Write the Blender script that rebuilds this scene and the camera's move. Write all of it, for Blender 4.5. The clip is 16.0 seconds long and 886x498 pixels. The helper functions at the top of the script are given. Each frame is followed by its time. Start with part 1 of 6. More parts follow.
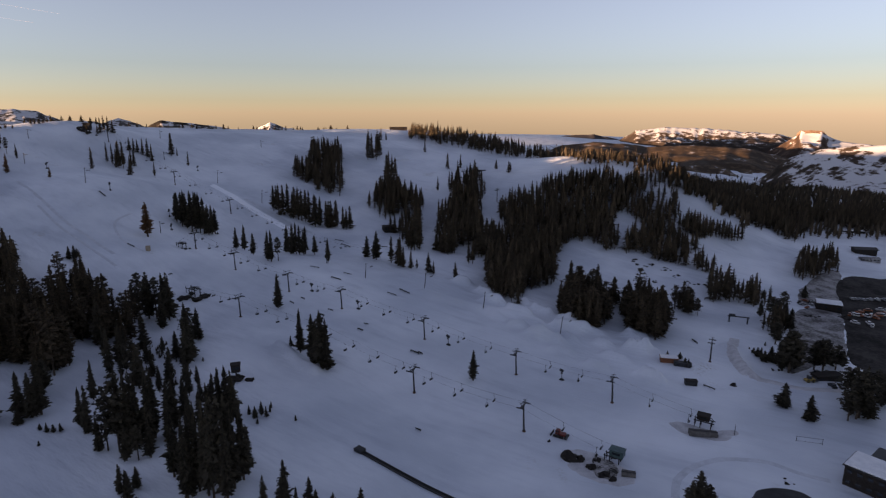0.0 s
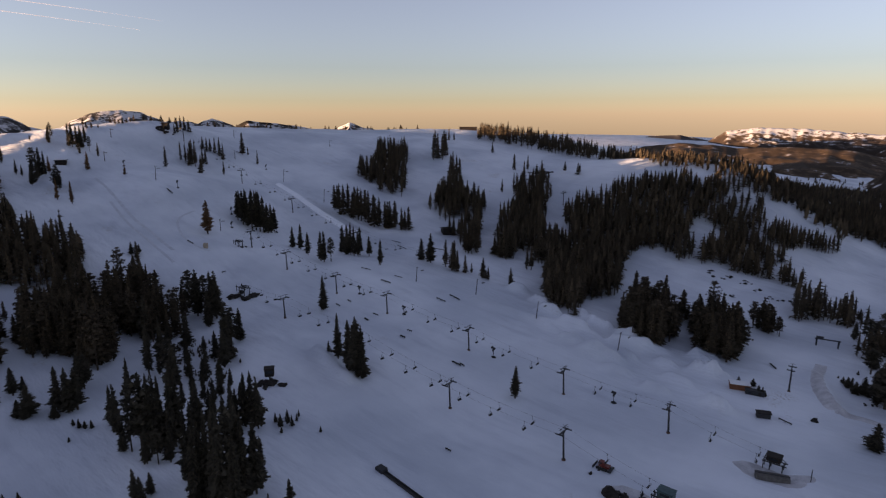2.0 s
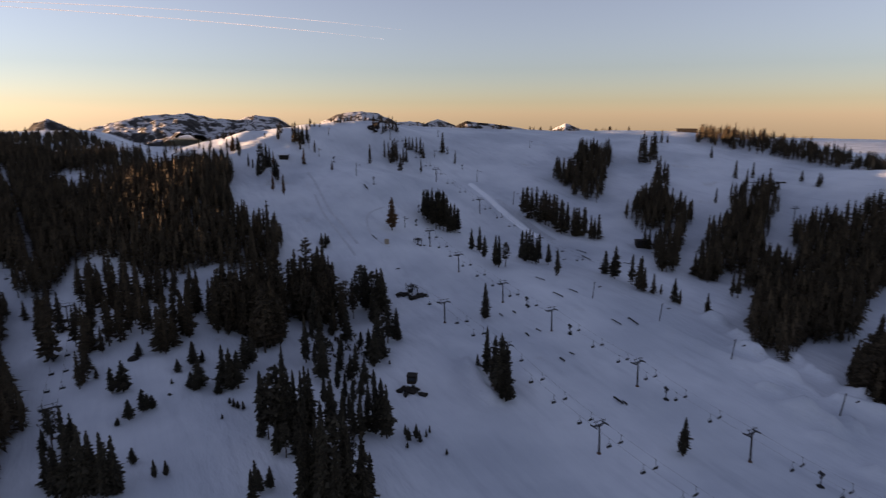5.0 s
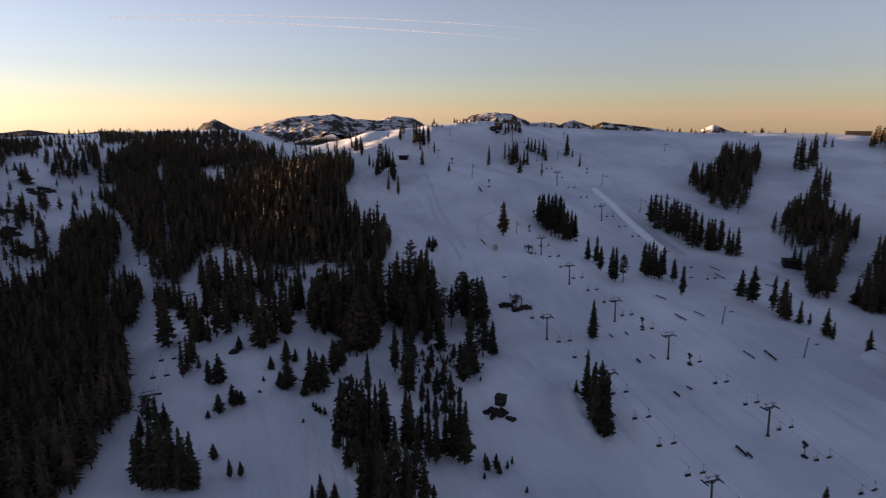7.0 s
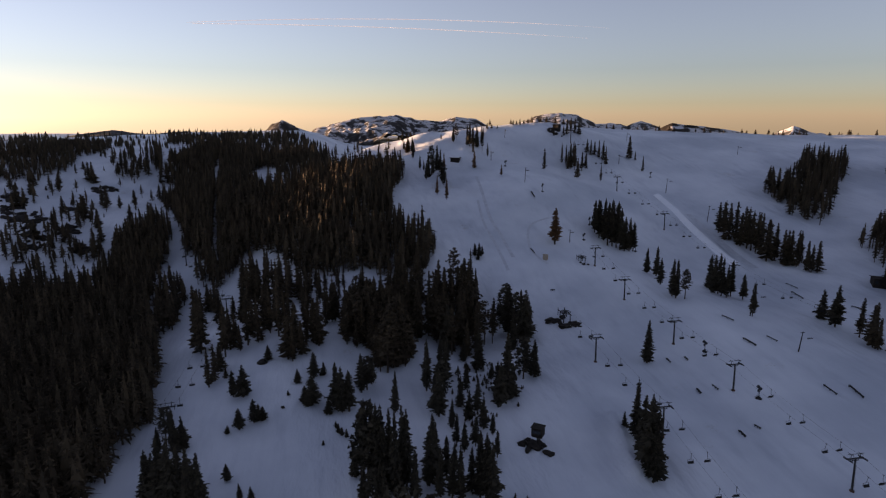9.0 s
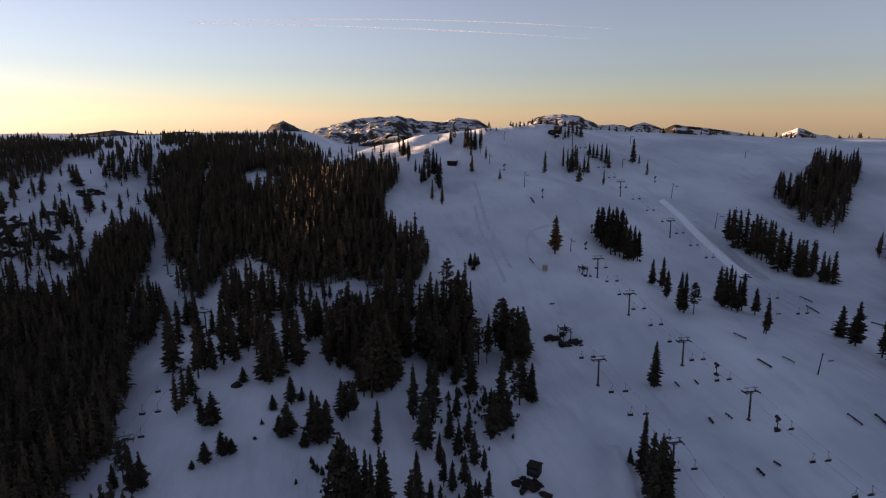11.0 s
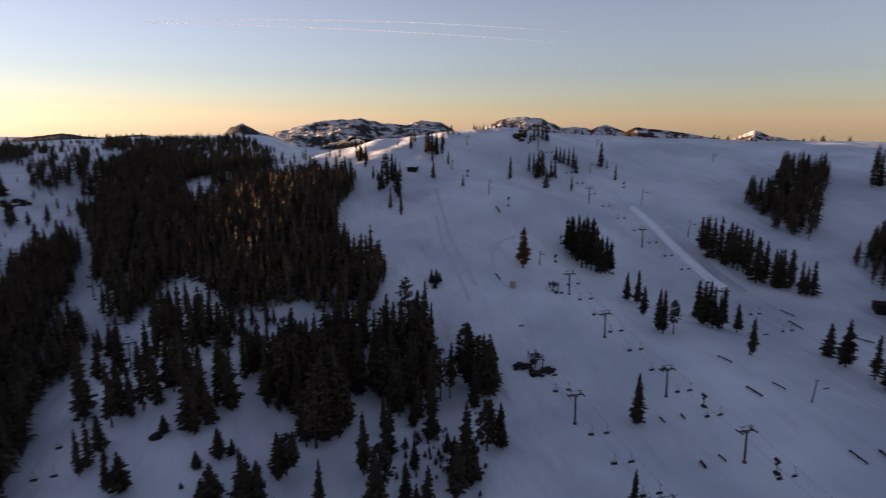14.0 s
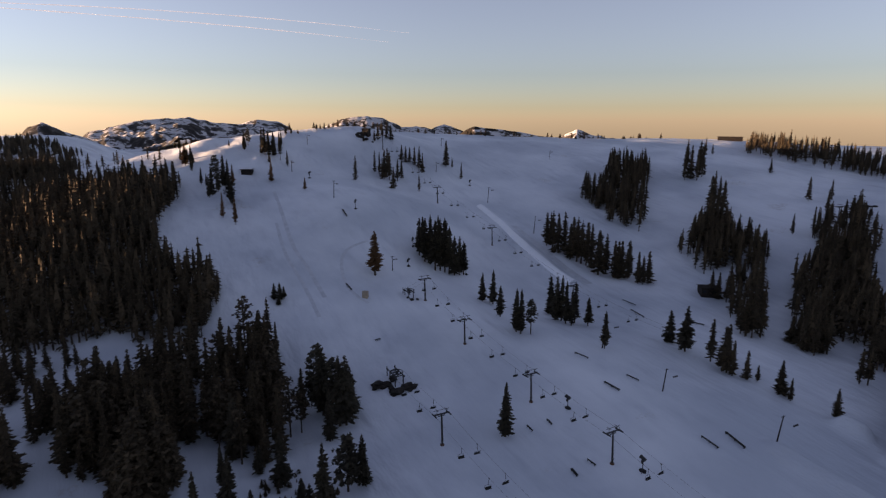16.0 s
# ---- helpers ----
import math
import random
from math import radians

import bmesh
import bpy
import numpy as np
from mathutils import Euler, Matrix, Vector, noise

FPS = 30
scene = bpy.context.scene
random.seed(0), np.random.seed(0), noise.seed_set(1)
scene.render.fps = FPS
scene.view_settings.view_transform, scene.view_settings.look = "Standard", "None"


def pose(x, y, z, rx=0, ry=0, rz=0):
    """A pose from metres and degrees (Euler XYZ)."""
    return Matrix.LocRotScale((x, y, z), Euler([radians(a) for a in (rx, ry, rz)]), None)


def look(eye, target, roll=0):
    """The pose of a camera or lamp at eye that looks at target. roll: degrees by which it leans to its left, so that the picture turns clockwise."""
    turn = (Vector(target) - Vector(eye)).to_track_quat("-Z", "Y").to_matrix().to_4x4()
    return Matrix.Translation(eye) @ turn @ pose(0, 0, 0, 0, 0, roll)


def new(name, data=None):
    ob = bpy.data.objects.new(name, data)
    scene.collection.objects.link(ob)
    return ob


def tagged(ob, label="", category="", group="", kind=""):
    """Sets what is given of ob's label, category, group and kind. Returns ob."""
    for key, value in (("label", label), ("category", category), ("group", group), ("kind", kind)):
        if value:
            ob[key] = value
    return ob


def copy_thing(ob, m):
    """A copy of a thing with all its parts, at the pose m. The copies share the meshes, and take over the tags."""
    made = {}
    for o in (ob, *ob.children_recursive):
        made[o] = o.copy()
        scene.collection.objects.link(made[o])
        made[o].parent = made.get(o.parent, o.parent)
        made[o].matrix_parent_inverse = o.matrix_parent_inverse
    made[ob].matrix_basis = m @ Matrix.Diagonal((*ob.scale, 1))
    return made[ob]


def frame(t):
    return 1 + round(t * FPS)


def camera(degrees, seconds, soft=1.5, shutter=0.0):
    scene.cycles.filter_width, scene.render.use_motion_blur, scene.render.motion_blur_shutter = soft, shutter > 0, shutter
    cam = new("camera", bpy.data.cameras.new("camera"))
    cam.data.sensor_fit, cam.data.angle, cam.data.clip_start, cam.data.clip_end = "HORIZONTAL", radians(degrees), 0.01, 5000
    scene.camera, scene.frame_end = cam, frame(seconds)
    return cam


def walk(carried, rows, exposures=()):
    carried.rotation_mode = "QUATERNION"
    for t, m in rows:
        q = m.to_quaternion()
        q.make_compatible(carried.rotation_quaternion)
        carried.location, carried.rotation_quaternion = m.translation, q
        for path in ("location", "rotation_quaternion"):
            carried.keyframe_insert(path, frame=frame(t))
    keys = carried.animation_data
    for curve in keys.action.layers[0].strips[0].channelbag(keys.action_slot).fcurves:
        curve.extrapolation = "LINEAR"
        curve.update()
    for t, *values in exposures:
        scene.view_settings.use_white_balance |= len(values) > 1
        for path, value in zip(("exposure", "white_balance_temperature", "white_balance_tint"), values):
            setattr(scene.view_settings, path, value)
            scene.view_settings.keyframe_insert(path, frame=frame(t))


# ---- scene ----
cam = camera(73.72, 16.0, soft=1.2, shutter=0.5)
# seconds, place, heading, pitch, roll
PATH = [
    (0.0, 0.00, -0.00, 100.00, 0.00, -12.88, 0.12),
    (0.5, 3.54, 3.73, 99.95, 1.87, -12.90, 0.09),
    (1.0, 7.25, 7.70, 99.58, 3.95, -12.88, 0.01),
    (1.5, 10.48, 11.75, 99.47, 5.74, -12.88, -0.01),
    (2.0, 13.38, 15.87, 99.34, 7.58, -12.87, 0.00),
    (2.5, 16.13, 20.13, 99.25, 9.52, -12.88, -0.03),
    (3.0, 18.93, 24.44, 98.98, 11.72, -12.83, -0.06),
    (3.5, 21.61, 29.09, 98.89, 14.14, -12.82, -0.11),
    (4.0, 23.68, 33.74, 98.68, 17.51, -12.79, -0.12),
    (4.5, 25.56, 38.25, 98.60, 22.73, -12.77, -0.10),
    (5.0, 26.91, 43.08, 98.60, 28.29, -12.78, -0.02),
    (7.5, 28.19, 69.53, 98.28, 44.30, -12.68, -0.17),
    (8.0, 26.92, 74.59, 98.44, 47.01, -12.67, -0.19),
    (8.5, 24.79, 79.27, 98.29, 47.11, -12.65, -0.09),
    (9.0, 22.40, 83.81, 98.43, 47.17, -12.61, -0.07),
    (11.5, 7.98, 104.40, 99.38, 47.38, -12.52, 0.05),
    (12.0, 4.73, 108.29, 99.42, 47.41, -12.48, 0.02),
    (12.5, 1.35, 111.89, 99.66, 47.42, -12.47, 0.08),
    (13.0, -2.00, 115.55, 99.68, 47.45, -12.41, 0.09),
    (13.5, -5.64, 119.28, 99.74, 47.33, -12.41, 0.11),
    (14.0, -8.05, 123.21, 99.78, 43.93, -12.31, 0.06),
    (14.5, -12.13, 127.13, 99.55, 37.72, -12.28, 0.00),
    (15.0, -15.24, 131.75, 99.30, 34.90, -12.31, -0.05),
    (15.5, -18.55, 135.82, 98.91, 31.28, -12.34, 0.07),
    (16.0, -21.96, 139.72, 98.49, 28.92, -12.31, 0.18),
]
walk(cam, [(t, pose(x, y, z, 90 + p, 0, h) @ pose(0, 0, 0, 0, 0, r)) for t, x, y, z, h, p, r in PATH],
     [(0, 2.1, 7200, 29), (5.0, 2.05, 7150, 29), (8.0, 1.9, 7100, 29), (13.5, 1.88, 7050, 29), (16.0, 2.02, 7050, 29)])

# ---------------------------------------------------------------- light
SUN_BEARING = 113.0          # degrees to the left of the +y axis
SUN_HEIGHT = 2.0             # degrees above the level
sun_way = Vector((-math.sin(radians(SUN_BEARING)) * math.cos(radians(SUN_HEIGHT)),
                  math.cos(radians(SUN_BEARING)) * math.cos(radians(SUN_HEIGHT)), math.sin(radians(SUN_HEIGHT))))
world = bpy.data.worlds.new("sky")
scene.world = world
world.use_nodes = True
wn = world.node_tree
sky = wn.nodes.new("ShaderNodeTexSky")
sky.sky_type = "NISHITA"
sky.sun_disc = False
sky.sun_elevation = radians(SUN_HEIGHT)
sky.sun_rotation = radians(-SUN_BEARING)
sky.altitude = 2200
sky.air_density, sky.dust_density, sky.ozone_density = 1.0, 0.7, 2.6
haze = wn.nodes.new("ShaderNodeHueSaturation")
haze.inputs["Saturation"].default_value = 0.63
wn.links.new(sky.outputs[0], haze.inputs["Color"])
wn.links.new(haze.outputs[0], wn.nodes["Background"].inputs[0])
wn.nodes["Background"].inputs[1].default_value = 0.1
sun = new("sun", bpy.data.lights.new("sun", "SUN"))
sun.data.energy, sun.data.angle, sun.data.color = 5.0, radians(0.5), (1.0, 0.70, 0.40)
sun.matrix_world = look((0, 0, 300), Vector((0, 0, 300)) - sun_way)


# ---------------------------------------------------------------- materials
def material(name, rough=0.8, metal=0.0):
    m = bpy.data.materials.new(name)
    m.use_nodes = True
    b = m.node_tree.nodes["Principled BSDF"]
    b.inputs["Roughness"].default_value, b.inputs["Metallic"].default_value = rough, metal
    return m, m.node_tree, b


def mottled(name, dark, light, scale=4.0, rough=0.8, metal=0.0, bump=0.0, bump_scale=None, by_object=0.0, spec=0.3, by_island=None, span=0.17):
    """A surface that wanders between two colours at two sizes, with fine relief."""
    m, nt, b = material(name, rough, metal)
    N, L = nt.nodes, nt.links
    co = N.new("ShaderNodeTexCoord")
    big, fine = N.new("ShaderNodeTexNoise"), N.new("ShaderNodeTexNoise")
    big.inputs["Scale"].default_value, fine.inputs["Scale"].default_value = scale, scale * 7.3
    big.inputs["Detail"].default_value = fine.inputs["Detail"].default_value = 4
    for n in (big, fine):
        L.new(co.outputs["Object"], n.inputs["Vector"])
    mean = N.new("ShaderNodeMix")
    mean.data_type = "FLOAT"
    mean.inputs["Factor"].default_value = 0.4
    L.new(big.outputs["Fac"], mean.inputs["A"]), L.new(fine.outputs["Fac"], mean.inputs["B"])
    ramp = N.new("ShaderNodeValToRGB")
    ramp.color_ramp.elements[0].position, ramp.color_ramp.elements[1].position = 0.5 - span, 0.5 + span
    ramp.color_ramp.elements[0].color, ramp.color_ramp.elements[1].color = (*dark, 1), (*light, 1)
    L.new(mean.outputs["Result"], ramp.inputs["Fac"])
    out = ramp.outputs["Color"]
    if by_object:
        info, hsv, mp = N.new("ShaderNodeObjectInfo"), N.new("ShaderNodeHueSaturation"), N.new("ShaderNodeMapRange")
        mp.inputs["To Min"].default_value, mp.inputs["To Max"].default_value = 1 - by_object, 1 + by_object
        L.new(info.outputs["Random"], mp.inputs["Value"]), L.new(mp.outputs["Result"], hsv.inputs["Value"])
        L.new(out, hsv.inputs["Color"])
        out = hsv.outputs["Color"]
    if by_island:
        geo, rnd, sel = N.new("ShaderNodeNewGeometry"), N.new("ShaderNodeMix"), N.new("ShaderNodeMapRange")
        rnd.data_type = "RGBA"
        rnd.inputs["B"].default_value = (*by_island, 1)
        sel.inputs["From Min"].default_value, sel.inputs["To Max"].default_value = 0.45, 0.9
        L.new(geo.outputs["Random Per Island"], sel.inputs["Value"])
        L.new(sel.outputs["Result"], rnd.inputs["Factor"])
        L.new(out, rnd.inputs["A"])
        out = rnd.outputs["Result"]
    L.new(out, b.inputs["Base Color"])
    b.inputs["Specular IOR Level"].default_value = spec
    if bump:
        bp = N.new("ShaderNodeBump")
        bp.inputs["Strength"].default_value, bp.inputs["Distance"].default_value = bump, 0.05
        if bump_scale:
            fine2 = N.new("ShaderNodeTexNoise")
            fine2.inputs["Scale"].default_value = bump_scale
            L.new(co.outputs["Object"], fine2.inputs["Vector"])
            L.new(fine2.outputs["Fac"], bp.inputs["Height"])
        else:
            L.new(fine.outputs["Fac"], bp.inputs["Height"])
        L.new(bp.outputs["Normal"], b.inputs["Normal"])
    return m


def snow_material():
    m, nt, b = material("snow", 0.55)
    N, L = nt.nodes, nt.links
    geo = N.new("ShaderNodeNewGeometry")

    def tex(scale, detail=4, stretch=(1, 1, 1), turn=0.0):
        rot, mp, t = N.new("ShaderNodeMapping"), N.new("ShaderNodeMapping"), N.new("ShaderNodeTexNoise")
        rot.inputs["Rotation"].default_value, mp.inputs["Scale"].default_value = (0, 0, -turn), stretch
        t.inputs["Scale"].default_value, t.inputs["Detail"].default_value = scale, detail
        L.new(geo.outputs["Position"], rot.inputs["Vector"]), L.new(rot.outputs["Vector"], mp.inputs["Vector"]), L.new(mp.outputs["Vector"], t.inputs["Vector"])
        return t.outputs["Fac"]

    def mix(a, c, f):
        x = N.new("ShaderNodeMix")
        x.data_type = "RGBA"
        L.new(f, x.inputs["Factor"])
        for s, v in (("A", a), ("B", c)):
            if isinstance(v, tuple):
                x.inputs[s].default_value = (*v, 1)
            else:
                L.new(v, x.inputs[s])
        return x.outputs["Result"]

    def step(v, lo, hi):
        r = N.new("ShaderNodeMapRange")
        r.interpolation_type = "SMOOTHSTEP"
        r.inputs["From Min"].default_value, r.inputs["From Max"].default_value = lo, hi
        L.new(v, r.inputs["Value"])
        return r.outputs["Result"]

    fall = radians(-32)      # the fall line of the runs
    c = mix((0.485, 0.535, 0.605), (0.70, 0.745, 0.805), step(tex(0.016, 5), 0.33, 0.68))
    streak = step(tex(0.22, 5, (0.1, 1, 1), fall), 0.42, 0.75)
    c2 = N.new("ShaderNodeMix")
    c2.data_type, c2.blend_type = "RGBA", "MULTIPLY"
    L.new(step(tex(0.045, 3), 0.35, 0.7), c2.inputs["Factor"])
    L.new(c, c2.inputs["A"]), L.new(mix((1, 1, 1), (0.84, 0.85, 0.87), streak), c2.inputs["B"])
    dirty = N.new("ShaderNodeMath")
    dirty.operation = "MULTIPLY"
    L.new(step(tex(0.03, 6), 0.64, 0.74), dirty.inputs[0])
    L.new(step(tex(0.9, 6), 0.45, 0.7), dirty.inputs[1])
    c3 = mix(c2.outputs["Result"], (0.38, 0.36, 0.34), dirty.outputs[0])
    L.new(c3, b.inputs["Base Color"])
    b.inputs["Specular IOR Level"].default_value = 0.25
    bp, bp2 = N.new("ShaderNodeBump"), N.new("ShaderNodeBump")
    bp.inputs["Strength"].default_value, bp.inputs["Distance"].default_value = 1.0, 3.0
    L.new(tex(0.07, 6, (0.35, 1, 1), fall), bp.inputs["Height"])
    bp2.inputs["Strength"].default_value, bp2.inputs["Distance"].default_value = 0.25, 0.2
    L.new(tex(0.6, 5, (0.5, 1, 1), fall), bp2.inputs["Height"])
    L.new(bp.outputs["Normal"], bp2.inputs["Normal"]), L.new(bp2.outputs["Normal"], b.inputs["Normal"])
    return m


SNOW = snow_material()
NEEDLE = mottled("fir needles", (0.023, 0.0205, 0.0155), (0.055, 0.048, 0.0345), 0.7, 0.85, by_object=0.35, spec=0.15, by_island=(0.08, 0.068, 0.048))
WOODNEEDLE = mottled("mixed wood needles", (0.025, 0.0205, 0.0145), (0.062, 0.048, 0.032), 0.05, 0.85, spec=0.12, by_island=(0.10, 0.074, 0.048))
# on the cabin hill this brown stands in for orange sunlight
WARMNEEDLE = mottled("warm brown needles", (0.10, 0.055, 0.03), (0.19, 0.11, 0.06), 0.7, 0.9, by_object=0.2, spec=0.1)
BARK = mottled("bark", (0.035, 0.026, 0.02), (0.10, 0.075, 0.055), 2.0, 0.95, bump=0.5)
STEEL = mottled("galvanised steel", (0.02, 0.02, 0.021), (0.055, 0.053, 0.052), 3.0, 0.65, 0.2)
DARKSTEEL = mottled("dark painted steel", (0.02, 0.022, 0.025), (0.05, 0.05, 0.055), 3.0, 0.6, 0.3)
ROCK = mottled("granite", (0.009, 0.007, 0.006), (0.036, 0.030, 0.026), 0.6, 0.9, bump=0.8)
DARKWOOD = mottled("dark stained boards", (0.009, 0.007, 0.006), (0.028, 0.021, 0.017), 1.5, 0.85, bump=0.3)
ASPHALT = mottled("wet asphalt", (0.016, 0.014, 0.013), (0.055, 0.05, 0.047), 0.08, 0.95, bump=0.4, spec=0.1, span=0.1)
PACKED = mottled("packed grey snow", (0.33, 0.33, 0.35), (0.6, 0.605, 0.63), 0.25, 0.8, bump=0.5)
SOFTRUT = mottled("rutted soft snow", (0.43, 0.465, 0.52), (0.6, 0.635, 0.69), 0.3, 0.8, bump=0.4)
POND = mottled("black slushy pond ice", (0.008, 0.008, 0.01), (0.03, 0.032, 0.036), 0.3, 0.65, spec=0.2)
SLUSH = mottled("trodden dirty snow", (0.07, 0.064, 0.062), (0.3, 0.295, 0.3), 0.1, 0.85, bump=0.5, span=0.09)
EARTH = mottled("bare trampled earth", (0.03, 0.025, 0.021), (0.4, 0.39, 0.39), 0.25, 0.9, bump=0.6, span=0.07)
# paler than other snow: the bank's catch of sky light is in the colour
LITSNOW = mottled("fresh snow of the lit bank", (0.76, 0.81, 0.88), (0.87, 0.90, 0.94), 0.3, 0.6, bump=0.4)
ROOFSNOW = mottled("roof snow", (0.6, 0.62, 0.66), (0.8, 0.81, 0.83), 0.4, 0.6, bump=0.3)
CONCRETE = mottled("stained concrete", (0.06, 0.054, 0.048), (0.16, 0.15, 0.14), 0.8, 0.9, bump=0.4)
RED = mottled("red machine paint", (0.10, 0.018, 0.014), (0.19, 0.035, 0.025), 2.0, 0.5)
ORANGE = mottled("rust orange boards", (0.12, 0.045, 0.022), (0.22, 0.085, 0.04), 1.0, 0.7)
GLASS = mottled("dark window glass", (0.01, 0.012, 0.016), (0.03, 0.034, 0.04), 1.0, 0.1, spec=0.6)
RUBBER = mottled("rubber", (0.012, 0.012, 0.012), (0.03, 0.03, 0.03), 3.0, 0.9)
TAN = mottled("pale weathered boards", (0.25, 0.2, 0.15), (0.42, 0.36, 0.28), 1.0, 0.85)
CONTRAIL = mottled("ice cloud with sunlit glow", (0.75, 0.75, 0.75), (0.9, 0.9, 0.9), 0.01, 1.0)
# emission stands in for sunlight scattered through the trails
glow = CONTRAIL.node_tree.nodes["Principled BSDF"]
glow.inputs["Emission Color"].default_value, glow.inputs["Emission Strength"].default_value = (1.0, 0.93, 0.86, 1), 0.105

# ---------------------------------------------------------------- the ground
BASE, EAST, NORTH = -12.96, -28.29, 14.56
# broad swells of the land: x, y, breadth, height
SWELLS = [
    (-860, -50, 150, -4.7), (-600, -50, 150, -0.8), (-380, -50, 150, 1.6), (-180, -50, 150, 17), (20, -50, 150, -24.7),
    (260, -50, 150, 1.9), (-760, 150, 150, 24.8), (-500, 150, 150, 4.8), (-280, 150, 150, -54.9), (-80, 150, 150, 20.4),
    (120, 150, 150, 8.8), (360, 150, 150, 5.9), (-860, 350, 150, 4.3), (-600, 350, 150, -7.5), (-380, 350, 150, 23.7),
    (-180, 350, 150, 23.1), (20, 350, 150, -19.7), (260, 350, 150, -15.6), (-760, 550, 150, 12.9), (-500, 550, 150, 39.4),
    (-280, 550, 150, -4.8), (-80, 550, 150, -10.2), (120, 550, 150, 13.8), (360, 550, 150, -9.1),
] + [
    (-860, 750, 150, -2.2), (-600, 750, 150, -11.3), (-380, 750, 150, 33.7), (-180, 750, 150, 18), (20, 750, 150, 18.4),
    (260, 750, 150, 10.2), (-760, 980, 150, 7.7), (-500, 980, 150, 6.6), (-280, 980, 150, 5.9), (-80, 980, 150, 30.7),
    (120, 980, 150, 26.5), (360, 980, 150, -8.5),
]
# smaller knolls and hollows: x, y, breadth, height
KNOLLS = [
    (-259, 428, 55, 33.3), (-292, 321, 55, 42.8), (-142, 284, 55, -25.7), (-331, 562, 55, 26.9), (-209, 202, 55, 21.1),
    (-284, 372, 55, -32.3), (-168, 425, 55, -21.9), (-241, 323, 55, -19.3), (-295, 499, 55, -17.6), (-99, 551, 55, 3.9),
    (-266, 221, 55, -10.7), (-139, 188, 55, -9), (118, 314, 55, 0.9), (-112, 257, 55, 17.6), (-54, 240, 55, -10),
    (-180, 352, 55, 19.2), (40, 628, 55, 3.6), (30, 199, 55, -7.7), (-270, 594, 55, -7.6), (-12, 226, 55, 0.7),
    (-554, 264, 55, -16.2), (219, 605, 55, 37.2), (134, 657, 55, 20.9), (-83, 490, 55, -4.5), (-560, 470, 60, -13), (-650, 570, 90, -16), (-428, 482, 26, 3.5), (-364, 470, 28, 5.0),
]


def smooth(a, b, v):
    t = np.clip((v - a) / (b - a), 0, 1)
    return t * t * (3 - 2 * t)


# ridges and humps of machine-made snow: from, to, breadth, height
WHALES = [
    ((-206.0, 531.3), (-114.0, 464.4), 6.5, 1.15),
    ((10.6, 378.6), (15.7, 377.0), 4.5, 1.7), ((27.9, 343.9), (33.8, 341.3), 5.0, 1.9), ((39.2, 328.1), (48.6, 322.4), 5.0, 1.8),
    ((55.2, 336.6), (63.1, 331.9), 4.0, 1.6), ((63.2, 309.8), (78.2, 308.9), 4.5, 1.8), ((51.6, 293.8), (59.5, 288.2), 5.0, 1.6),
    ((96.9, 286.4), (102.3, 282.1), 4.0, 1.8), ((93.7, 253.5), (97.1, 248.4), 4.5, 1.7), ((-10.4, 343.4), (53.3, 314.6), 5.0, 0.9),
    ((45.8, 354.5), (49.2, 347.4), 3.9, 0.8),
    ((51.4, 345.5), (56.0, 341.6), 4.9, 1.1),
    ((69.3, 328.4), (73.3, 322.1), 3.8, 1.1),
    ((74.9, 323.5), (78.0, 320.0), 4.7, 1.1),
    ((82.4, 293.1), (85.6, 289.4), 3.7, 1.1),
    ((104.0, 309.3), (110.4, 307.7), 4.4, 1.0),
    ((24.0, 363.8), (29.9, 359.8), 3.4, 1.2),
    ((46.0, 293.8), (50.4, 291.4), 4.2, 1.1),
    ((56.6, 278.2), (62.3, 275.5), 4.3, 0.9),
    ((82.2, 312.0), (85.9, 309.0), 4.7, 0.7),
    ((101.7, 306.8), (105.2, 300.4), 4.1, 1.0),
    ((37.1, 305.2), (44.1, 304.1), 3.3, 1.2),
    ((70.7, 263.2), (75.6, 259.3), 3.8, 1.1),
    ((28.2, 320.9), (32.7, 314.5), 3.4, 0.7),
    ((83.2, 276.4), (87.4, 271.3), 4.8, 0.8),
    ((104.0, 282.4), (108.1, 280.1), 3.3, 1.0),
    ((65.7, 296.4), (68.5, 292.5), 3.7, 1.2),
    ((156.7, 303.6), (146.1, 259.1), 4.0, 0.9), ((-74.8, 254.3), (-55.1, 235.1), 4.0, 1.2),
]


def whales(x, y):
    z = 0 * x
    for (ax, ay), (bx, by), w, h in WHALES:
        dx, dy = bx - ax, by - ay
        t = np.clip(((x - ax) * dx + (y - ay) * dy) / (dx * dx + dy * dy), 0, 1)
        z = z + 3.4 * h * np.exp(-((x - ax - t * dx) ** 2 + (y - ay - t * dy) ** 2) / (0.62 * w * w))
    for ax, ay, w, h in ((97.7, 198.1, 8, 1.2), (93.4, 205.5, 7, 0.9), (52.6, 170.8, 7, 1.0), (47.0, 178.1, 6, 0.8), (-60.0, 243.0, 10, 2.2), (-181.0, 415.0, 11, 1.8), (-112.0, 372.0, 6, 1.0), (-190.0, 373.0, 7, 1.2)):      # scooped hollows and tree wells
        z = z - h * np.exp(-((x - ax) ** 2 + (y - ay) ** 2) / (w * w))
    return z


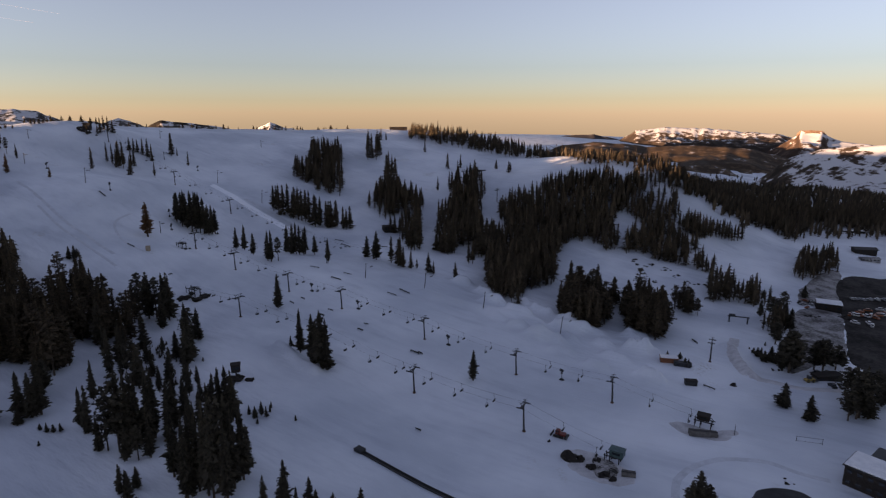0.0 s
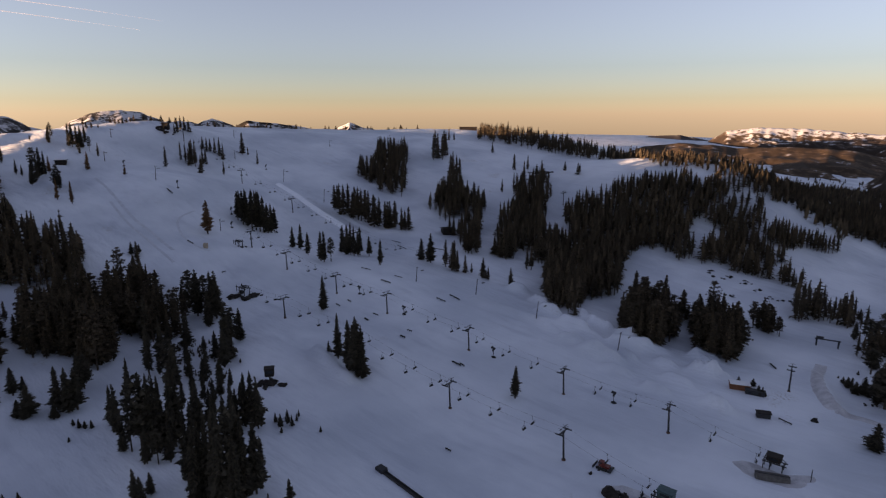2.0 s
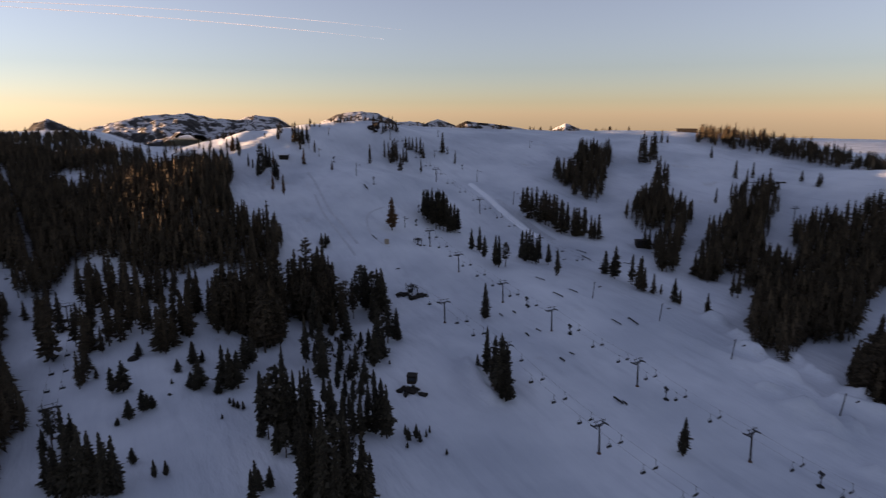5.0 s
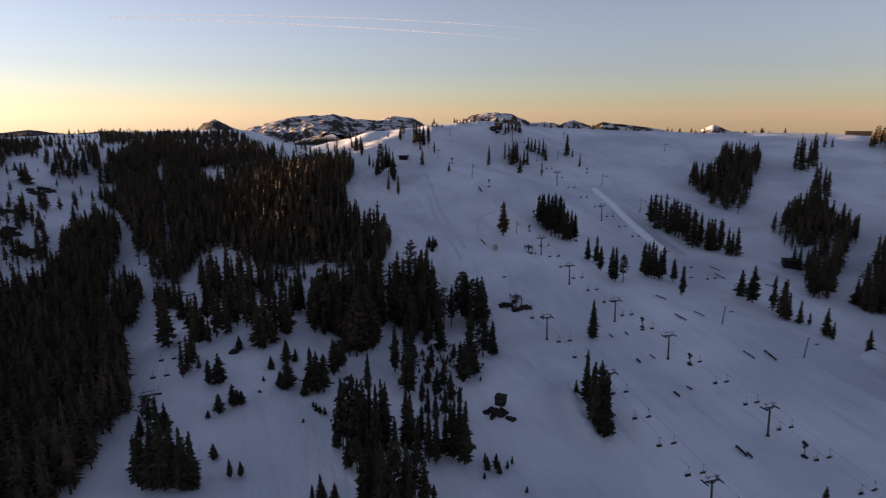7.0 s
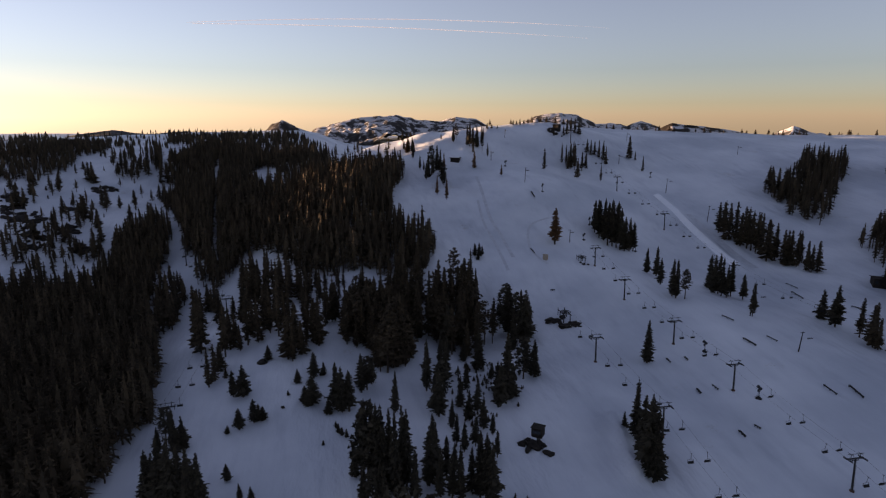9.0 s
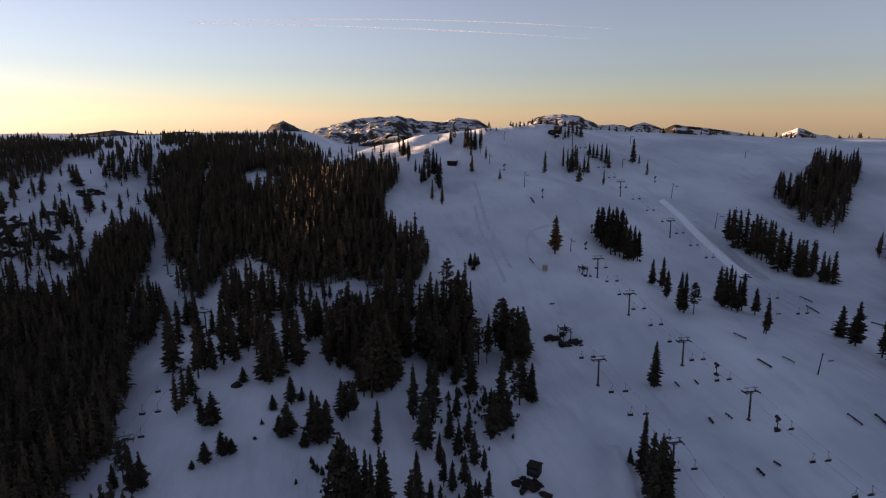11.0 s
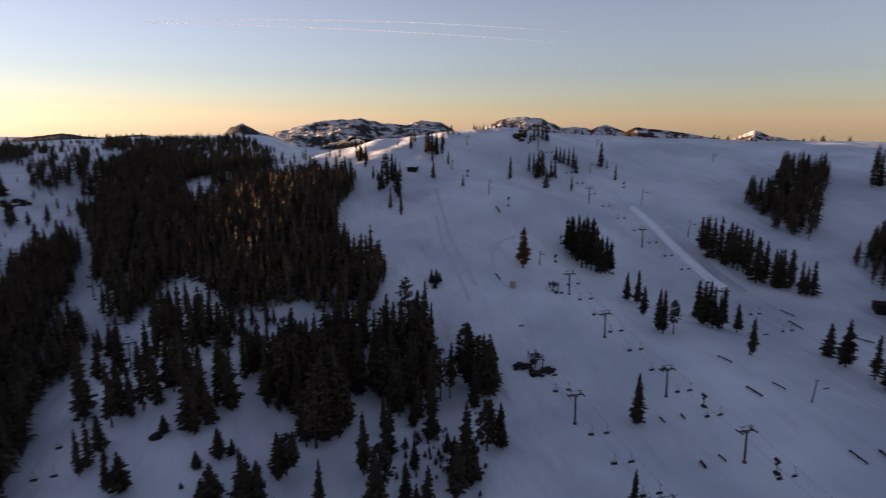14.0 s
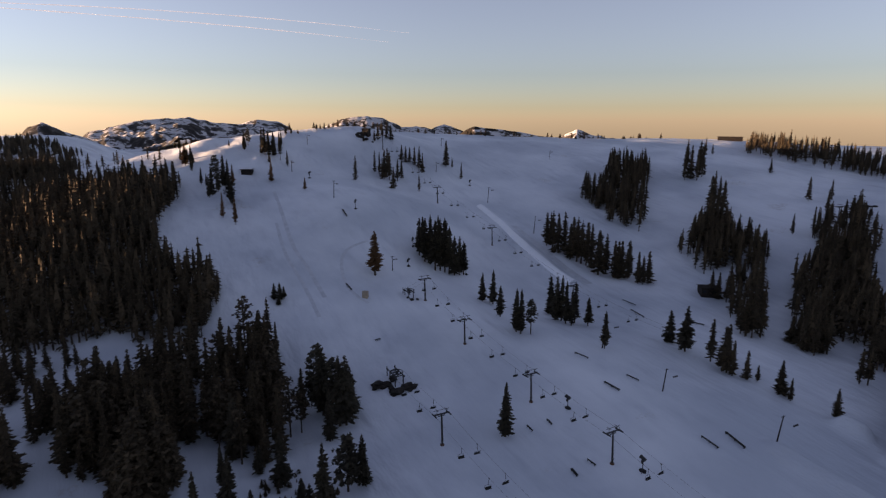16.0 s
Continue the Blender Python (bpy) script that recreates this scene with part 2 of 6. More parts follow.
def land(x, y):
    """Height of the snow at (x, y), arrays or numbers."""
    x, y = np.asarray(x, float), np.asarray(y, float)
    z = BASE + EAST * np.clip(x, -1200, 900) / 500 + NORTH * np.clip(y, -400, 1300) / 500
    for a, b, w, h in SWELLS + KNOLLS:
        z = z + h * np.exp(-((x - a) ** 2 + (y - b) ** 2) / (2 * w * w))
    z = z - 95 * smooth(930, 1200, y) * smooth(-900, -450, x)      # the unseen back of the ridge, lowered so low sun reaches the hills beyond
    away = np.hypot(x + 200, y - 380)
    bearing = np.degrees(np.arctan2(-x, y))
    # beyond the hills: low forest country, a valley to the east, higher ground to the west
    far = -60 - 90 * smooth(-10, -40, bearing) + 35 * smooth(60, 84, bearing) + 14 * np.sin(x / 410 + 1) * np.sin(y / 530)
    # hollow behind the cabin hill
    z = z - 42 * smooth(250, 400, np.hypot(x, y)) * smooth(325, 470, away) * smooth(36, 43, bearing) * smooth(57, 51, bearing)
    k = smooth(950, 1700, away)
    z = z * (1 - k) + far * k
    return z


def ground_axis(lo, fine_lo, fine_hi, hi, reach):
    """Steps of 2 m over the runs, 3 m round them, then wider and wider."""
    out = list(np.arange(lo, fine_lo, 3.0)) + list(np.arange(fine_lo, fine_hi, 2.0)) + list(np.arange(fine_hi, hi + 1.5, 3.0))
    a, b, d = out[0], out[-1], 3.0
    while b < reach or a > -reach:
        d *= 1.16
        if b < reach:
            b += d
            out.append(b)
        if a > -reach:
            a -= d
            out.insert(0, a)
    return np.array(out)


def roughness(x, y):
    """Wind drift, groomer passes and small hummocks, in metres."""
    u, v = x * 0.85 - y * 0.53, x * 0.53 + y * 0.85
    r = 0.55 * np.sin(u / 13 + 2 * np.sin(v / 37)) * np.sin(v / 17 + 1.3 * np.sin(u / 29))
    r = r + 0.85 * np.sin(x / 31 + 1.7 * np.sin(y / 43)) * np.sin(y / 23 + np.sin(x / 19))
    r = r + np.exp(-((x + 392) ** 2 + (y - 462) ** 2) / 7000) * (2.0 * np.sin(x / 8 + 2 * np.sin(y / 21)) * np.sin(y / 10 + x / 30) + 1.5 * np.sin(y / 15 - x / 22))
    for a, c, w, h in ((-380, 500, 42, 3.6), (-425, 478, 14, 1.2), (-392, 470, 12, 1.4), (-402, 448, 11, 1.8), (-372, 452, 9, 1.6), (-356, 462, 8, 1.5), (-386, 432, 9, 1.4)):      # wind lips on the cabin hill
        r = r + h * np.exp(-((x - a) ** 2 + (y - c) ** 2) / (2 * w * w))
    return r + whales(x, y) + 0.16 * np.sin(u / 4.1 + 3 * np.sin(v / 11)) * np.sin(v / 5.3)


def build_ground():
    xs, ys = ground_axis(-720, -230, 170, 420, 4700), ground_axis(90, 150, 560, 900, 4700)
    X, Y = np.meshgrid(xs, ys)
    Zz = land(X, Y) + roughness(X, Y) * smooth(1700, 900, np.hypot(X + 200, Y - 380))
    n, m = len(xs), len(ys)
    co = np.stack([X, Y, Zz], -1).reshape(-1, 3)
    i = (np.arange(m - 1)[:, None] * n + np.arange(n - 1)).ravel()
    faces = np.stack([i, i + 1, i + n + 1, i + n], -1)
    me = bpy.data.meshes.new("ground")
    me.vertices.add(len(co)), me.loops.add(faces.size), me.polygons.add(len(faces))
    me.vertices.foreach_set("co", co.ravel())
    me.loops.foreach_set("vertex_index", faces.ravel().astype(np.int32))
    me.polygons.foreach_set("loop_start", np.arange(len(faces), dtype=np.int32) * 4)
    me.polygons.foreach_set("loop_total", np.full(len(faces), 4, dtype=np.int32))
    me.polygons.foreach_set("use_smooth", np.ones(len(faces), dtype=bool))
    me.update(), me.validate()
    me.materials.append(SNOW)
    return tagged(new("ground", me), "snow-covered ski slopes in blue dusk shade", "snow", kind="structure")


ground = build_ground()


def on(x, y):
    return float(land(x, y) + roughness(np.float64(x), np.float64(y)))


# ---------------------------------------------------------------- mesh tools
def part(name, bm, mat, parent=None, label="", smooth_faces=False):
    me = bpy.data.meshes.new(name)
    bm.to_mesh(me)
    bm.free()
    for mm in mat if isinstance(mat, (list, tuple)) else [mat]:
        me.materials.append(mm)
    if smooth_faces:
        me.polygons.foreach_set("use_smooth", np.ones(len(me.polygons), dtype=bool))
    ob = new(name, me)
    ob.parent = parent
    return tagged(ob, label) if label else ob


def box(bm, cx, cy, cz, sx, sy, sz, m=None, bevel=0.0):
    """A box about (cx, cy, cz) with full sizes."""
    r = bmesh.ops.create_cube(bm, size=1.0)["verts"]
    bmesh.ops.transform(bm, matrix=Matrix.Translation((cx, cy, cz)) @ Matrix.Diagonal((sx, sy, sz, 1)), verts=r)
    if bevel:
        es = list({e for v in r for e in v.link_edges})
        got = bmesh.ops.bevel(bm, geom=es, offset=bevel, segments=1, affect="EDGES")
        r = list({v for f in got["faces"] for v in f.verts} | {v for v in r if v.is_valid})
    if m is not None:
        bmesh.ops.transform(bm, matrix=m, verts=[v for v in r if v.is_valid])
    return r


def rod(bm, a, b, r0, r1=None, sides=8, caps=True):
    """A tapered rod from a to b."""
    a, b = Vector(a), Vector(b)
    d = b - a
    got = bmesh.ops.create_cone(bm, cap_ends=caps, segments=sides, radius1=r0, radius2=r1 if r1 is not None else r0, depth=d.length)["verts"]
    bmesh.ops.transform(bm, matrix=Matrix.Translation((a + b) / 2) @ d.to_track_quat("Z", "Y").to_matrix().to_4x4(), verts=got)
    return got


def raw_mesh(name, verts, faces, mats, mat_index=None, flat=True):
    me = bpy.data.meshes.new(name)
    me.from_pydata(verts, [], faces)
    for mm in mats:
        me.materials.append(mm)
    if mat_index is not None:
        me.polygons.foreach_set("material_index", np.array(mat_index, dtype=np.int32))
    if not flat:
        me.polygons.foreach_set("use_smooth", np.ones(len(me.polygons), dtype=bool))
    me.update()
    return me


# ---------------------------------------------------------------- trees
def crown_mesh(rng, height, radius, bare, whorls, limbs, style="fir", twigs=3, heart=0.2):
    """Verts and triangles of a conifer's crown: whorls of drooping boughs, each a ragged spray of twigs."""
    V, F = [], []
    lump = [(rng.uniform(0.9, 1.1), rng.uniform(0, 0.22), rng.uniform(0, 6.28)) for _ in range(9)]

    def tri(a, b, c):
        i = len(V)
        V.extend((a, b, c))
        F.append((i, i + 1, i + 2))

    for w in range(whorls):
        f = min(max((w + rng.uniform(-0.45, 0.45)) / whorls, 0.0), 0.985)
        z = height * (bare + (1 - bare) * f)
        swell, lop, lean = lump[int(f * 8.99)]
        if style == "column":
            prof = 0.08 + 0.85 * (1 - f ** 1.7) if f > 0.12 else 0.6
        elif style == "pine":
            prof = (0.45 + 0.55 * math.sin(math.pi * min(1, 0.2 + f * 0.8))) * (1 if f < 0.6 else 1.75 - 1.25 * f)
        else:
            prof = (1 - f) ** 0.74 * 0.97 + 0.03
            if f < 0.1:
                prof *= 0.6 + 4 * f
        n = limbs if f < 0.8 else max(3, limbs - 2)
        a0 = rng.uniform(0, 6.28)
        for b in range(n):
            if rng.random() < (0.38 if style == "pine" else 0.14):
                continue
            a = a0 + 2 * math.pi * (b + rng.uniform(-0.4, 0.4)) / n
            ln = radius * prof * swell * (rng.uniform(0.6, 1.12) if rng.random() < 0.85 else rng.uniform(0.9, 1.35)) * (1 + lop * math.cos(a - lean))
            droop = ln * rng.uniform(-0.05, 0.36) if f < 0.75 else -ln * rng.uniform(0.0, 0.5)
            ca, sa = math.cos(a), math.sin(a)
            if style == "pine":
                droop = -ln * rng.uniform(-0.15, 0.35)
                tri((0, 0, z + 0.15), (0, 0, z - 0.15), (ln * ca, ln * sa, z - droop))
                for q in range(2 + 3 * twigs):
                    g = rng.uniform(0.45, 1.05)
                    cx, cy, cz = ln * g * ca + rng.uniform(-0.5, 0.5), ln * g * sa + rng.uniform(-0.5, 0.5), z - droop * g + rng.uniform(-0.35, 0.35)
                    s = radius * rng.uniform(0.12, 0.25) * (1.6 if twigs < 2 else 1.0)
                    e = rng.uniform(0, 6.28)
                    tri((cx + s * math.cos(e), cy + s * math.sin(e), cz - s * rng.uniform(0, 0.5)), (cx + s * math.cos(e + 2.2), cy + s * math.sin(e + 2.2), cz - s * rng.uniform(0, 0.5)),
                        (cx + s * 0.6 * math.cos(e + 4.2), cy + s * 0.6 * math.sin(e + 4.2), cz + s * rng.uniform(0.3, 0.8)))
                continue
            at = lambda g: (ln * g * ca, ln * g * sa, z - droop * g * g)
            fan = (0.36 if twigs > 1 else 0.75) * ln
            for k in range(twigs):
                g = (k + rng.uniform(0.4, 1.0)) / twigs * 0.75
                for s in (-1, 1):
                    e = a + s * rng.uniform(0.5, 1.0)
                    ll = max(0.25, fan * rng.uniform(0.7, 1.25) * (1.15 - 0.5 * g))
                    x, y, zz = at(g)
                    tri(at(max(0, g - 0.4)), at(min(1, g + 0.16)), (x + ll * math.cos(e), y + ll * math.sin(e), zz - ll * (rng.uniform(0.1, 0.55) if twigs > 1 else rng.uniform(0.35, 0.85))))
            wd = max(0.14, 0.13 * ln)
            x, y, zz = at(0.6)
            if twigs > 1:
                tri((x - wd * sa, y + wd * ca, zz - wd * 0.5), (x + wd * sa, y - wd * ca, zz - wd * 0.5), at(1.0))
            x, y, zz = at(0.5)
            tri((0, 0, z + 0.5), (x, y, zz - max(0.5, ln * 0.28)), at(0.9))
    # the dense heart of the crown
    i, lo, sides = len(V), height * (bare + 0.06), 5 if twigs > 1 else 3
    rings = ((0.0, 0.5), (0.3, 1.0), (0.65, 0.65), (0.95, 0.06)) if twigs > 1 else ((0.0, 0.7), (0.4, 0.9), (0.95, 0.06))
    for f, g in rings:
        for k in range(sides):
            a = 2 * math.pi * (k + f) / sides
            rr = radius * heart * g * rng.uniform(0.65, 1.25) * (0.45 if style == "pine" else 1.0)
            V.append((rr * math.cos(a), rr * math.sin(a), lo + (height - lo) * f + rng.uniform(-0.3, 0.3)))
    for q in range(len(rings) - 1):
        for k in range(sides):
            a, b, c, d = i + q * sides + k, i + q * sides + (k + 1) % sides, i + (q + 1) * sides + (k + 1) % sides, i + (q + 1) * sides + k
            F += [(a, b, c), (a, c, d)]
    return V, F


def trunk_mesh(rng, height, r, sides=6, boughs=0, bare=0.0):
    V, F = [], []
    for k, f in enumerate((-0.03, 0.02, 0.5, 0.97)):
        rr = r * (1.25, 1.0, 0.6, 0.1)[k]
        for j in range(sides):
            a = 2 * math.pi * j / sides
            V.append((rr * math.cos(a), rr * math.sin(a), f * height))
    for k in range(3):
        for j in range(sides):
            F.append((k * sides + j, k * sides + (j + 1) % sides, (k + 1) * sides + (j + 1) % sides, (k + 1) * sides + j))
    for b in range(boughs):      # dead snags on the bare part
        a, z = rng.uniform(0, 6.28), height * rng.uniform(0.15, max(0.3, bare))
        ln, i = height * rng.uniform(0.03, 0.08), len(V)
        ca, sa = math.cos(a), math.sin(a)
        V += [(0, 0, z), (0, 0, z + 0.12), (ln * ca, ln * sa, z - 0.2 * ln)]
        F.append((i, i + 1, i + 2))
    return V, F


KINDS = []        # per kind of tree: trunk mesh, crown mesh, warm brown crown mesh, each 20 m tall
NEARKINDS = []    # the same shapes as arrays, for the nearer stands
rng = random.Random(7)
for style, wide, bare, whorls, limbs in (("fir", 3.6, 0.07, 40, 7), ("fir", 3.3, 0.06, 42, 7), ("fir", 4.1, 0.1, 38, 7), ("fir", 3.4, 0.17, 36, 7),
                                         ("column", 3.0, 0.1, 40, 7), ("fir", 3.8, 0.04, 40, 7), ("pine", 3.7, 0.25, 20, 8), ("pine", 3.1, 0.35, 18, 8),
                                         ("column", 3.3, 0.12, 38, 7), ("fir", 2.9, 0.1, 42, 7)):
    tv, tf = trunk_mesh(rng, 20, 0.33, 7, 14, bare)
    cv, cf = crown_mesh(rng, 20, wide, bare, whorls, limbs, style, 2, 0.2)
    KINDS.append((raw_mesh("trunk", tv, tf, [BARK]), raw_mesh("crown", cv, cf, [NEEDLE]), raw_mesh("crown", cv, cf, [WARMNEEDLE])))
    tv, tf = trunk_mesh(rng, 20, 0.33, 4)
    cv, cf = crown_mesh(rng, 20, wide, bare, int(whorls * 0.6), limbs, style, 2, 0.26)
    NEARKINDS.append((np.array(cv), np.array(cf), np.array(tv), np.array(tf)))


def tree(x, y, h, kind, turn, group, warm=False, label="", slender=1.0):
    """One conifer h metres tall, standing in the snow."""
    t = new("conifer_tree")
    trunk, crown, warm_crown = KINDS[kind]
    for nm, me in (("trunk", trunk), ("crown", warm_crown if warm else crown)):
        o = new(nm, me)
        o.parent = t
    k = h / 20
    slim = min(1.5, max(0.8, (18 / h) ** 0.35)) * slender
    t.matrix_basis = Matrix.Translation((x, y, on(x, y) - 0.15)) @ pose(0, 0, 0, 0, 0, turn) @ Matrix.Diagonal((k * slim, k * slim, k, 1))
    what = ("tall pine with a bare lower trunk" if kind in (6, 7) else "columnar dark fir" if kind in (4, 8) else "narrow dark green fir") if not warm else "fir with warm brown needles"
    if h < 7:
        what = "small young " + ("fir" if not warm else "brown fir")
    return tagged(t, label or what + " standing in deep snow", "tree", group)


def grove(group, rows, seed, pines=0.08, warm=(), slender=1.0, only=None):
    r = random.Random(seed)
    for j, (x, y, h) in enumerate(rows):
        q = r.random()
        kind = r.choice((6, 7)) if q < pines and h > 12 else r.choice((4, 8)) if q < pines + 0.2 else r.choice((0, 1, 2, 3, 5, 9))
        kind = kind if only is None else only
        tree(x, y, h, kind, r.uniform(0, 360), group, j in warm, slender=slender * r.uniform(0.85, 1.15))


grove("grove on the mid slope", [
    (-191.9, 419.6, 21.9), (-187.4, 418.2, 25.4), (-184.8, 419.6, 26.1), (-180.5, 417.7, 28.8), (-178.8, 420.4, 29.6), (-176.2, 421.1, 30), (-173.5, 421.4, 27.3),
    (-171, 422.8, 22.5), (-169.5, 426, 22.2), (-168.3, 428.8, 19.7), (-194.5, 427.6, 20), (-191.5, 431.2, 22.3), (-187.6, 433.6, 23.8), (-183.8, 434.7, 24.5),
], 21, slender=1.2)
grove("trees above the lift", [
    (-145.2, 404.7, 15.5), (-140.5, 407.7, 18.6), (-128.2, 388.7, 15.6), (-114.3, 374.6, 20.2), (-111.9, 374.1, 20.9), (-107.9, 375.9, 16.4), (-113.1, 418, 20),
    (-106.8, 408.3, 21.9), (-104.1, 407.8, 23.1), (-100.6, 403.7, 21.5), (-97.6, 403.1, 17.9), (-97.7, 408.8, 20.6), (-91.2, 408.8, 14.5), (-76.7, 382.4, 17.3),
], 22, 0.15, slender=1.1)
# the listed crowns carry the low sun's orange in their needle colour
grove("trees by the hill cabin", [
    (-334.2, 396.3, 14.7), (-337.5, 401.5, 20), (-344.9, 411.5, 24), (-341, 409.5, 19), (-346.6, 419.3, 21.5), (-344.3, 421, 18), (-342.9, 423.6, 13.5),
    (-360.8, 412.5, 12), (-357, 413.5, 9), (-295.1, 372.4, 15), (-312.2, 393.7, 17), (-308.5, 391.5, 15), (-283.2, 370.7, 16), (-315.5, 396, 13),
    (-400.6, 473.6, 5), (-379.1, 469.2, 15), (-386.6, 480.3, 14), (-383, 473, 11), (-362.7, 471.4, 19), (-358.5, 470, 21), (-352.4, 467.8, 20),
    (-355.5, 476, 17), (-352.4, 473.1, 14), (-346, 461.6, 9), (-345, 472, 13), (-367.7, 497, 12), (-361, 488, 15), (-335.5, 469, 12),
    (-324, 440.7, 14.5), (-289.3, 435.6, 8.5),
], 25, 0.3, warm=(6, 9, 12, 28, 29), slender=0.88)
grove("trees on the open slope", [
    (-88.3, 301.9, 19.2), (-214.3, 328.9, 8.1), (-211.7, 329.8, 8.7), (-211.2, 331.8, 6.2), (-209.8, 326.9, 4.9), (-157.4, 291.2, 20.4), (-148.7, 284, 25.1),
    (-145, 284.4, 22.3), (-139.8, 281.8, 25.4), (-138.2, 283.3, 25.3), (-140.4, 288.4, 18.2), (-156.2, 286.6, 12.7), (-117.1, 257, 17.8), (-114.9, 261, 16.4),
    (-110.4, 239.2, 26.3), (-110, 241.9, 13.8), (-115.7, 239.9, 12.9), (-137.4, 273.9, 18.6), (-54.5, 411.2, 15.6), (-47, 405.2, 21.3),
], 26, 0.2, slender=1.2)
grove("clump by the lift tower", [
    (-64.7, 251.5, 21.6), (-57.3, 242.6, 24), (-52.6, 237.7, 26.3), (-50.3, 237.4, 23.6), (-56.3, 245.8, 20.6), (-68.9, 251.4, 5.6), (-51.1, 241.4, 14.2),
], 27, 0.0, slender=1.1)
grove("trees below the knoll", [
    (-133.5, 219.8, 20.9), (-129.6, 225.2, 11.5), (-128.9, 219.9, 10.2), (-145.9, 238.1, 13.6), (-107.9, 232.8, 17.6), (-124.7, 246.5, 7.7), (-143.3, 249.1, 10.2),
], 28)
grove("trees on the knoll", [
    (-176.8, 167.1, 13.1), (-179.8, 164.5, 10.9), (-160.6, 158, 8.3), (-160.2, 163.2, 9.2), (-159.9, 164.8, 6.5), (-158.7, 165.9, 5.8), (-193.8, 199, 14.2),
    (-194.8, 186.4, 6.7), (-170.2, 186, 6.1), (-165.4, 179.3, 2.3), (-157.2, 181.6, 6.7), (-154, 181.1, 6.6), (-169, 192.5, 11.3), (-154.4, 183, 12.1),
    (-168.3, 196.4, 6), (-147.8, 188.8, 17.1), (-143.4, 188.3, 17.2), (-141.5, 190.2, 15.8), (-145.6, 184.3, 5.9), (-149, 200.8, 15.9), (-149.3, 203.6, 13.8),
    (-151.3, 207.2, 12.1), (-161.6, 154.2, 3.4), (-139.2, 144.2, 6.1),
], 29, 0.12, slender=1.35)
grove("trees at the gully mouth", [
    (-139.6, 125.6, 23), (-136.1, 127, 24.5), (-135.5, 129.4, 21.2), (-131.7, 130.6, 21.3), (-130, 132.8, 19.3), (-170.7, 134.4, 9.2), (-171.2, 137.3, 14.4),
    (-164.9, 137.8, 16.7), (-164.7, 140.5, 12.8), (-180, 141.2, 6.5), (-152.9, 125.6, 14.1), (-147.8, 126.1, 15.1), (-141.3, 132.8, 12), (-137.8, 134, 11.9),
    (-135.1, 134.6, 10.9), (-141.9, 130.6, 12), (-126.4, 142.5, 6.4), (-123.8, 144.7, 5.4), (-140.8, 126.2, 19.7), (-142.5, 123, 18.7),
], 30, 0.1, slender=1.0)
grove("trees of the wooded draw", [
    (-108.2, 171.9, 22.3), (-104.3, 171.6, 27.2), (-104.2, 173.1, 27.5), (-101.2, 172.5, 27.6), (-99.9, 173.2, 27.4), (-100.4, 176.4, 25.1), (-95.7, 174.8, 26.8),
    (-97.8, 179, 26), (-96.5, 179.6, 25), (-110.7, 171.2, 12.1), (-129.9, 201.9, 16.1), (-99.5, 166.7, 12.3), (-95.9, 167, 12.2), (-92.7, 168.5, 14.6),
    (-91.4, 178.5, 15.9), (-106.3, 198.3, 12), (-97.5, 191.6, 16.1), (-92.7, 185, 19.6), (-86.7, 183.9, 16), (-83.7, 185.6, 15), (-81.3, 186.5, 17.5),
    (-79.5, 192.6, 20.9), (-76.8, 192.1, 21.8), (-74.9, 192.4, 20), (-82.9, 192.6, 14.4), (-91.5, 190.7, 14.8), (-92.2, 194.8, 10.9),
], 31, 0.1, slender=0.9)
grove("trees of the upper draw", [
    (-124.4, 231.8, 11.5), (-148.3, 261.8, 11.9), (-117.4, 221.9, 12.1), (-108.8, 217.7, 11.7), (-111.9, 225.1, 12), (-102.1, 217.7, 12.5), (-109, 209.7, 11.4),
    (-101.4, 204.5, 12), (-97.8, 204.5, 10.9), (-97.5, 209.3, 11), (-91.7, 205.4, 10.7), (-87, 204.3, 10.5), (-97.8, 217.8, 8.3), (-89, 210.3, 9.8),
], 32, 0.2, slender=0.95)
grove("firs of the foreground draw", [
    (-123.8, 184.1, 14.7), (-119.3, 180.3, 17.7), (-93.5, 151.6, 9.7), (-90.8, 150.5, 8.2), (-89.7, 153.6, 7.6), (-81, 158.8, 25.1), (-80.8, 159.9, 16.3),
    (-73, 149.4, 26.1), (-72.4, 151.4, 26.6), (-70.8, 152.4, 28.8), (-67.5, 150.7, 30), (-65.7, 149.8, 30), (-64.8, 152.7, 30), (-62.9, 154.9, 30),
    (-61.1, 153.9, 28.3), (-59.9, 158.3, 24.6), (-59.3, 160.9, 17.1), (-71.5, 157.5, 18.5), (-71.3, 166.6, 17.7), (-61.8, 149.8, 24.8), (-81.6, 166.6, 12.9),
], 33, 0.15, slender=0.92)
grove("firs of the upper foreground", [
    (-154.8, 250.4, 21.9), (-122, 216.6, 17.6), (-117.7, 211.6, 18.2), (-134.1, 248.5, 17.6), (-135.3, 231.4, 18.6), (-136.2, 181.2, 2.9), (-133.4, 180.4, 3.8),
    (-131, 180.2, 3.4), (-128.8, 180.5, 3.6), (-131.5, 173.3, 2),
], 34, 0.1, slender=1.2)
grove("firs beside the lodge", [
    (76.2, 154.6, 12.9), (73.4, 153.1, 10.4), (78.6, 153.5, 9.4), (76.2, 152.6, 9), (142.5, 226.3, 11.2), (145.9, 214.1, 11.2), (166.4, 292.4, 5.1),
    (165.7, 284.4, 6.2), (174, 292.4, 6.4), (174.5, 285.4, 5.6), (264.7, 414.4, 9.5), (166.5, 296.5, 3.6), (194.2, 322.6, 8.3),
], 37, only=5, slender=1.5)
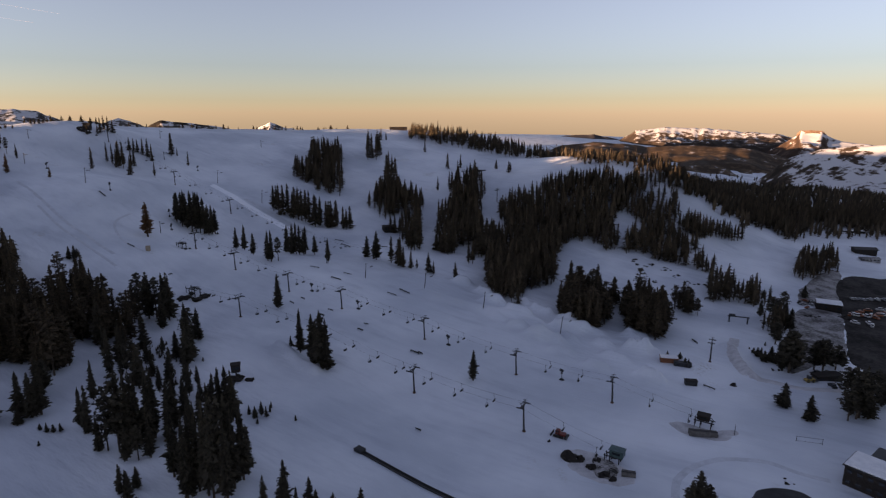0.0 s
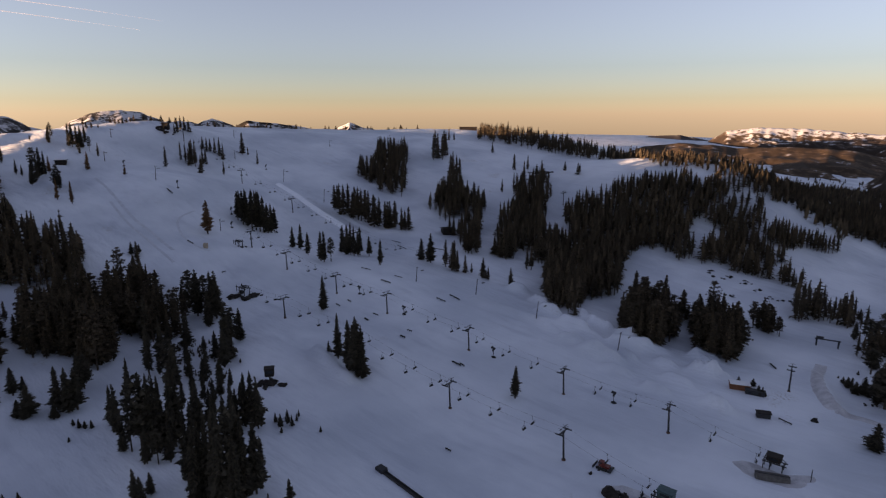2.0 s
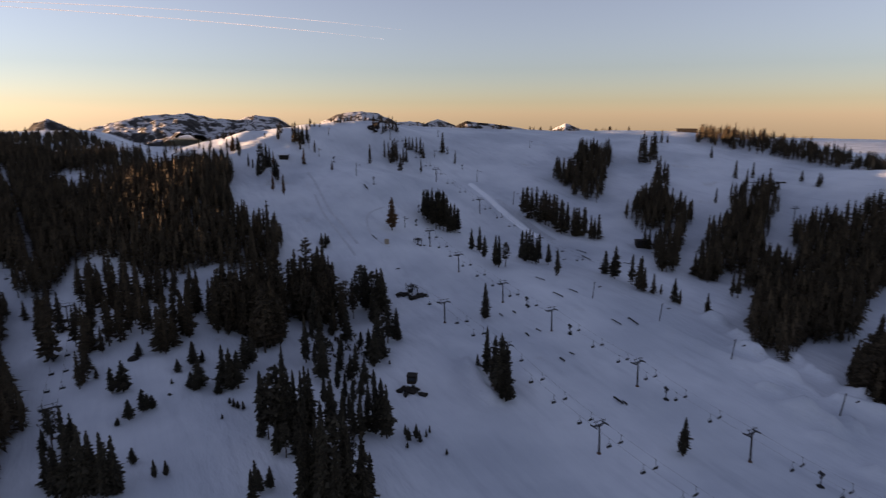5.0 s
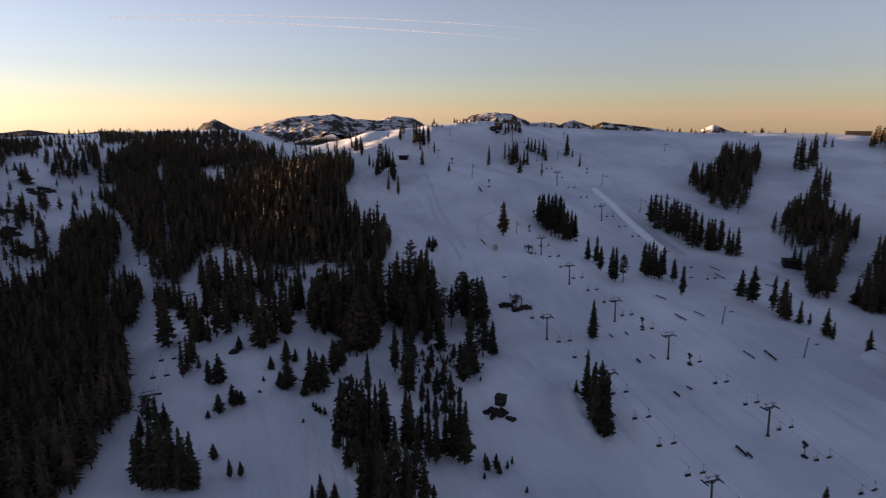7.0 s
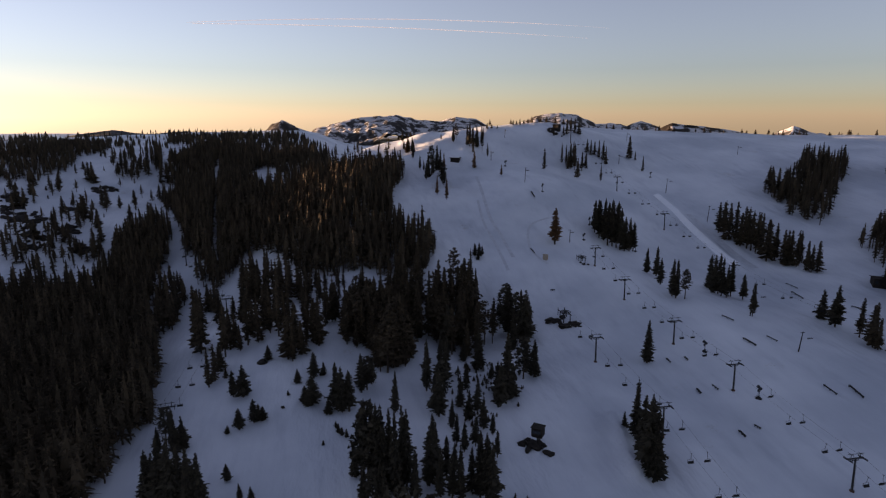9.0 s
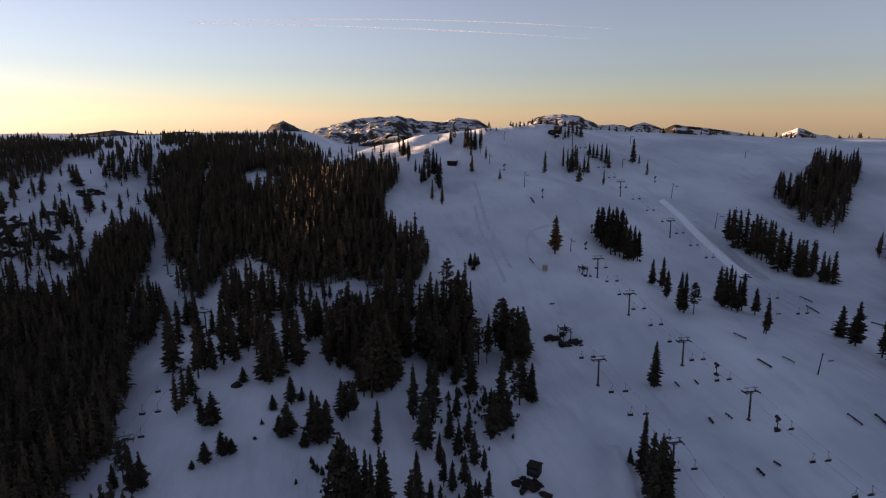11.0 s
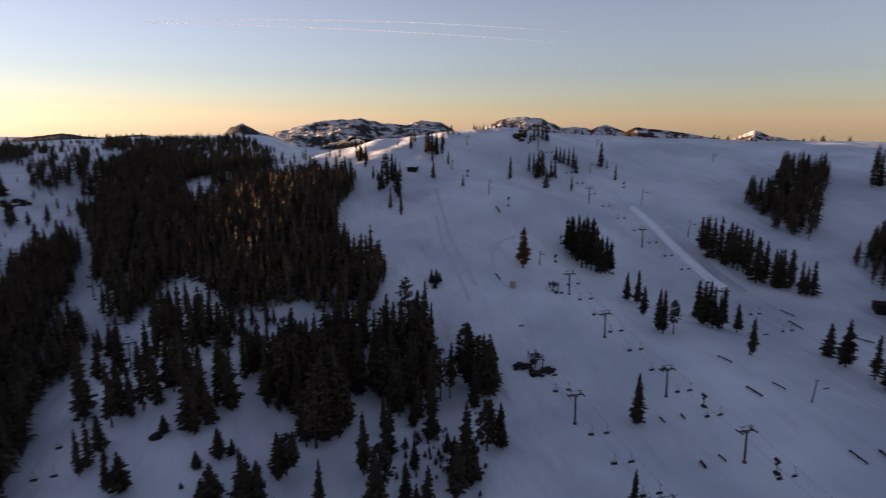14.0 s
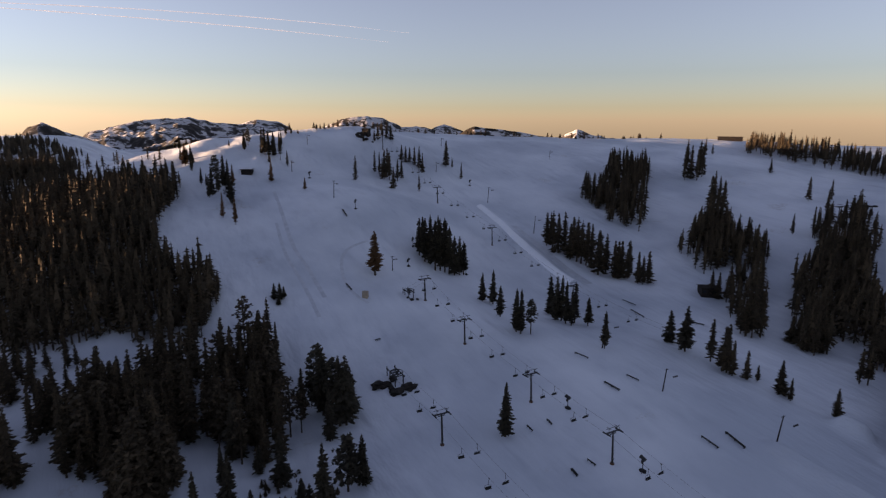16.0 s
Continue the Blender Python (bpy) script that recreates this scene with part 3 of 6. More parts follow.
# one crown coloured brown in place of sunlight on it
grove("trees on the cabin hill", [
    (-437, 455.8, 12.1), (-414.6, 439.1, 9.4), (-405.5, 437.7, 10.3), (-391.5, 424.8, 16), (-388, 427, 14), (-383.3, 424.7, 11), (-377.8, 419.2, 13.6),
], 38, 0.2, warm=(3,), slender=1.0)
grove("lone fir", [
    (13.3, 239.4, 14.5),
], 39, only=4, slender=1.35)
grove("trees by the base lodge", [
    (169.1, 268.4, 22), (167.9, 272.3, 9.9), (174.2, 272.5, 14), (196, 286.5, 14.7), (197.4, 291, 12.1), (201.4, 285.6, 10.3), (209.6, 291.1, 6.4),
    (197.7, 284.6, 13.4), (168.2, 217.7, 20.9), (166.5, 220.1, 13.7), (181.9, 230.3, 15.5), (188.4, 232.3, 13.6), (174.7, 223.5, 16.4), (172, 225.7, 14),
    (192.3, 233.5, 15.8), (211.8, 361.5, 15.2), (229.1, 378.8, 15.9), (209.4, 350.5, 17.4), (198.6, 334.1, 16), (207.1, 366.4, 11.6), (218.4, 358.1, 15.1),
    (171.2, 270.7, 20.4), (179.2, 277.4, 15.2), (171.9, 276.7, 15.7), (185.6, 274.8, 14.1), (187.9, 271.6, 17.8), (199.7, 279.5, 13.2), (207.8, 286.3, 9.4),
    (178.6, 241.5, 13.5), (180.7, 239, 14.7), (189.7, 244.4, 14.2), (193.6, 242.7, 13.6), (201.5, 248, 13.9), (161.8, 214.9, 13.5), (166.4, 216.7, 15.3),
    (171, 216.7, 12.8), (188.5, 314.7, 13.5), (209.8, 337.6, 15.4),
], 40, 0.7, slender=1.5)
grove("trees by the beginner slope", [
    (-43.8, 144.4, 15.5), (-40.3, 143.2, 7.9), (-37.4, 146.2, 9.5), (-49.7, 144.3, 10.6), (-22.6, 144.5, 7.7), (-35.3, 144.9, 6.3), (-30.3, 143.8, 6.2),
    (-87.7, 144.9, 12.4),
], 41)
grove("young trees on the flat", [
    (-71, 197.8, 3.9), (-67.8, 194.7, 5.3), (-66.2, 197.1, 5.8), (-64.1, 195.8, 4.7), (-65.7, 190.6, 2.5), (-64.4, 203.1, 3.1), (-53.1, 194.2, 2.7),
    (-64, 200, 3.2), (-120.9, 263.3, 14.5),
], 44)
grove("browned fir", [
    (-192, 376.5, 23.2),
], 47, warm=(0,), slender=1.45, only=8)



# ---------------------------------------------------------------- woods: too many to count
FARKINDS, MIDKINDS, LOWKINDS = [], [], []
rng = random.Random(11)
for style, wide, bare in (("fir", 3.0, 0.1), ("fir", 2.6, 0.16), ("column", 2.5, 0.12), ("fir", 3.4, 0.08), ("fir", 2.8, 0.24), ("fir", 2.4, 0.18), ("fir", 3.1, 0.3), ("fir", 2.7, 0.2)):
    for store, whorls, limbs, heart in ((FARKINDS, 13, 6, 0.4), (MIDKINDS, 10, 6, 0.42), (LOWKINDS, 6, 4, 0.6)):
        low = whorls == 6
        cv, cf = crown_mesh(rng, 20, wide * (1.3 if low else 1.0), 0.05 if low else bare, whorls, limbs, "fir" if low else style, 1, heart)
        tv, tf = trunk_mesh(rng, 20, 0.33, 3)
        if low:      # a mere stub of trunk for the far forests
            tv, tf = [(-0.4, 0, -1), (0.4, 0, -1), (0, 0, 6)], [(0, 1, 2)]
        store.append((np.array(cv), np.array(cf), np.array(tv), np.array(tf)))


def inside(px_, py_, poly):
    hit, n = False, len(poly)
    for i in range(n):
        (x0, y0), (x1, y1) = poly[i], poly[i - 1]
        if (y0 > py_) != (y1 > py_) and px_ < (x1 - x0) * (py_ - y0) / (y1 - y0) + x0:
            hit = not hit
    return hit


def scatter(poly, n, r, gap, clump=0.0, holes=()):
    """Places inside an outline with ragged edges; clump thins the stand where a slow noise is low."""
    xs, ys = [p[0] for p in poly], [p[1] for p in poly]
    cells, out, tries = {}, [], 0
    while len(out) < n and tries < n * 40:
        tries += 1
        x, y = r.uniform(min(xs) - 3, max(xs) + 3), r.uniform(min(ys) - 3, max(ys) + 3)
        wx = x + 5 * noise.noise(Vector((x / 9, y / 9, 1.5)))
        wy = y + 5 * noise.noise(Vector((x / 9, y / 9, 7.5)))
        if not inside(wx, wy, poly) or any(inside(x, y, h) for h in holes):
            continue
        if clump and noise.noise(Vector((x / 14, y / 14, 4.2))) + 0.5 * noise.noise(Vector((x / 5, y / 5, 9.1))) < clump - 0.75 + r.uniform(-0.12, 0.12):
            continue
        c = (int(x // gap), int(y // gap))
        near = (q for a in (-1, 0, 1) for b in (-1, 0, 1) for q in cells.get((c[0] + a, c[1] + b), ()))
        if all((x - a) ** 2 + (y - b) ** 2 > gap * gap for a, b in near):
            cells.setdefault(c, []).append((x, y))
            out.append((x, y))
    return out


def wood(name, label, stands, seed, gap=2.0, kinds=None, broad=1.2, clump=0.3, holes=()):
    """Stands of conifers in one mesh: each stand is (number, least height, greatest height, outline)."""
    r = random.Random(seed)
    Vs, Fs, Ms, base = [], [], [], 0
    width = lambda: broad * r.uniform(0.8, 1.25)
    for n, h0, h1, poly in stands:
        pts = scatter(poly, n, r, gap, clump, holes)
        gx, gy = np.array([p[0] for p in pts]), np.array([p[1] for p in pts])
        zs = land(gx, gy) + roughness(gx, gy)
        for (x, y), z in zip(pts, zs):
            cv, cf, tv, tf = r.choice(kinds or FARKINDS)
            h = r.triangular(h0 * 0.55, h1 * 1.08, (h0 + h1) / 2)
            k, a = h / 20, r.uniform(0, 6.28)
            m = np.array([[math.cos(a), -math.sin(a), 0], [math.sin(a), math.cos(a), 0], [0, 0, 1]]) * k * np.array([[width()], [width()], [1]])
            for v, f, mi in ((cv, cf, 0), (tv, tf, 1)):
                Vs.append(v @ m.T + np.array([x, y, z - 0.2]))
                Fs += [tuple(q) for q in (f + base)]
                Ms += [mi] * len(f)
                base += len(v)
    me = raw_mesh(name, np.concatenate(Vs).tolist(), Fs, [WOODNEEDLE, BARK], Ms)
    return tagged(new(name, me), label, "forest", kind="stuff")


def planted(name, label, rows, seed, slender=1.2):
    """Single far trees, too many to count, in one mesh."""
    r = random.Random(seed)
    Vs, Fs, Ms, base = [], [], [], 0
    for x, y, h in rows:
        k, a = h / 20, r.uniform(0, 6.28)
        w = k * slender * min(1.5, max(0.8, (18 / h) ** 0.35)) * r.uniform(0.85, 1.2)
        m = np.array([[math.cos(a), -math.sin(a), 0], [math.sin(a), math.cos(a), 0], [0, 0, 1]]) * np.array([[w], [w], [k]])
        cv, cf, tv, tf = NEARKINDS[r.choice((0, 1, 2, 3, 4, 5, 8))]
        for v, f, mi in ((cv, cf, 0), (tv, tf, 1)):
            Vs.append(v @ m.T + np.array([x, y, on(x, y) - 0.15]))
            Fs += [tuple(q) for q in (f + base)]
            Ms += [mi] * len(f)
            base += len(v)
    return tagged(new(name, raw_mesh(name, np.concatenate(Vs).tolist(), Fs, [WOODNEEDLE, BARK], Ms)), label, "trees", kind="stuff")


STRIP = [(-588, 328), (-582, 332), (-470, 282), (-341, 226.5), (-345, 224), (-468, 278)]      # cut line through the shoulder wood
wood("shoulder_wood", "dense dark fir wood on the snowy shoulder", [
    # wood on the shoulder
    (1900, 14, 23, [(-470, 239), (-543, 272), (-554, 290), (-514, 304), (-462, 307), (-422, 302), (-407, 314), (-409, 329), (-395, 350), (-388, 374), (-382, 393), (-375, 404), (-368, 402), (-328, 363), (-303, 335), (-263, 304), (-260, 312), (-248, 314), (-241, 318), (-237, 319), (-227, 307), (-223, 298), (-225, 288), (-229, 276), (-243, 271), (-250, 268), (-253, 254), (-270, 250), (-291, 248), (-309, 251), (-325, 249), (-336, 246), (-327, 234), (-321, 223), (-324, 215), (-340, 214), (-357, 218), (-393, 228), (-397, 226), (-427, 233), (-473, 245), (-549, 265)]),
    # scatter below the crest
    (26, 9, 15, [(-554, 429), (-471, 430), (-436, 446), (-381, 409), (-406, 385), (-450, 375)]),
    # wood between shoulder and crest
    (331, 13, 20, [(-605, 292), (-609, 313), (-583, 333), (-540, 345), (-442, 296), (-468, 282), (-525, 277), (-557, 275)]),
    (105, 12, 19, [(-493, 350), (-467, 363), (-454, 383), (-399, 352), (-409, 325), (-441, 321)]),
], 51, 2.4, MIDKINDS, 1.3, 0.22, [STRIP])
wood("gully_wood", "dense black conifer wood along the snowy gully", [
    # wood west of the gully
    (1650, 14, 23, [(-410, 94), (-401, 114), (-401, 131), (-395, 145), (-381, 154), (-395, 174), (-420, 189), (-428, 200), (-427, 207), (-428, 214), (-416, 217), (-445, 228), (-410, 221), (-388, 213), (-388, 204), (-362, 192), (-332, 180), (-295, 169), (-262, 162), (-236, 156), (-208, 145), (-187, 131), (-175, 121), (-163, 113), (-153, 106), (-145, 98), (-174, 75), (-369, 82)]),
    # strip west of the gully
    (120, 13, 21, [(-406, 182), (-443, 202), (-461, 225), (-442, 228), (-361, 197), (-336, 187), (-368, 174)]),
    # stand in the gully
    (48, 13, 21, [(-339, 186), (-344, 193), (-344, 199), (-314, 195), (-312, 193), (-298, 183), (-291, 174), (-306, 173)]),
], 52, 2.4, MIDKINDS, 1.3, 0.22)
wood("western_wood", "scattered dark conifers on the rocky snowy slope", [
    # trees on the rocky slope
    (34, 8, 17, [(-670, 158), (-654, 224), (-628, 297), (-554, 265), (-441, 203), (-446, 158), (-463, 128)]),
    # trees between rocks and gully
    (70, 9, 17, [(-507, 136), (-502, 154), (-477, 170), (-439, 179), (-405, 178), (-416, 159), (-427, 128)]),
    (14, 9, 16, [(-524, 171), (-536, 195), (-500, 199), (-468, 185), (-479, 170)]),
    # western crest
    (620, 9, 15, [(-771, 138), (-743, 163), (-782, 194), (-808, 226), (-832, 261), (-791, 282), (-776, 280), (-718, 250), (-711, 232), (-654, 213), (-632, 199), (-627, 171), (-617, 144), (-620, 121)]),
    # trees in the saddle
    (62, 11, 18, [(-695, 258), (-710, 283), (-716, 322), (-609, 286), (-618, 270), (-616, 241)]),
    # crest wood behind the gully
    (760, 12, 20, [(-638, 301), (-693, 345), (-767, 415), (-646, 390), (-603, 390), (-573, 408), (-499, 393), (-440, 370), (-469, 388), (-480, 375), (-511, 366), (-512, 348), (-534, 344), (-581, 332), (-597, 327), (-602, 311), (-624, 301), (-681, 315)]),
], 53, 2.4, MIDKINDS, 1.5, 0.38)
wood("ridge_wood", "dark conifer stands beside the upper ski run", [
    # wood above the run
    (190, 16, 24, [(-153, 598), (-154, 613), (-141, 633), (-156, 699), (-147, 713), (-124, 713), (-116, 699), (-111, 639), (-103, 601), (-96, 553), (-110, 558), (-135, 581), (-154, 608)]),
    # middle wood
    (130, 16, 24, [(-71, 538), (-64, 560), (-61, 598), (-55, 614), (-48, 596), (-38, 577), (-23, 568), (-17, 548), (-23, 528), (-43, 529), (-52, 516), (-70, 538)]),
    # stand by the shed
    (35, 16, 23, [(-42, 502), (-23, 519), (-14, 452), (-27, 439)]),
    # knot of the valley wood
    (85, 16, 24, [(6, 594), (34, 633), (39, 578), (34, 534), (11, 541)]),
    # trees along the skyline
    (420, 14, 20, [(-50, 800), (40, 770), (120, 715), (190, 680), (200, 720), (120, 790), (40, 860), (-40, 880)]),
], 54, 2.0, None, 1.15)
wood("valley_wood", "broad dark conifer wood in the side valley", [
    # valley wood
    (1150, 14, 22, [(-4, 523), (8, 561), (19, 582), (32, 582), (32, 507), (50, 483), (56, 474), (53, 535), (65, 567), (90, 567), (101, 585), (122, 593), (148, 588), (178, 575), (199, 571), (206, 574), (187, 562), (171, 542), (161, 536), (143, 481), (134, 473), (130, 489), (105, 487), (91, 462), (74, 391), (57, 376), (47, 345), (31, 358), (31, 432), (23, 460), (10, 468), (7, 446), (-3, 443)]),
    # trees above the car park
    (52, 13, 20, [(190, 410), (205, 428), (213, 423), (208, 399), (227, 417), (224, 386), (235, 403), (215, 385), (205, 389), (186, 391)]),
    # firs beside the yard
    (14, 13, 20, [(192, 335), (214, 357), (205, 332), (215, 347), (193, 324), (199, 344)]),
    # valley trees east of the run
    (120, 13, 22, [(147, 470), (169, 505), (181, 518), (190, 516), (199, 512), (204, 505), (210, 501), (213, 493), (194, 453), (184, 458), (169, 471), (151, 472)]),
    # small eastern stand
    (14, 12, 18, [(199, 458), (211, 473), (213, 456), (212, 447), (198, 449)]),
    # trees of the open strip
    (80, 12, 18, [(213, 526), (226, 533), (236, 523), (255, 526), (265, 517), (274, 525), (258, 512), (245, 516), (226, 506), (213, 510)]),
    # back of the valley wood
    (47, 12, 18, [(106, 598), (123, 601), (162, 588), (199, 578), (206, 578), (178, 571), (138, 580), (106, 599)]),
    # wood over the run's end
    (57, 13, 20, [(168, 538), (192, 548), (211, 540), (219, 547), (213, 526), (185, 520), (172, 529), (167, 537)]),
    (28, 13, 20, [(208, 570), (240, 585), (386, 779), (332, 710), (233, 563), (225, 571), (209, 574)]),
    # block above the car park
    (80, 13, 19, [(279, 456), (314, 501), (352, 521), (333, 483), (293, 450)]),
    # wood of the hollow
    (420, 13, 19, [(192, 582), (415, 1021), (368, 756), (230, 568), (219, 545), (190, 546), (175, 549), (176, 558), (193, 565)]),
    # far right trees
    (26, 10, 16, [(237, 565), (349, 701), (350, 594), (285, 534), (252, 547)]),
], 55, 2.4, MIDKINDS, 1.4, 0.25)
wood("lift_stands", "full dark fir stands above the lift", [
    # front of the valley wood
    (95, 15, 23, [(67, 328), (83, 380), (94, 388), (98, 378), (107, 392), (105, 363), (100, 332), (84, 311), (73, 319), (70, 344)]),
    # stand at the lift
    (62, 15, 23, [(101, 305), (133, 384), (135, 373), (135, 352), (132, 333), (141, 352), (121, 308), (108, 307), (108, 324)]),
    # firs behind the lift
    (16, 14, 22, [(104, 351), (118, 378), (108, 326), (122, 362), (110, 365)]),
    # block by the lift house
    (18, 14, 19, [(144, 357), (155, 376), (163, 374), (161, 357), (165, 363), (156, 362), (151, 369)]),
], 66, 2.6, NEARKINDS, 1.3, 0.1)
wood("low_brush", "low leafless brush and saplings in the draw", [
    # brush below the draw
    (90, 1.2, 3.2, [(-136, 234), (-138, 259), (-118, 258), (-104, 240), (-101, 223), (-108, 211)]),
], 67, 1.2, NEARKINDS, 1.9, 0.5)
wood("draw_wood", "tall dark firs crowding the snowy draw", [
    # dark column of the wood
    (105, 16, 25, [(-200, 230), (-205, 243), (-191, 253), (-185, 252), (-157, 230), (-147, 217), (-149, 212), (-169, 225), (-175, 217), (-180, 215)]),
    # stand in the draw
    (34, 17, 25, [(-174, 253), (-156, 250), (-148, 254), (-162, 280), (-187, 302), (-200, 300), (-202, 283)]),
    # western slope wood
    (49, 17, 25, [(-185, 231), (-225, 288), (-224, 299), (-209, 281), (-174, 250), (-153, 224), (-167, 225)]),
    # trees beside the draw
    (37, 16, 24, [(-200, 284), (-194, 297), (-167, 283), (-151, 280), (-138, 254), (-152, 243), (-176, 257)]),
], 56, 2.6, NEARKINDS, 1.05)
wood("eastern_forest", "endless dark conifer forest of the eastern valley", [
    # knoll east wood
    (900, 9, 14, [(150, 625), (215, 575), (300, 565), (340, 640), (270, 760), (150, 770), (110, 705)]),
    # far east forest
    (4600, 11, 18, [(225, 575), (270, 555), (340, 560), (440, 600), (480, 560), (640, 560), (1000, 900), (700, 1150), (400, 1100), (250, 900), (190, 740)]),
    # farthest east forest
    (900, 12, 18, [(1000, 900), (1500, 1100), (1800, 1600), (1300, 2100), (500, 1900), (300, 1200), (700, 1150)]),
], 57, 3.4, LOWKINDS, 1.25, 0.15)
wood("forest_edge", "dark conifers along the edge of the eastern forest", [
    # edge of the valley forest
    (1020, 12, 19, [(233, 563), (328, 701), (304, 573), (330, 572), (327, 543), (413, 648), (436, 644), (465, 631), (491, 617), (581, 682), (543, 722), (465, 733), (389, 740), (244, 584)]),
], 64, 2.6, MIDKINDS, 1.35, 0.2)
wood("western_forest", "far conifer forest on the western plateau", [
    # far west forest
    (900, 7, 12, [(-760, 100), (-820, 380), (-1000, 520), (-1800, 700), (-2300, 300), (-1500, 60)]),
    # wood on the western skyline
    (500, 10, 19, [(-1035, 435), (-892, 632), (-567, 440), (-815, 361)]),
    # wood on the western crest
    (700, 9, 15, [(-4092, 546), (-1080, 279), (-899, 314), (-815, 361), (-736, 334), (-725, 269), (-697, 259), (-700, 225), (-656, 215), (-613, 192), (-597, 160), (-619, 151)]),
], 58, 4.0, LOWKINDS, 1.3)
wood("northern_forest", "far conifers behind the ridge", [
    # far north forest
    (500, 10, 15, [(-900, 600), (-560, 760), (-300, 1000), (0, 1100), (-100, 1600), (-900, 1300)]),
], 59, 4.0, LOWKINDS, 1.3)
planted("scattered_conifers", "slim dark conifers scattered high on the run", [
    (-290.5, 491.8, 18.7), (-294.5, 521.7, 17.7), (-289.3, 520.9, 18.9), (-283.6, 519.4, 22.8), (-280.4, 521.3, 23.7), (-268.2, 508.6, 16.8), (-276, 526, 17.4),
    (-276.9, 533, 14.8), (-293.1, 558.5, 12.6), (-288.9, 558.4, 14), (-287.4, 562.2, 13.1), (-282.9, 562.5, 16.4), (-278.6, 562.9, 18.7), (-273.4, 559.3, 16.6),
    (-255, 523.6, 13.4), (-270.2, 593.9, 23.1), (-250.8, 585.4, 14.4), (-267.7, 600.4, 8.9), (-284.4, 517.4, 16.9), (-290.3, 533.3, 18.7),
], 24, 0.9)
planted("scattered_conifers", "broad dark pines among granite outcrops", [
    (-549.6, 152, 19.3), (-541.6, 156.3, 18.8), (-583.8, 167.4, 13), (-590.9, 189.3, 15.9), (-525.8, 178.7, 14.9), (-502.7, 187.7, 20.4), (-501.8, 189.1, 19.1),
    (-612.9, 221.4, 21.2), (-620.3, 220, 18.7), (-654.2, 223.5, 8.4), (-543.1, 211.3, 19.3), (-536.8, 213.1, 18.3), (-570.4, 177, 3.8), (-595.1, 180.5, 5),
    (-548.8, 189.9, 6.2), (-492.7, 165.5, 14), (-482.7, 165.3, 14.3), (-475.8, 151.7, 12.2), (-460.2, 151.1, 6), (-454.8, 157.8, 8), (-460.3, 165.9, 14.2),
    (-469.1, 170.3, 11.6), (-473.8, 191.1, 15.9), (-446.2, 185.7, 18.4), (-430, 177.2, 19.7), (-539, 235.9, 14.9), (-530.5, 221.4, 12.1), (-472.7, 213.3, 15.4),
    (-462.7, 223.9, 17.6), (-477.5, 230.7, 12.3), (-547.9, 259.3, 15.5), (-530.8, 257, 13.6), (-646.8, 255.8, 17.1), (-625.3, 254.7, 24.5), (-619.4, 258.1, 16.7),
    (-630.4, 248.4, 14), (-640, 271, 12.7), (-645.2, 281, 20.5), (-632.8, 287, 26.1), (-596.8, 277.1, 13.9), (-592.7, 282.6, 22.2), (-611.9, 292.5, 22.9),
    (-552.8, 275.8, 10.6), (-572.1, 289.9, 16.5), (-584.1, 297.3, 16.8), (-613.9, 194.2, 12.9), (-609.5, 173.9, 15), (-594.5, 155.2, 16.7),
], 35, 1.5)
planted("scattered_conifers", "small wind-bent conifers along the snowy crest", [
    (-373.4, 546.7, 5.5), (-374.1, 552.7, 4.5), (-371.3, 554.6, 6.1), (-372, 561.7, 4.5), (-373.7, 570.1, 5.1), (-375.9, 580, 3.5), (-464.4, 472.3, 6.3),
    (-466.3, 479.2, 6.4), (-466.7, 485.6, 6.4), (-468.3, 492.3, 7), (-458.5, 488.7, 5.8), (-378, 513.6, 6.5), (-377.1, 519.1, 4.9), (-375.1, 525.1, 3.8),
    (-224.6, 220.3, 3.5), (-355.9, 723.3, 4.7), (-358, 751.5, 3.3), (-359.4, 765, 4.2), (-342.2, 751, 5.1), (-331.6, 757.5, 5.9), (-327.3, 757.6, 6.9),
    (-321.7, 772.5, 6), (-312.9, 765.9, 5.7), (-295.6, 784.7, 6.2), (-289.7, 794.9, 7.1), (-288.9, 809.8, 5), (-281.7, 829.5, 3.4), (-265, 841.6, 5.8),
    (-263.3, 852.4, 4.7), (-249.1, 840.9, 5.6), (-234.7, 841.2, 7.2), (-227.5, 851.4, 6), (-223.4, 854, 7.3), (-211, 870.8, 6.2), (-205.3, 867.4, 5.6),
    (-182.1, 883, 3.4), (-174.7, 898.1, 3.7), (-168.3, 899.8, 6.9), (-160.3, 904.6, 3.2), (-146.7, 924.5, 7), (-420.4, 563.3, 7.5), (-389.5, 561.8, 5.7),
    (-376.9, 580.2, 7.3), (-369.1, 584.6, 5.1), (-359.9, 583.2, 5.7), (-350.5, 585.4, 7.2), (-348.3, 596.3, 6.2), (-355.2, 618.3, 7.4), (-400.8, 703.7, 3.1),
    (-396.1, 713.5, 3.1), (-384.1, 715.8, 3.3), (-375.5, 720.9, 6.1), (-364.9, 719, 6.3), (-232.1, 849.3, 4.1), (-223.8, 855.8, 4.4), (-213.7, 859.1, 4.7),
    (-201.9, 864.3, 4.7), (-183.5, 882.8, 4.4), (-178.3, 901.3, 4.1), (-167.5, 903.4, 6.1),
], 36, 1.4)
planted("scattered_conifers", "slim dark conifers on the snowy knoll", [
    (4.9, 665.4, 18.8), (15.6, 635.3, 18), (70, 634.5, 13.2), (19.5, 667.8, 16.3), (-22.6, 737.6, 13.7), (40.8, 631.5, 7.2), (-5.3, 593.6, 14.8),
    (72.1, 638.1, 10.2), (57.9, 649.7, 11),
], 42, 1)
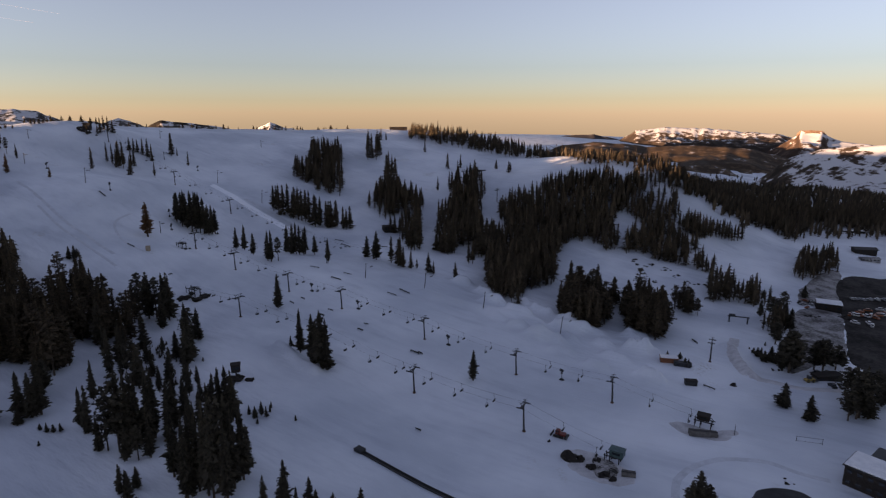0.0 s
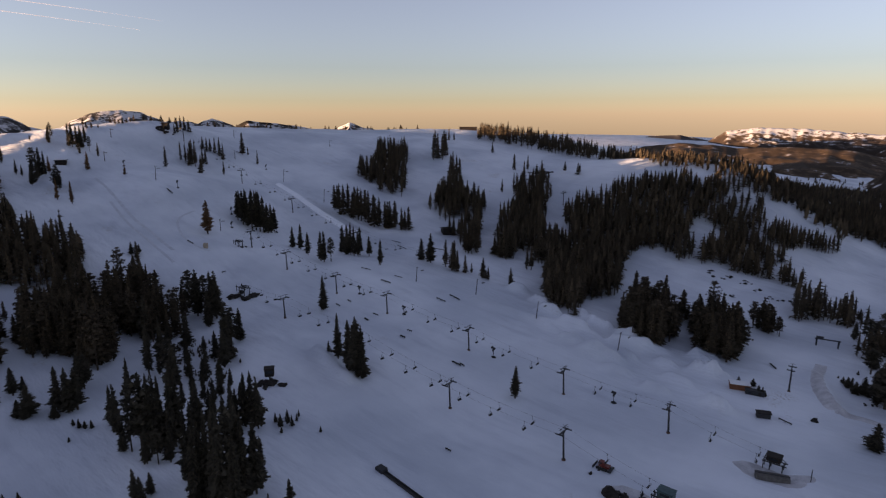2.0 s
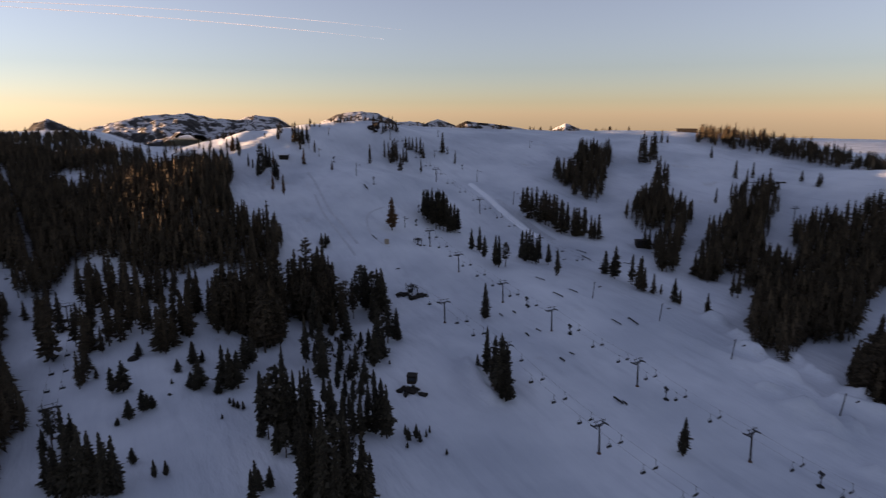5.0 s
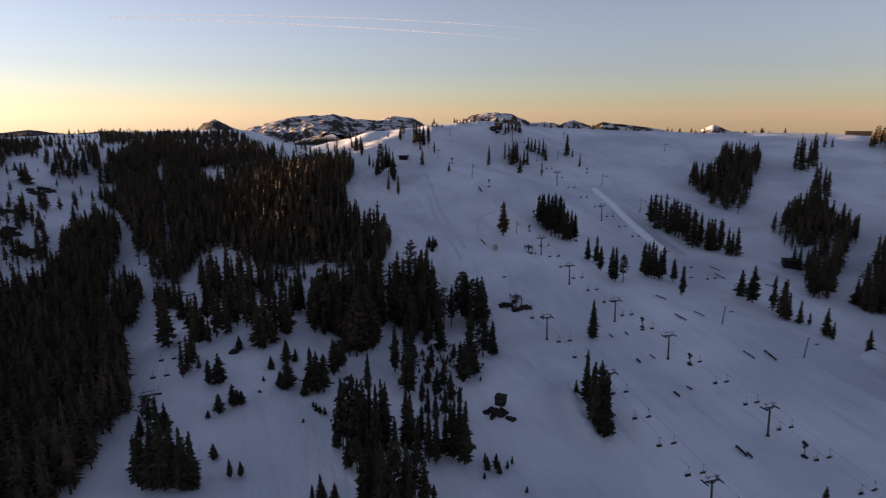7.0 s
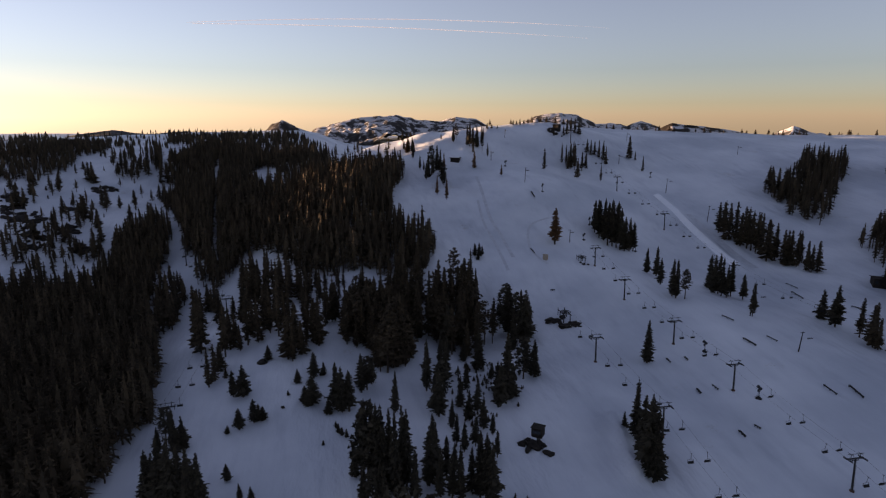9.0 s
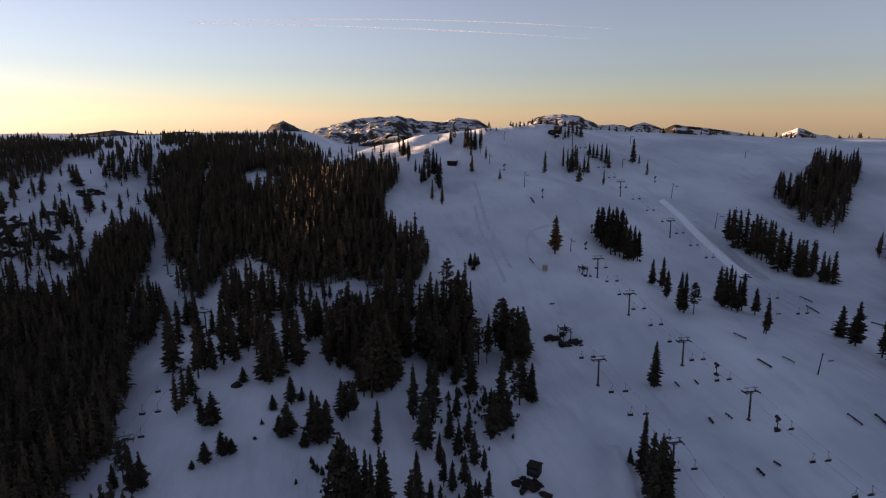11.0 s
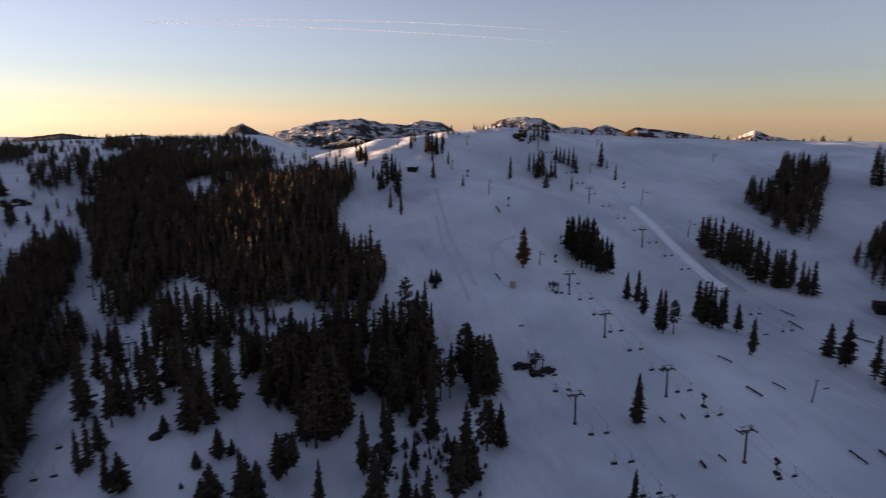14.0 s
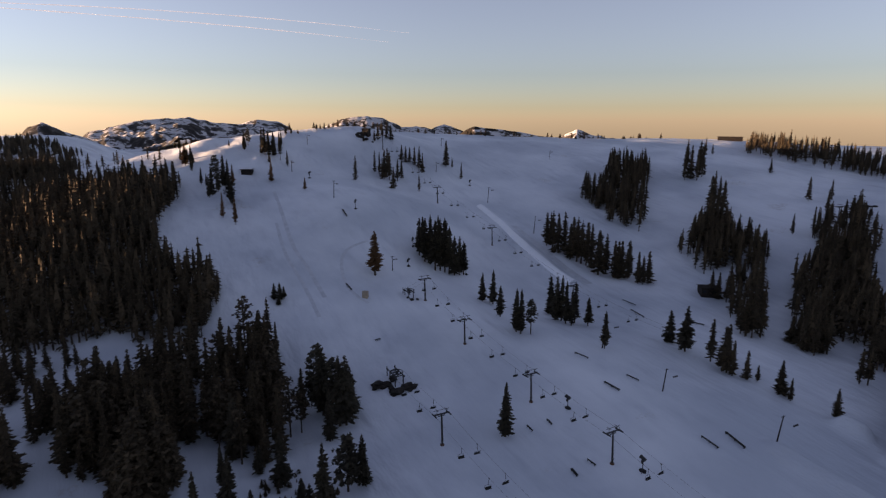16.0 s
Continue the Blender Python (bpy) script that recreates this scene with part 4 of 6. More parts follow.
planted("scattered_conifers", "dark firs round the brown ridge hut", [
    (-323.7, 568.4, 15), (-324.2, 575.6, 16.2), (-323.2, 580.7, 15.2), (-320.3, 583.3, 13), (-327.3, 552.6, 9.5), (-323.1, 562.2, 9.6),
], 45, 1)
planted("scattered_conifers", "tall dark firs below the ridge station", [
    (-87.6, 691.7, 30), (-83.5, 698.1, 30), (-77.8, 694.8, 30), (-75.4, 708.5, 30), (-81.8, 791, 17.6), (-75.5, 792.5, 10.6), (-90.3, 723.5, 27.3),
    (-78.7, 717.6, 30), (-58.2, 632.2, 28.5), (-55, 638.2, 23), (-50.9, 629.3, 22.7), (-59.4, 624.5, 27.1),
], 46, 1)
planted("scattered_conifers", "slim dark firs between knoll and shoulder wood", [
    (-303.3, 225.9, 18.0), (-280.0, 220.3, 30.8), (-285.2, 226.2, 21.6), (-264.9, 221.5, 32.4), (-253.7, 221.5, 27.7), (-253.2, 227.3, 28.0), (-266.7, 236.0, 19.7),
    (-250.8, 234.0, 16.2), (-242.5, 232.1, 21.0), (-250.5, 239.6, 16.4), (-235.0, 235.7, 18.2), (-214.7, 227.4, 16.9), (-205.3, 226.0, 19.5), (-230.0, 244.2, 9.2),
    (-265.9, 210.7, 18.7), (-256.2, 203.2, 18.0), (-240.0, 209.3, 19.9), (-226.4, 207.3, 14.3), (-220.7, 210.0, 16.5), (-218.7, 217.0, 16.7), (-193.9, 208.1, 19.4),
    (-189.5, 208.0, 12.9), (-193.3, 203.8, 10.7), (-268.7, 203.9, 13.3), (-272.2, 197.6, 22.4), (-299.2, 202.4, 17.1), (-311.5, 200.9, 11.8), (-195.7, 224.2, 13.7),
    (-220.6, 245.1, 10.3), (-304.0, 232.3, 16.7), (-293.9, 236.7, 19.5), (-277.5, 235.8, 20.2),
], 65, 1.15)
planted("scattered_conifers", "dark firs standing above the snowy knoll", [
    (-291.3, 220.0, 25.3), (-274.2, 215.1, 27.5), (-271.7, 219.1, 22.7), (-266.1, 221.4, 25.7), (-279.5, 232.2, 18.5), (-263.0, 228.5, 23.3), (-263.9, 234.4, 18.7),
    (-253.5, 233.7, 19.2), (-255.8, 240.6, 12.4), (-253.7, 244.9, 12.5), (-250.0, 248.2, 9.8), (-225.3, 237.3, 15.2), (-243.0, 251.8, 13.0), (-240.2, 253.7, 9.7),
    (-244.9, 175.7, 32.1), (-236.8, 174.4, 30.6), (-292.2, 203.7, 21.5), (-298.9, 204.2, 13.5), (-240.1, 186.5, 19.9), (-216.8, 177.4, 25.4), (-223.7, 182.5, 20.0),
    (-229.5, 187.5, 14.5), (-255.5, 203.6, 24.3),
], 61, 1.15)
planted("scattered_conifers", "dark firs at the head of the knoll", [
    (-217.3, 188.1, 24.7), (-227.4, 195.2, 19.6), (-214.7, 191.7, 23.4), (-226.6, 200.7, 23.1), (-218.8, 199.6, 21.3), (-210.4, 199.5, 27.5), (-210.7, 202.6, 21.0),
    (-188.3, 192.0, 21.4), (-185.7, 192.6, 17.1), (-194.5, 199.0, 20.8), (-187.6, 197.9, 15.9), (-198.4, 207.2, 21.9), (-192.3, 206.4, 21.6), (-188.6, 206.9, 24.0),
    (-203.5, 219.7, 20.0), (-205.1, 224.0, 18.9), (-214.8, 232.7, 12.4), (-215.3, 183.5, 12.5), (-197.9, 165.1, 16.3), (-203.9, 169.8, 13.0), (-195.5, 161.6, 16.1),
    (-196.2, 168.8, 4.9), (-231.2, 208.7, 17.5), (-278.7, 190.8, 22.0),
], 62, 1.15)
planted("scattered_conifers", "dark firs round the slope shed", [
    (-44.1, 487.8, 16.2), (-40.4, 486.3, 16.1), (-36.1, 484.9, 15.9), (-26.9, 446.4, 22.7), (-24.3, 444.4, 25.3), (-21.9, 443.8, 27.3), (-19.7, 451, 24.2),
    (-18, 459.6, 24.7), (-36.3, 402.8, 19.8), (-30.8, 398.3, 19.9), (-29.6, 396.1, 22.1), (-27.3, 394.7, 15.9), (-22.1, 394.5, 13.2), (-18, 396, 7.3),
    (-9.9, 390.4, 14.8), (-6.4, 387, 9.8), (-5.3, 451.1, 15.4), (-2.5, 449.8, 18.1), (-0.4, 442.7, 20.9), (3.5, 439.7, 21.4), (6, 445.5, 23),
    (5.3, 454.9, 18.1), (18.8, 420.1, 16), (21.8, 421.2, 17.7), (8.2, 383, 12.3),
], 43, 1.1)
planted("scattered_conifers", "dense row of dark firs along the run", [
    (-146.6, 506.6, 22.3), (-141.2, 502.3, 26.3), (-137, 500.7, 26.8), (-133.5, 503, 27.4), (-127.5, 496.6, 23.8), (-123.1, 496.4, 28.8), (-120.1, 495.6, 27.6),
    (-116.7, 494.9, 27.7), (-113.2, 493.2, 28.5), (-106.9, 486.7, 28.2), (-103.4, 490.6, 25.2), (-97.7, 487.9, 22.9), (-95.6, 487.5, 23.5), (-93.9, 488.6, 23.4),
    (-90.1, 489.3, 23.9), (-90.5, 495.4, 21.2), (-83.4, 485.4, 19.7), (-80.6, 485, 17.6), (-77.9, 487, 20.4), (-127.5, 502.5, 25.7), (-117.6, 501, 25.3),
    (-145.1, 509.9, 21.6),
], 23, 1.25)


# ---------------------------------------------------------------- far mountains
def mountain_material(name, bare, wooded, line=None, streak=0.25):
    """Snow above, wood or rock where it is steep or below the tree line; gullies run down the slope."""
    m, nt, b = material(name, 0.9)
    N, L = nt.nodes, nt.links
    geo, a, c, mp = N.new("ShaderNodeNewGeometry"), N.new("ShaderNodeTexNoise"), N.new("ShaderNodeTexNoise"), N.new("ShaderNodeMapping")
    mp.inputs["Scale"].default_value = (1, 1, streak)
    a.inputs["Scale"].default_value, a.inputs["Detail"].default_value = 0.02, 12
    a.inputs["Roughness"].default_value = 0.62
    c.inputs["Scale"].default_value, c.inputs["Detail"].default_value = 0.05, 8
    sep, sepz = N.new("ShaderNodeSeparateXYZ"), N.new("ShaderNodeSeparateXYZ")
    L.new(geo.outputs["Normal"], sep.inputs[0]), L.new(geo.outputs["Position"], sepz.inputs[0])
    L.new(geo.outputs["Position"], mp.inputs["Vector"])
    for n in (a, c):
        L.new(mp.outputs["Vector"], n.inputs["Vector"])

    def calc(op, p, q, r=None):
        n = N.new("ShaderNodeMath")
        n.operation = op
        for k, v in enumerate((p, q, r)):
            if isinstance(v, (int, float)):
                n.inputs[k].default_value = v
            elif v is not None:
                L.new(v, n.inputs[k])
        return n.outputs[0]

    steep = N.new("ShaderNodeMapRange")
    steep.inputs["From Min"].default_value, steep.inputs["From Max"].default_value = 0.97, 0.6
    L.new(sep.outputs["Z"], steep.inputs["Value"])
    f = calc("MULTIPLY_ADD", a.outputs["Fac"], 1.5, -0.25)
    f = calc("MULTIPLY_ADD", steep.outputs["Result"], 0.45, f)
    f = calc("MULTIPLY_ADD", c.outputs["Fac"], 0.45, f)
    if line is not None:
        low = N.new("ShaderNodeMapRange")
        low.inputs["From Min"].default_value, low.inputs["From Max"].default_value = line + 60, line - 60
        low.inputs["To Min"].default_value, low.inputs["To Max"].default_value = -0.08, 0.5
        L.new(sepz.outputs["Z"], low.inputs["Value"])
        f = calc("ADD", f, low.outputs["Result"])
    f = calc("MULTIPLY", f, 0.5)
    ramp = N.new("ShaderNodeValToRGB")
    e = ramp.color_ramp.elements
    e[0].position, e[0].color = bare, (0.56, 0.56, 0.58, 1)
    e[1].position, e[1].color = bare + 0.045, (*wooded, 1)
    last = e.new(min(1, bare + 0.16))
    last.color = (*(v * 0.38 for v in wooded), 1)
    L.new(f, ramp.inputs["Fac"])
    L.new(ramp.outputs["Color"], b.inputs["Base Color"])
    b.inputs["Specular IOR Level"].default_value = 0.1
    return m


def mountain(name, label, crest, drop, depth, seed, mat, rugged=1.0):
    """A range whose crest runs through the points (x, y, z); it falls away to both sides."""
    pts = np.array(crest, float)
    run = np.concatenate([[0], np.cumsum(np.hypot(*np.diff(pts[:, :2], axis=0).T))])
    n, rows = max(60, int(run[-1] / 9)), 44
    u = np.linspace(0, run[-1], n)
    line = np.stack([np.interp(u, run, pts[:, k]) for k in range(3)], -1)
    verts, faces = [], []
    noise.seed_set(seed)
    for j in range(rows):
        f = j / (rows - 1) * 1.35 - 0.35          # -0.35 behind the crest, 1 at the foot towards the runs
        for i in range(n):
            x, y, z = line[i]
            d = math.hypot(x, y)
            ox, oy = -x / d * f * depth, -y / d * f * depth
            fall = drop * (abs(f) ** 0.8 if f > 0 else abs(f) * 1.3)
            end = min(1, min(i, n - 1 - i) / (n * 0.07))
            p = Vector(((x + ox) / 260, (y + oy) / 260, seed))
            rough = noise.fractal(p, 0.85, 2.1, 7) * 46 * rugged * (0.15 + min(1, abs(f) * 2.2))
            ridge = (1 - abs(noise.noise(Vector(((x + ox) / 330 + 7, (y + oy) / 330, seed))))) ** 3 * 26 * rugged * min(1, abs(f) * 3)
            jag = noise.noise(Vector((x / 45, y / 45, seed + 3))) * 8 * rugged
            verts.append((x + ox, y + oy, z - fall + (rough + ridge) * end + jag - (1 - end) * drop * 0.25))
    for j in range(rows - 1):
        for i in range(n - 1):
            a = j * n + i
            faces.append((a, a + 1, a + n + 1, a + n))
    return tagged(new(name, raw_mesh(name, verts, faces, [mat], flat=False)), label, "mountain", kind="structure")


ALPINE = mountain_material("alpine snow and rock", 0.365, (0.085, 0.078, 0.076))
WOODED = mountain_material("wooded mountain", 0.22, (0.14, 0.095, 0.062))
PALE = mountain_material("distant wooded hills", 0.2, (0.12, 0.11, 0.115))
RIDGE = mountain_material("low wooded snow ridge", 0.33, (0.05, 0.043, 0.036))
OPEN = mountain_material("open snow hills", 0.395, (0.07, 0.05, 0.036), None, 0.8)
MASSIF = mountain_material("snow above a brown tree line", 0.46, (0.10, 0.072, 0.055), -26)
# lighter and warmer than the butte's rock: low sun put into the colour
CAPROCK = mottled("sunlit brown rock", (0.14, 0.08, 0.05), (0.28, 0.17, 0.11), 0.05, 0.9)
BUTTE = mountain_material("butte snow and brown scrub", 0.47, (0.11, 0.07, 0.05), -60)
# unseen range added behind the start; blocks low sun from runs, but for saddles
mountain("mountain_sun_blocker", "unseen snowy range added to shade the runs", [(-2456, -2020, 165.0), (-2901, -971, 165.0), (-2940, -881, 159.0), (-2944, -870, 131.0), (-2963, -826, 131.0), (-2966, -818, 159.0), (-2972, -803, 159.0), (-2974, -799, 140.0), (-2977, -792, 140.0), (-2979, -787, 160.0), (-2986, -770, 163.0), (-2990, -763, 185.0), (-3014, -705, 185.0), (-3017, -698, 160.0), (-3026, -676, 163.0), (-3042, -639, 165.0), (-3047, -628, 167.0), (-3066, -582, 170.0), (-3073, -566, 177.0), (-3159, -363, 181.0), (-3171, -336, 163.0), (-3237, -179, 143.0)], 260, 700, 41, ALPINE, 0.0)
mountain("mountain_west_hills", "low hazy wooded hills on the horizon", [(-4211, 838, -18), (-4147, 1134, 22), (-4098, 1315, -9), (-4024, 1539, 10), (-3936, 1764, -22), (-3813, 2029, -40)], 70, 600, 3, PALE, 0.3)
mountain("mountain_dome", "rocky snow-streaked dome", [(-2990, 1430, -14), (-2933, 1553, 27), (-2896, 1624, 79), (-2865, 1682, 61), (-2822, 1757, 17), (-2770, 1840, -18)], 110, 420, 5, ALPINE, 1.2)
mountain("mountain_dark_range", "long dark rocky range streaked with snow", [(-3640, 2140, -34), (-3578, 2246, 21), (-3432, 2472, 88), (-3271, 2691, 114), (-3159, 2826, 80), (-3068, 2928, 68), (-3000, 3000, 98), (-2904, 3097, 87), (-2832, 3165, 33), (-2700, 3280, -23)], 170, 700, 8, ALPINE, 1.0)
mountain("mountain_flat_top", "flat-topped snowy mountain with rock bands", [(-2900, 3375, -24), (-2785, 3472, 66), (-2708, 3534, 106), (-2598, 3619, 125), (-2485, 3699, 113), (-2369, 3777, 47), (-2288, 3828, 55), (-2190, 3887, 39), (-2111, 3932, 74), (-2010, 3986, 29), (-1900, 4040, -30)], 170, 700, 12, ALPINE, 0.8)
mountain("mountain_wooded_ridge", "low ridge with conifers and snow", [(-1130, 2190, 23), (-1077, 2217, 58), (-1043, 2234, 75), (-938, 2283, 61), (-851, 2319, 48), (-740, 2360, 23)], 90, 300, 15, RIDGE, 0.4)
mountain("mountain_knob", "small snowy rock knob", [(-830, 2540, 15), (-779, 2557, 45), (-737, 2571, 62), (-665, 2591, 34), (-570, 2615, 10)], 70, 260, 17, ALPINE, 0.9)
mountain("mountain_pale_hill", "pale hill far beyond the valley", [(734, 4440, -95), (893, 4410, -52), (1089, 4366, -42), (1243, 4325, -69), (1357, 4290, -111)], 80, 400, 19, PALE, 0.3)
mountain("mountain_long_massif", "long sunlit snowy massif", [(1120, 4150, -120), (1224, 4122, -61), (1308, 4096, -7), (1494, 4032, 18), (1719, 3941, 9), (2016, 3798, -11), (2126, 3738, -26), (2233, 3675, -58), (2400, 3570, -110)], 190, 900, 23, MASSIF, 0.9)
mountain("mountain_butte", "sunlit snowy butte with a rock cap", [(1722, 3275, -118), (1790, 3238, -76), (1875, 3190, -8), (1890, 3181, 16), (1970, 3132, 18), (1993, 3117, -5), (2047, 3082, -32), (2147, 3014, -48), (2400, 2820, -70)], 150, 500, 29, BUTTE, 0.6)
mountain("mountain_butte_cap", "rock cap of the butte, coloured sunlit brown", [(1874, 3190, 4), (1888, 3183, 17), (1930, 3157, 20), (1970, 3131, 18), (1986, 3121, 4)], 14, 26, 30, CAPROCK, 0.1)
mountain("mountain_brown_hills", "brown wooded foothills in low sun", [(474, 2861, -57), (703, 2814, -23), (945, 2742, -45), (1165, 2656, -32), (1327, 2578, -45), (1461, 2505, -83), (1601, 2418, -127)], 110, 900, 31, WOODED, 0.5)
mountain("mountain_snow_hill", "open sunlit snow hill with scattered woods", [(1015, 1952, -95), (1070, 1922, -64), (1108, 1901, -31), (1171, 1863, -4), (1254, 1808, 8), (1307, 1770, 15), (1381, 1712, 14), (1600, 1540, 0), (1900, 1300, -40)], 130, 420, 37, OPEN, 0.4)


# ---------------------------------------------------------------- vapour trails
def contrail(a, b, sag, width, seed):
    r, n = random.Random(seed), 60
    a, b = Vector(a), Vector(b)
    V, F = [], []
    for i in range(n + 1):
        f = i / n
        c = a.lerp(b, f) + Vector((0, 0, sag * 4 * f * (1 - f)))
        w = width * (0.25 + 0.75 * math.sin(math.pi * min(1, f * 1.1 + 0.02)) ** 0.5) * r.uniform(0.7, 1.2)
        for k in range(5):
            g = 2 * math.pi * k / 5
            V.append((c.x, c.y + w * math.cos(g), c.z + w * math.sin(g)))
    for i in range(n):
        for k in range(5):
            F.append((i * 5 + k, i * 5 + (k + 1) % 5, (i + 1) * 5 + (k + 1) % 5, (i + 1) * 5 + k))
    return tagged(new("contrail", raw_mesh("contrail", V, F, [CONTRAIL], flat=False)), "thin white vapour trail high in the sky", "contrail", kind="structure")


contrail((-4003, 1595, 686), (-2273, 3720, 673), 37, 2.7, 1)
contrail((-3992, 1625, 681), (-2386, 3646, 613), 20, 2.7, 2)


# ---------------------------------------------------------------- things
def thing(name, x, y, heading=0.0, lift=0.0, label="", category="", group="", tilt=0.0):
    """An empty base standing on the snow at (x, y); heading turns it about z, tilt leans it along the heading."""
    t = new(name)
    t.matrix_basis = Matrix.Translation((x, y, on(x, y) + lift)) @ pose(0, 0, 0, 0, 0, heading) @ pose(0, 0, 0, 0, tilt, 0)
    return tagged(t, label, category, group)


def face(a, b):
    """Heading, in degrees, whose local x axis points from a to b."""
    return math.degrees(math.atan2(b[1] - a[1], b[0] - a[0]))


RUST = mottled("rust-stained concrete", (0.06, 0.035, 0.025), (0.16, 0.09, 0.06), 2.0, 0.9)


# ---- chairlifts
def tower(x, y, height, heading, group, label, tilt=0.0):
    """A lift tower: local x runs along the rope, the crossarm lies across it."""
    t = thing("lift_tower", x, y, heading, 0, label, "lift tower", group, tilt)
    bm = bmesh.new()
    rod(bm, (0, 0, -0.5), (0, 0, height), 0.36, 0.24, 12)
    part("shaft", bm, STEEL, t, smooth_faces=False)
    bm = bmesh.new()
    rod(bm, (0, 0, -0.6), (0, 0, 0.35), 0.75, 0.7, 12)
    rod(bm, (0, 0, 0.35), (0, 0, 0.5), 0.5, 0.48, 12)
    part("footing", bm, RUST, t, "rust-stained concrete footing")
    bm = bmesh.new()
    box(bm, 0, 0, height + 0.1, 0.45, 5.6, 0.4, bevel=0.05)
    box(bm, 0, 0, height - 0.5, 0.3, 2.4, 0.22, bevel=0.03)
    part("crossarm", bm, DARKSTEEL, t)
    for side in (-1, 1):
        bm = bmesh.new()
        box(bm, 0, side * 2.55, height - 0.18, 3.4, 0.16, 0.28, bevel=0.03)
        for k in range(6):
            rod(bm, (-1.4 + k * 0.56, side * 2.55 - 0.08, height + 0.04), (-1.4 + k * 0.56, side * 2.55 + 0.08, height + 0.04), 0.22, sides=10)
        part("sheave_train", bm, DARKSTEEL, t)
        bm = bmesh.new()
        rod(bm, (0, side * 1.6, height + 0.2), (0, side * 1.6, height + 1.5), 0.09, sides=6)
        rod(bm, (-1.0, side * 1.6, height + 1.5), (1.0, side * 1.6, height + 1.5), 0.08, sides=6)
        part("lifting_frame", bm, STEEL, t)
    bm = bmesh.new()
    rod(bm, (0, -2.7, height + 1.5), (0, 2.7, height + 1.5), 0.09, sides=6)
    part("top_rail", bm, STEEL, t)
    bm = bmesh.new()
    for k in (-0.2, 0.2):
        rod(bm, (-0.42, k, 1.2), (-0.32, k, height - 0.4), 0.03, sides=4)
    for k in range(int((height - 2) / 0.5)):
        rod(bm, (-0.42, -0.2, 1.5 + k * 0.5), (-0.42, 0.2, 1.5 + k * 0.5), 0.025, sides=4)
    part("ladder", bm, STEEL, t)
    return t


CHAIRS = {}


def chair_master(width):
    """Triple chair hanging from the rope; the origin is the grip."""
    c = new("lift_chair")
    bm = bmesh.new()
    box(bm, 0, 0, -0.05, 0.5, 0.16, 0.22, bevel=0.03)
    part("grip", bm, DARKSTEEL, c)
    bm = bmesh.new()
    rod(bm, (0, 0, -0.1), (-0.15, 0, -1.5), 0.055, sides=6)
    rod(bm, (-0.15, 0, -1.5), (-0.35, 0, -2.1), 0.055, sides=6)
    part("hanger", bm, STEEL, c)
    bm = bmesh.new()
    for s in (-1, 1):
        rod(bm, (-0.35, 0, -2.05), (-0.35, s * width / 2, -2.2), 0.045, sides=6)
        rod(bm, (-0.35, s * width / 2, -2.2), (-0.3, s * width / 2, -3.1), 0.045, sides=6)
        rod(bm, (-0.3, s * width / 2, -3.1), (0.3, s * width / 2, -3.12), 0.045, sides=6)
    part("bail", bm, STEEL, c)
    bm = bmesh.new()
    box(bm, 0.05, 0, -3.1, 0.55, width, 0.14, bevel=0.04)
    part("seat", bm, RUBBER, c)
    bm = bmesh.new()
    box(bm, -0.28, 0, -2.72, 0.1, width, 0.55, pose(0, 0, 0, 0, -4, 0), bevel=0.03)
    part("backrest", bm, RUBBER, c)
    return tagged(c, "dark triple lift chair hanging from the rope", "lift chair")


def rope_line(name, stations, half, group, spacing, seed, width=1.9, skip=()):
    """Two ropes over the stations (x, y, z of the saddle) with chairs hung at even steps."""
    r = random.Random(seed)
    a, b = Vector(stations[0]), Vector(stations[-1])
    along = (b - a).to_2d().normalized()
    side = Vector((-along.y, along.x, 0))
    heading = math.degrees(math.atan2(along.y, along.x))
    rope = new(name)
    bases = [Vector(s) for s in stations]
    made = None
    for sgn in (-1, 1):
        pts = []
        for p, q in zip(bases, bases[1:]):
            d = (q - p).to_2d().length
            for k in range(10):
                f = k / 10
                pts.append(p.lerp(q, f) + side * half * sgn - Vector((0, 0, d * 0.02 * 4 * f * (1 - f))))
        pts.append(bases[-1] + side * half * sgn)
        bm = bmesh.new()
        for p, q in zip(pts, pts[1:]):
            rod(bm, p, q, 0.024, sides=5, caps=False)
        part("cable", bm, STEEL, rope)
        total = sum((q - p).length for p, q in zip(pts, pts[1:]))
        s = spacing * 0.4
        while s < total - 6:
            run = s
            for p, q in zip(pts, pts[1:]):
                ln = (q - p).length
                if run <= ln:
                    w = p.lerp(q, run / ln)
                    break
                run -= ln
            near = min((w - bb - side * half * sgn).length for bb in bases)
            if near > 2.5 and not any(lo < s / total < hi for lo, hi in skip):
                m = Matrix.Translation(w) @ pose(0, 0, 0, 0, 0, heading + (0 if sgn < 0 else 180)) @ pose(0, 0, 0, r.uniform(-4, 4), r.uniform(-3, 3), 0)
                if "chair" not in CHAIRS:
                    CHAIRS["chair"] = chair_master(width)
                    CHAIRS["chair"].matrix_basis = m
                    c = CHAIRS["chair"]
                else:
                    c = copy_thing(CHAIRS["chair"], m)
                tagged(c, group="chairs of the " + group)
            s += spacing
    return tagged(rope, "pair of thin steel haul ropes of the " + group, "cable")


def saddle(x, y, h):
    return (x, y, on(x, y) + h)


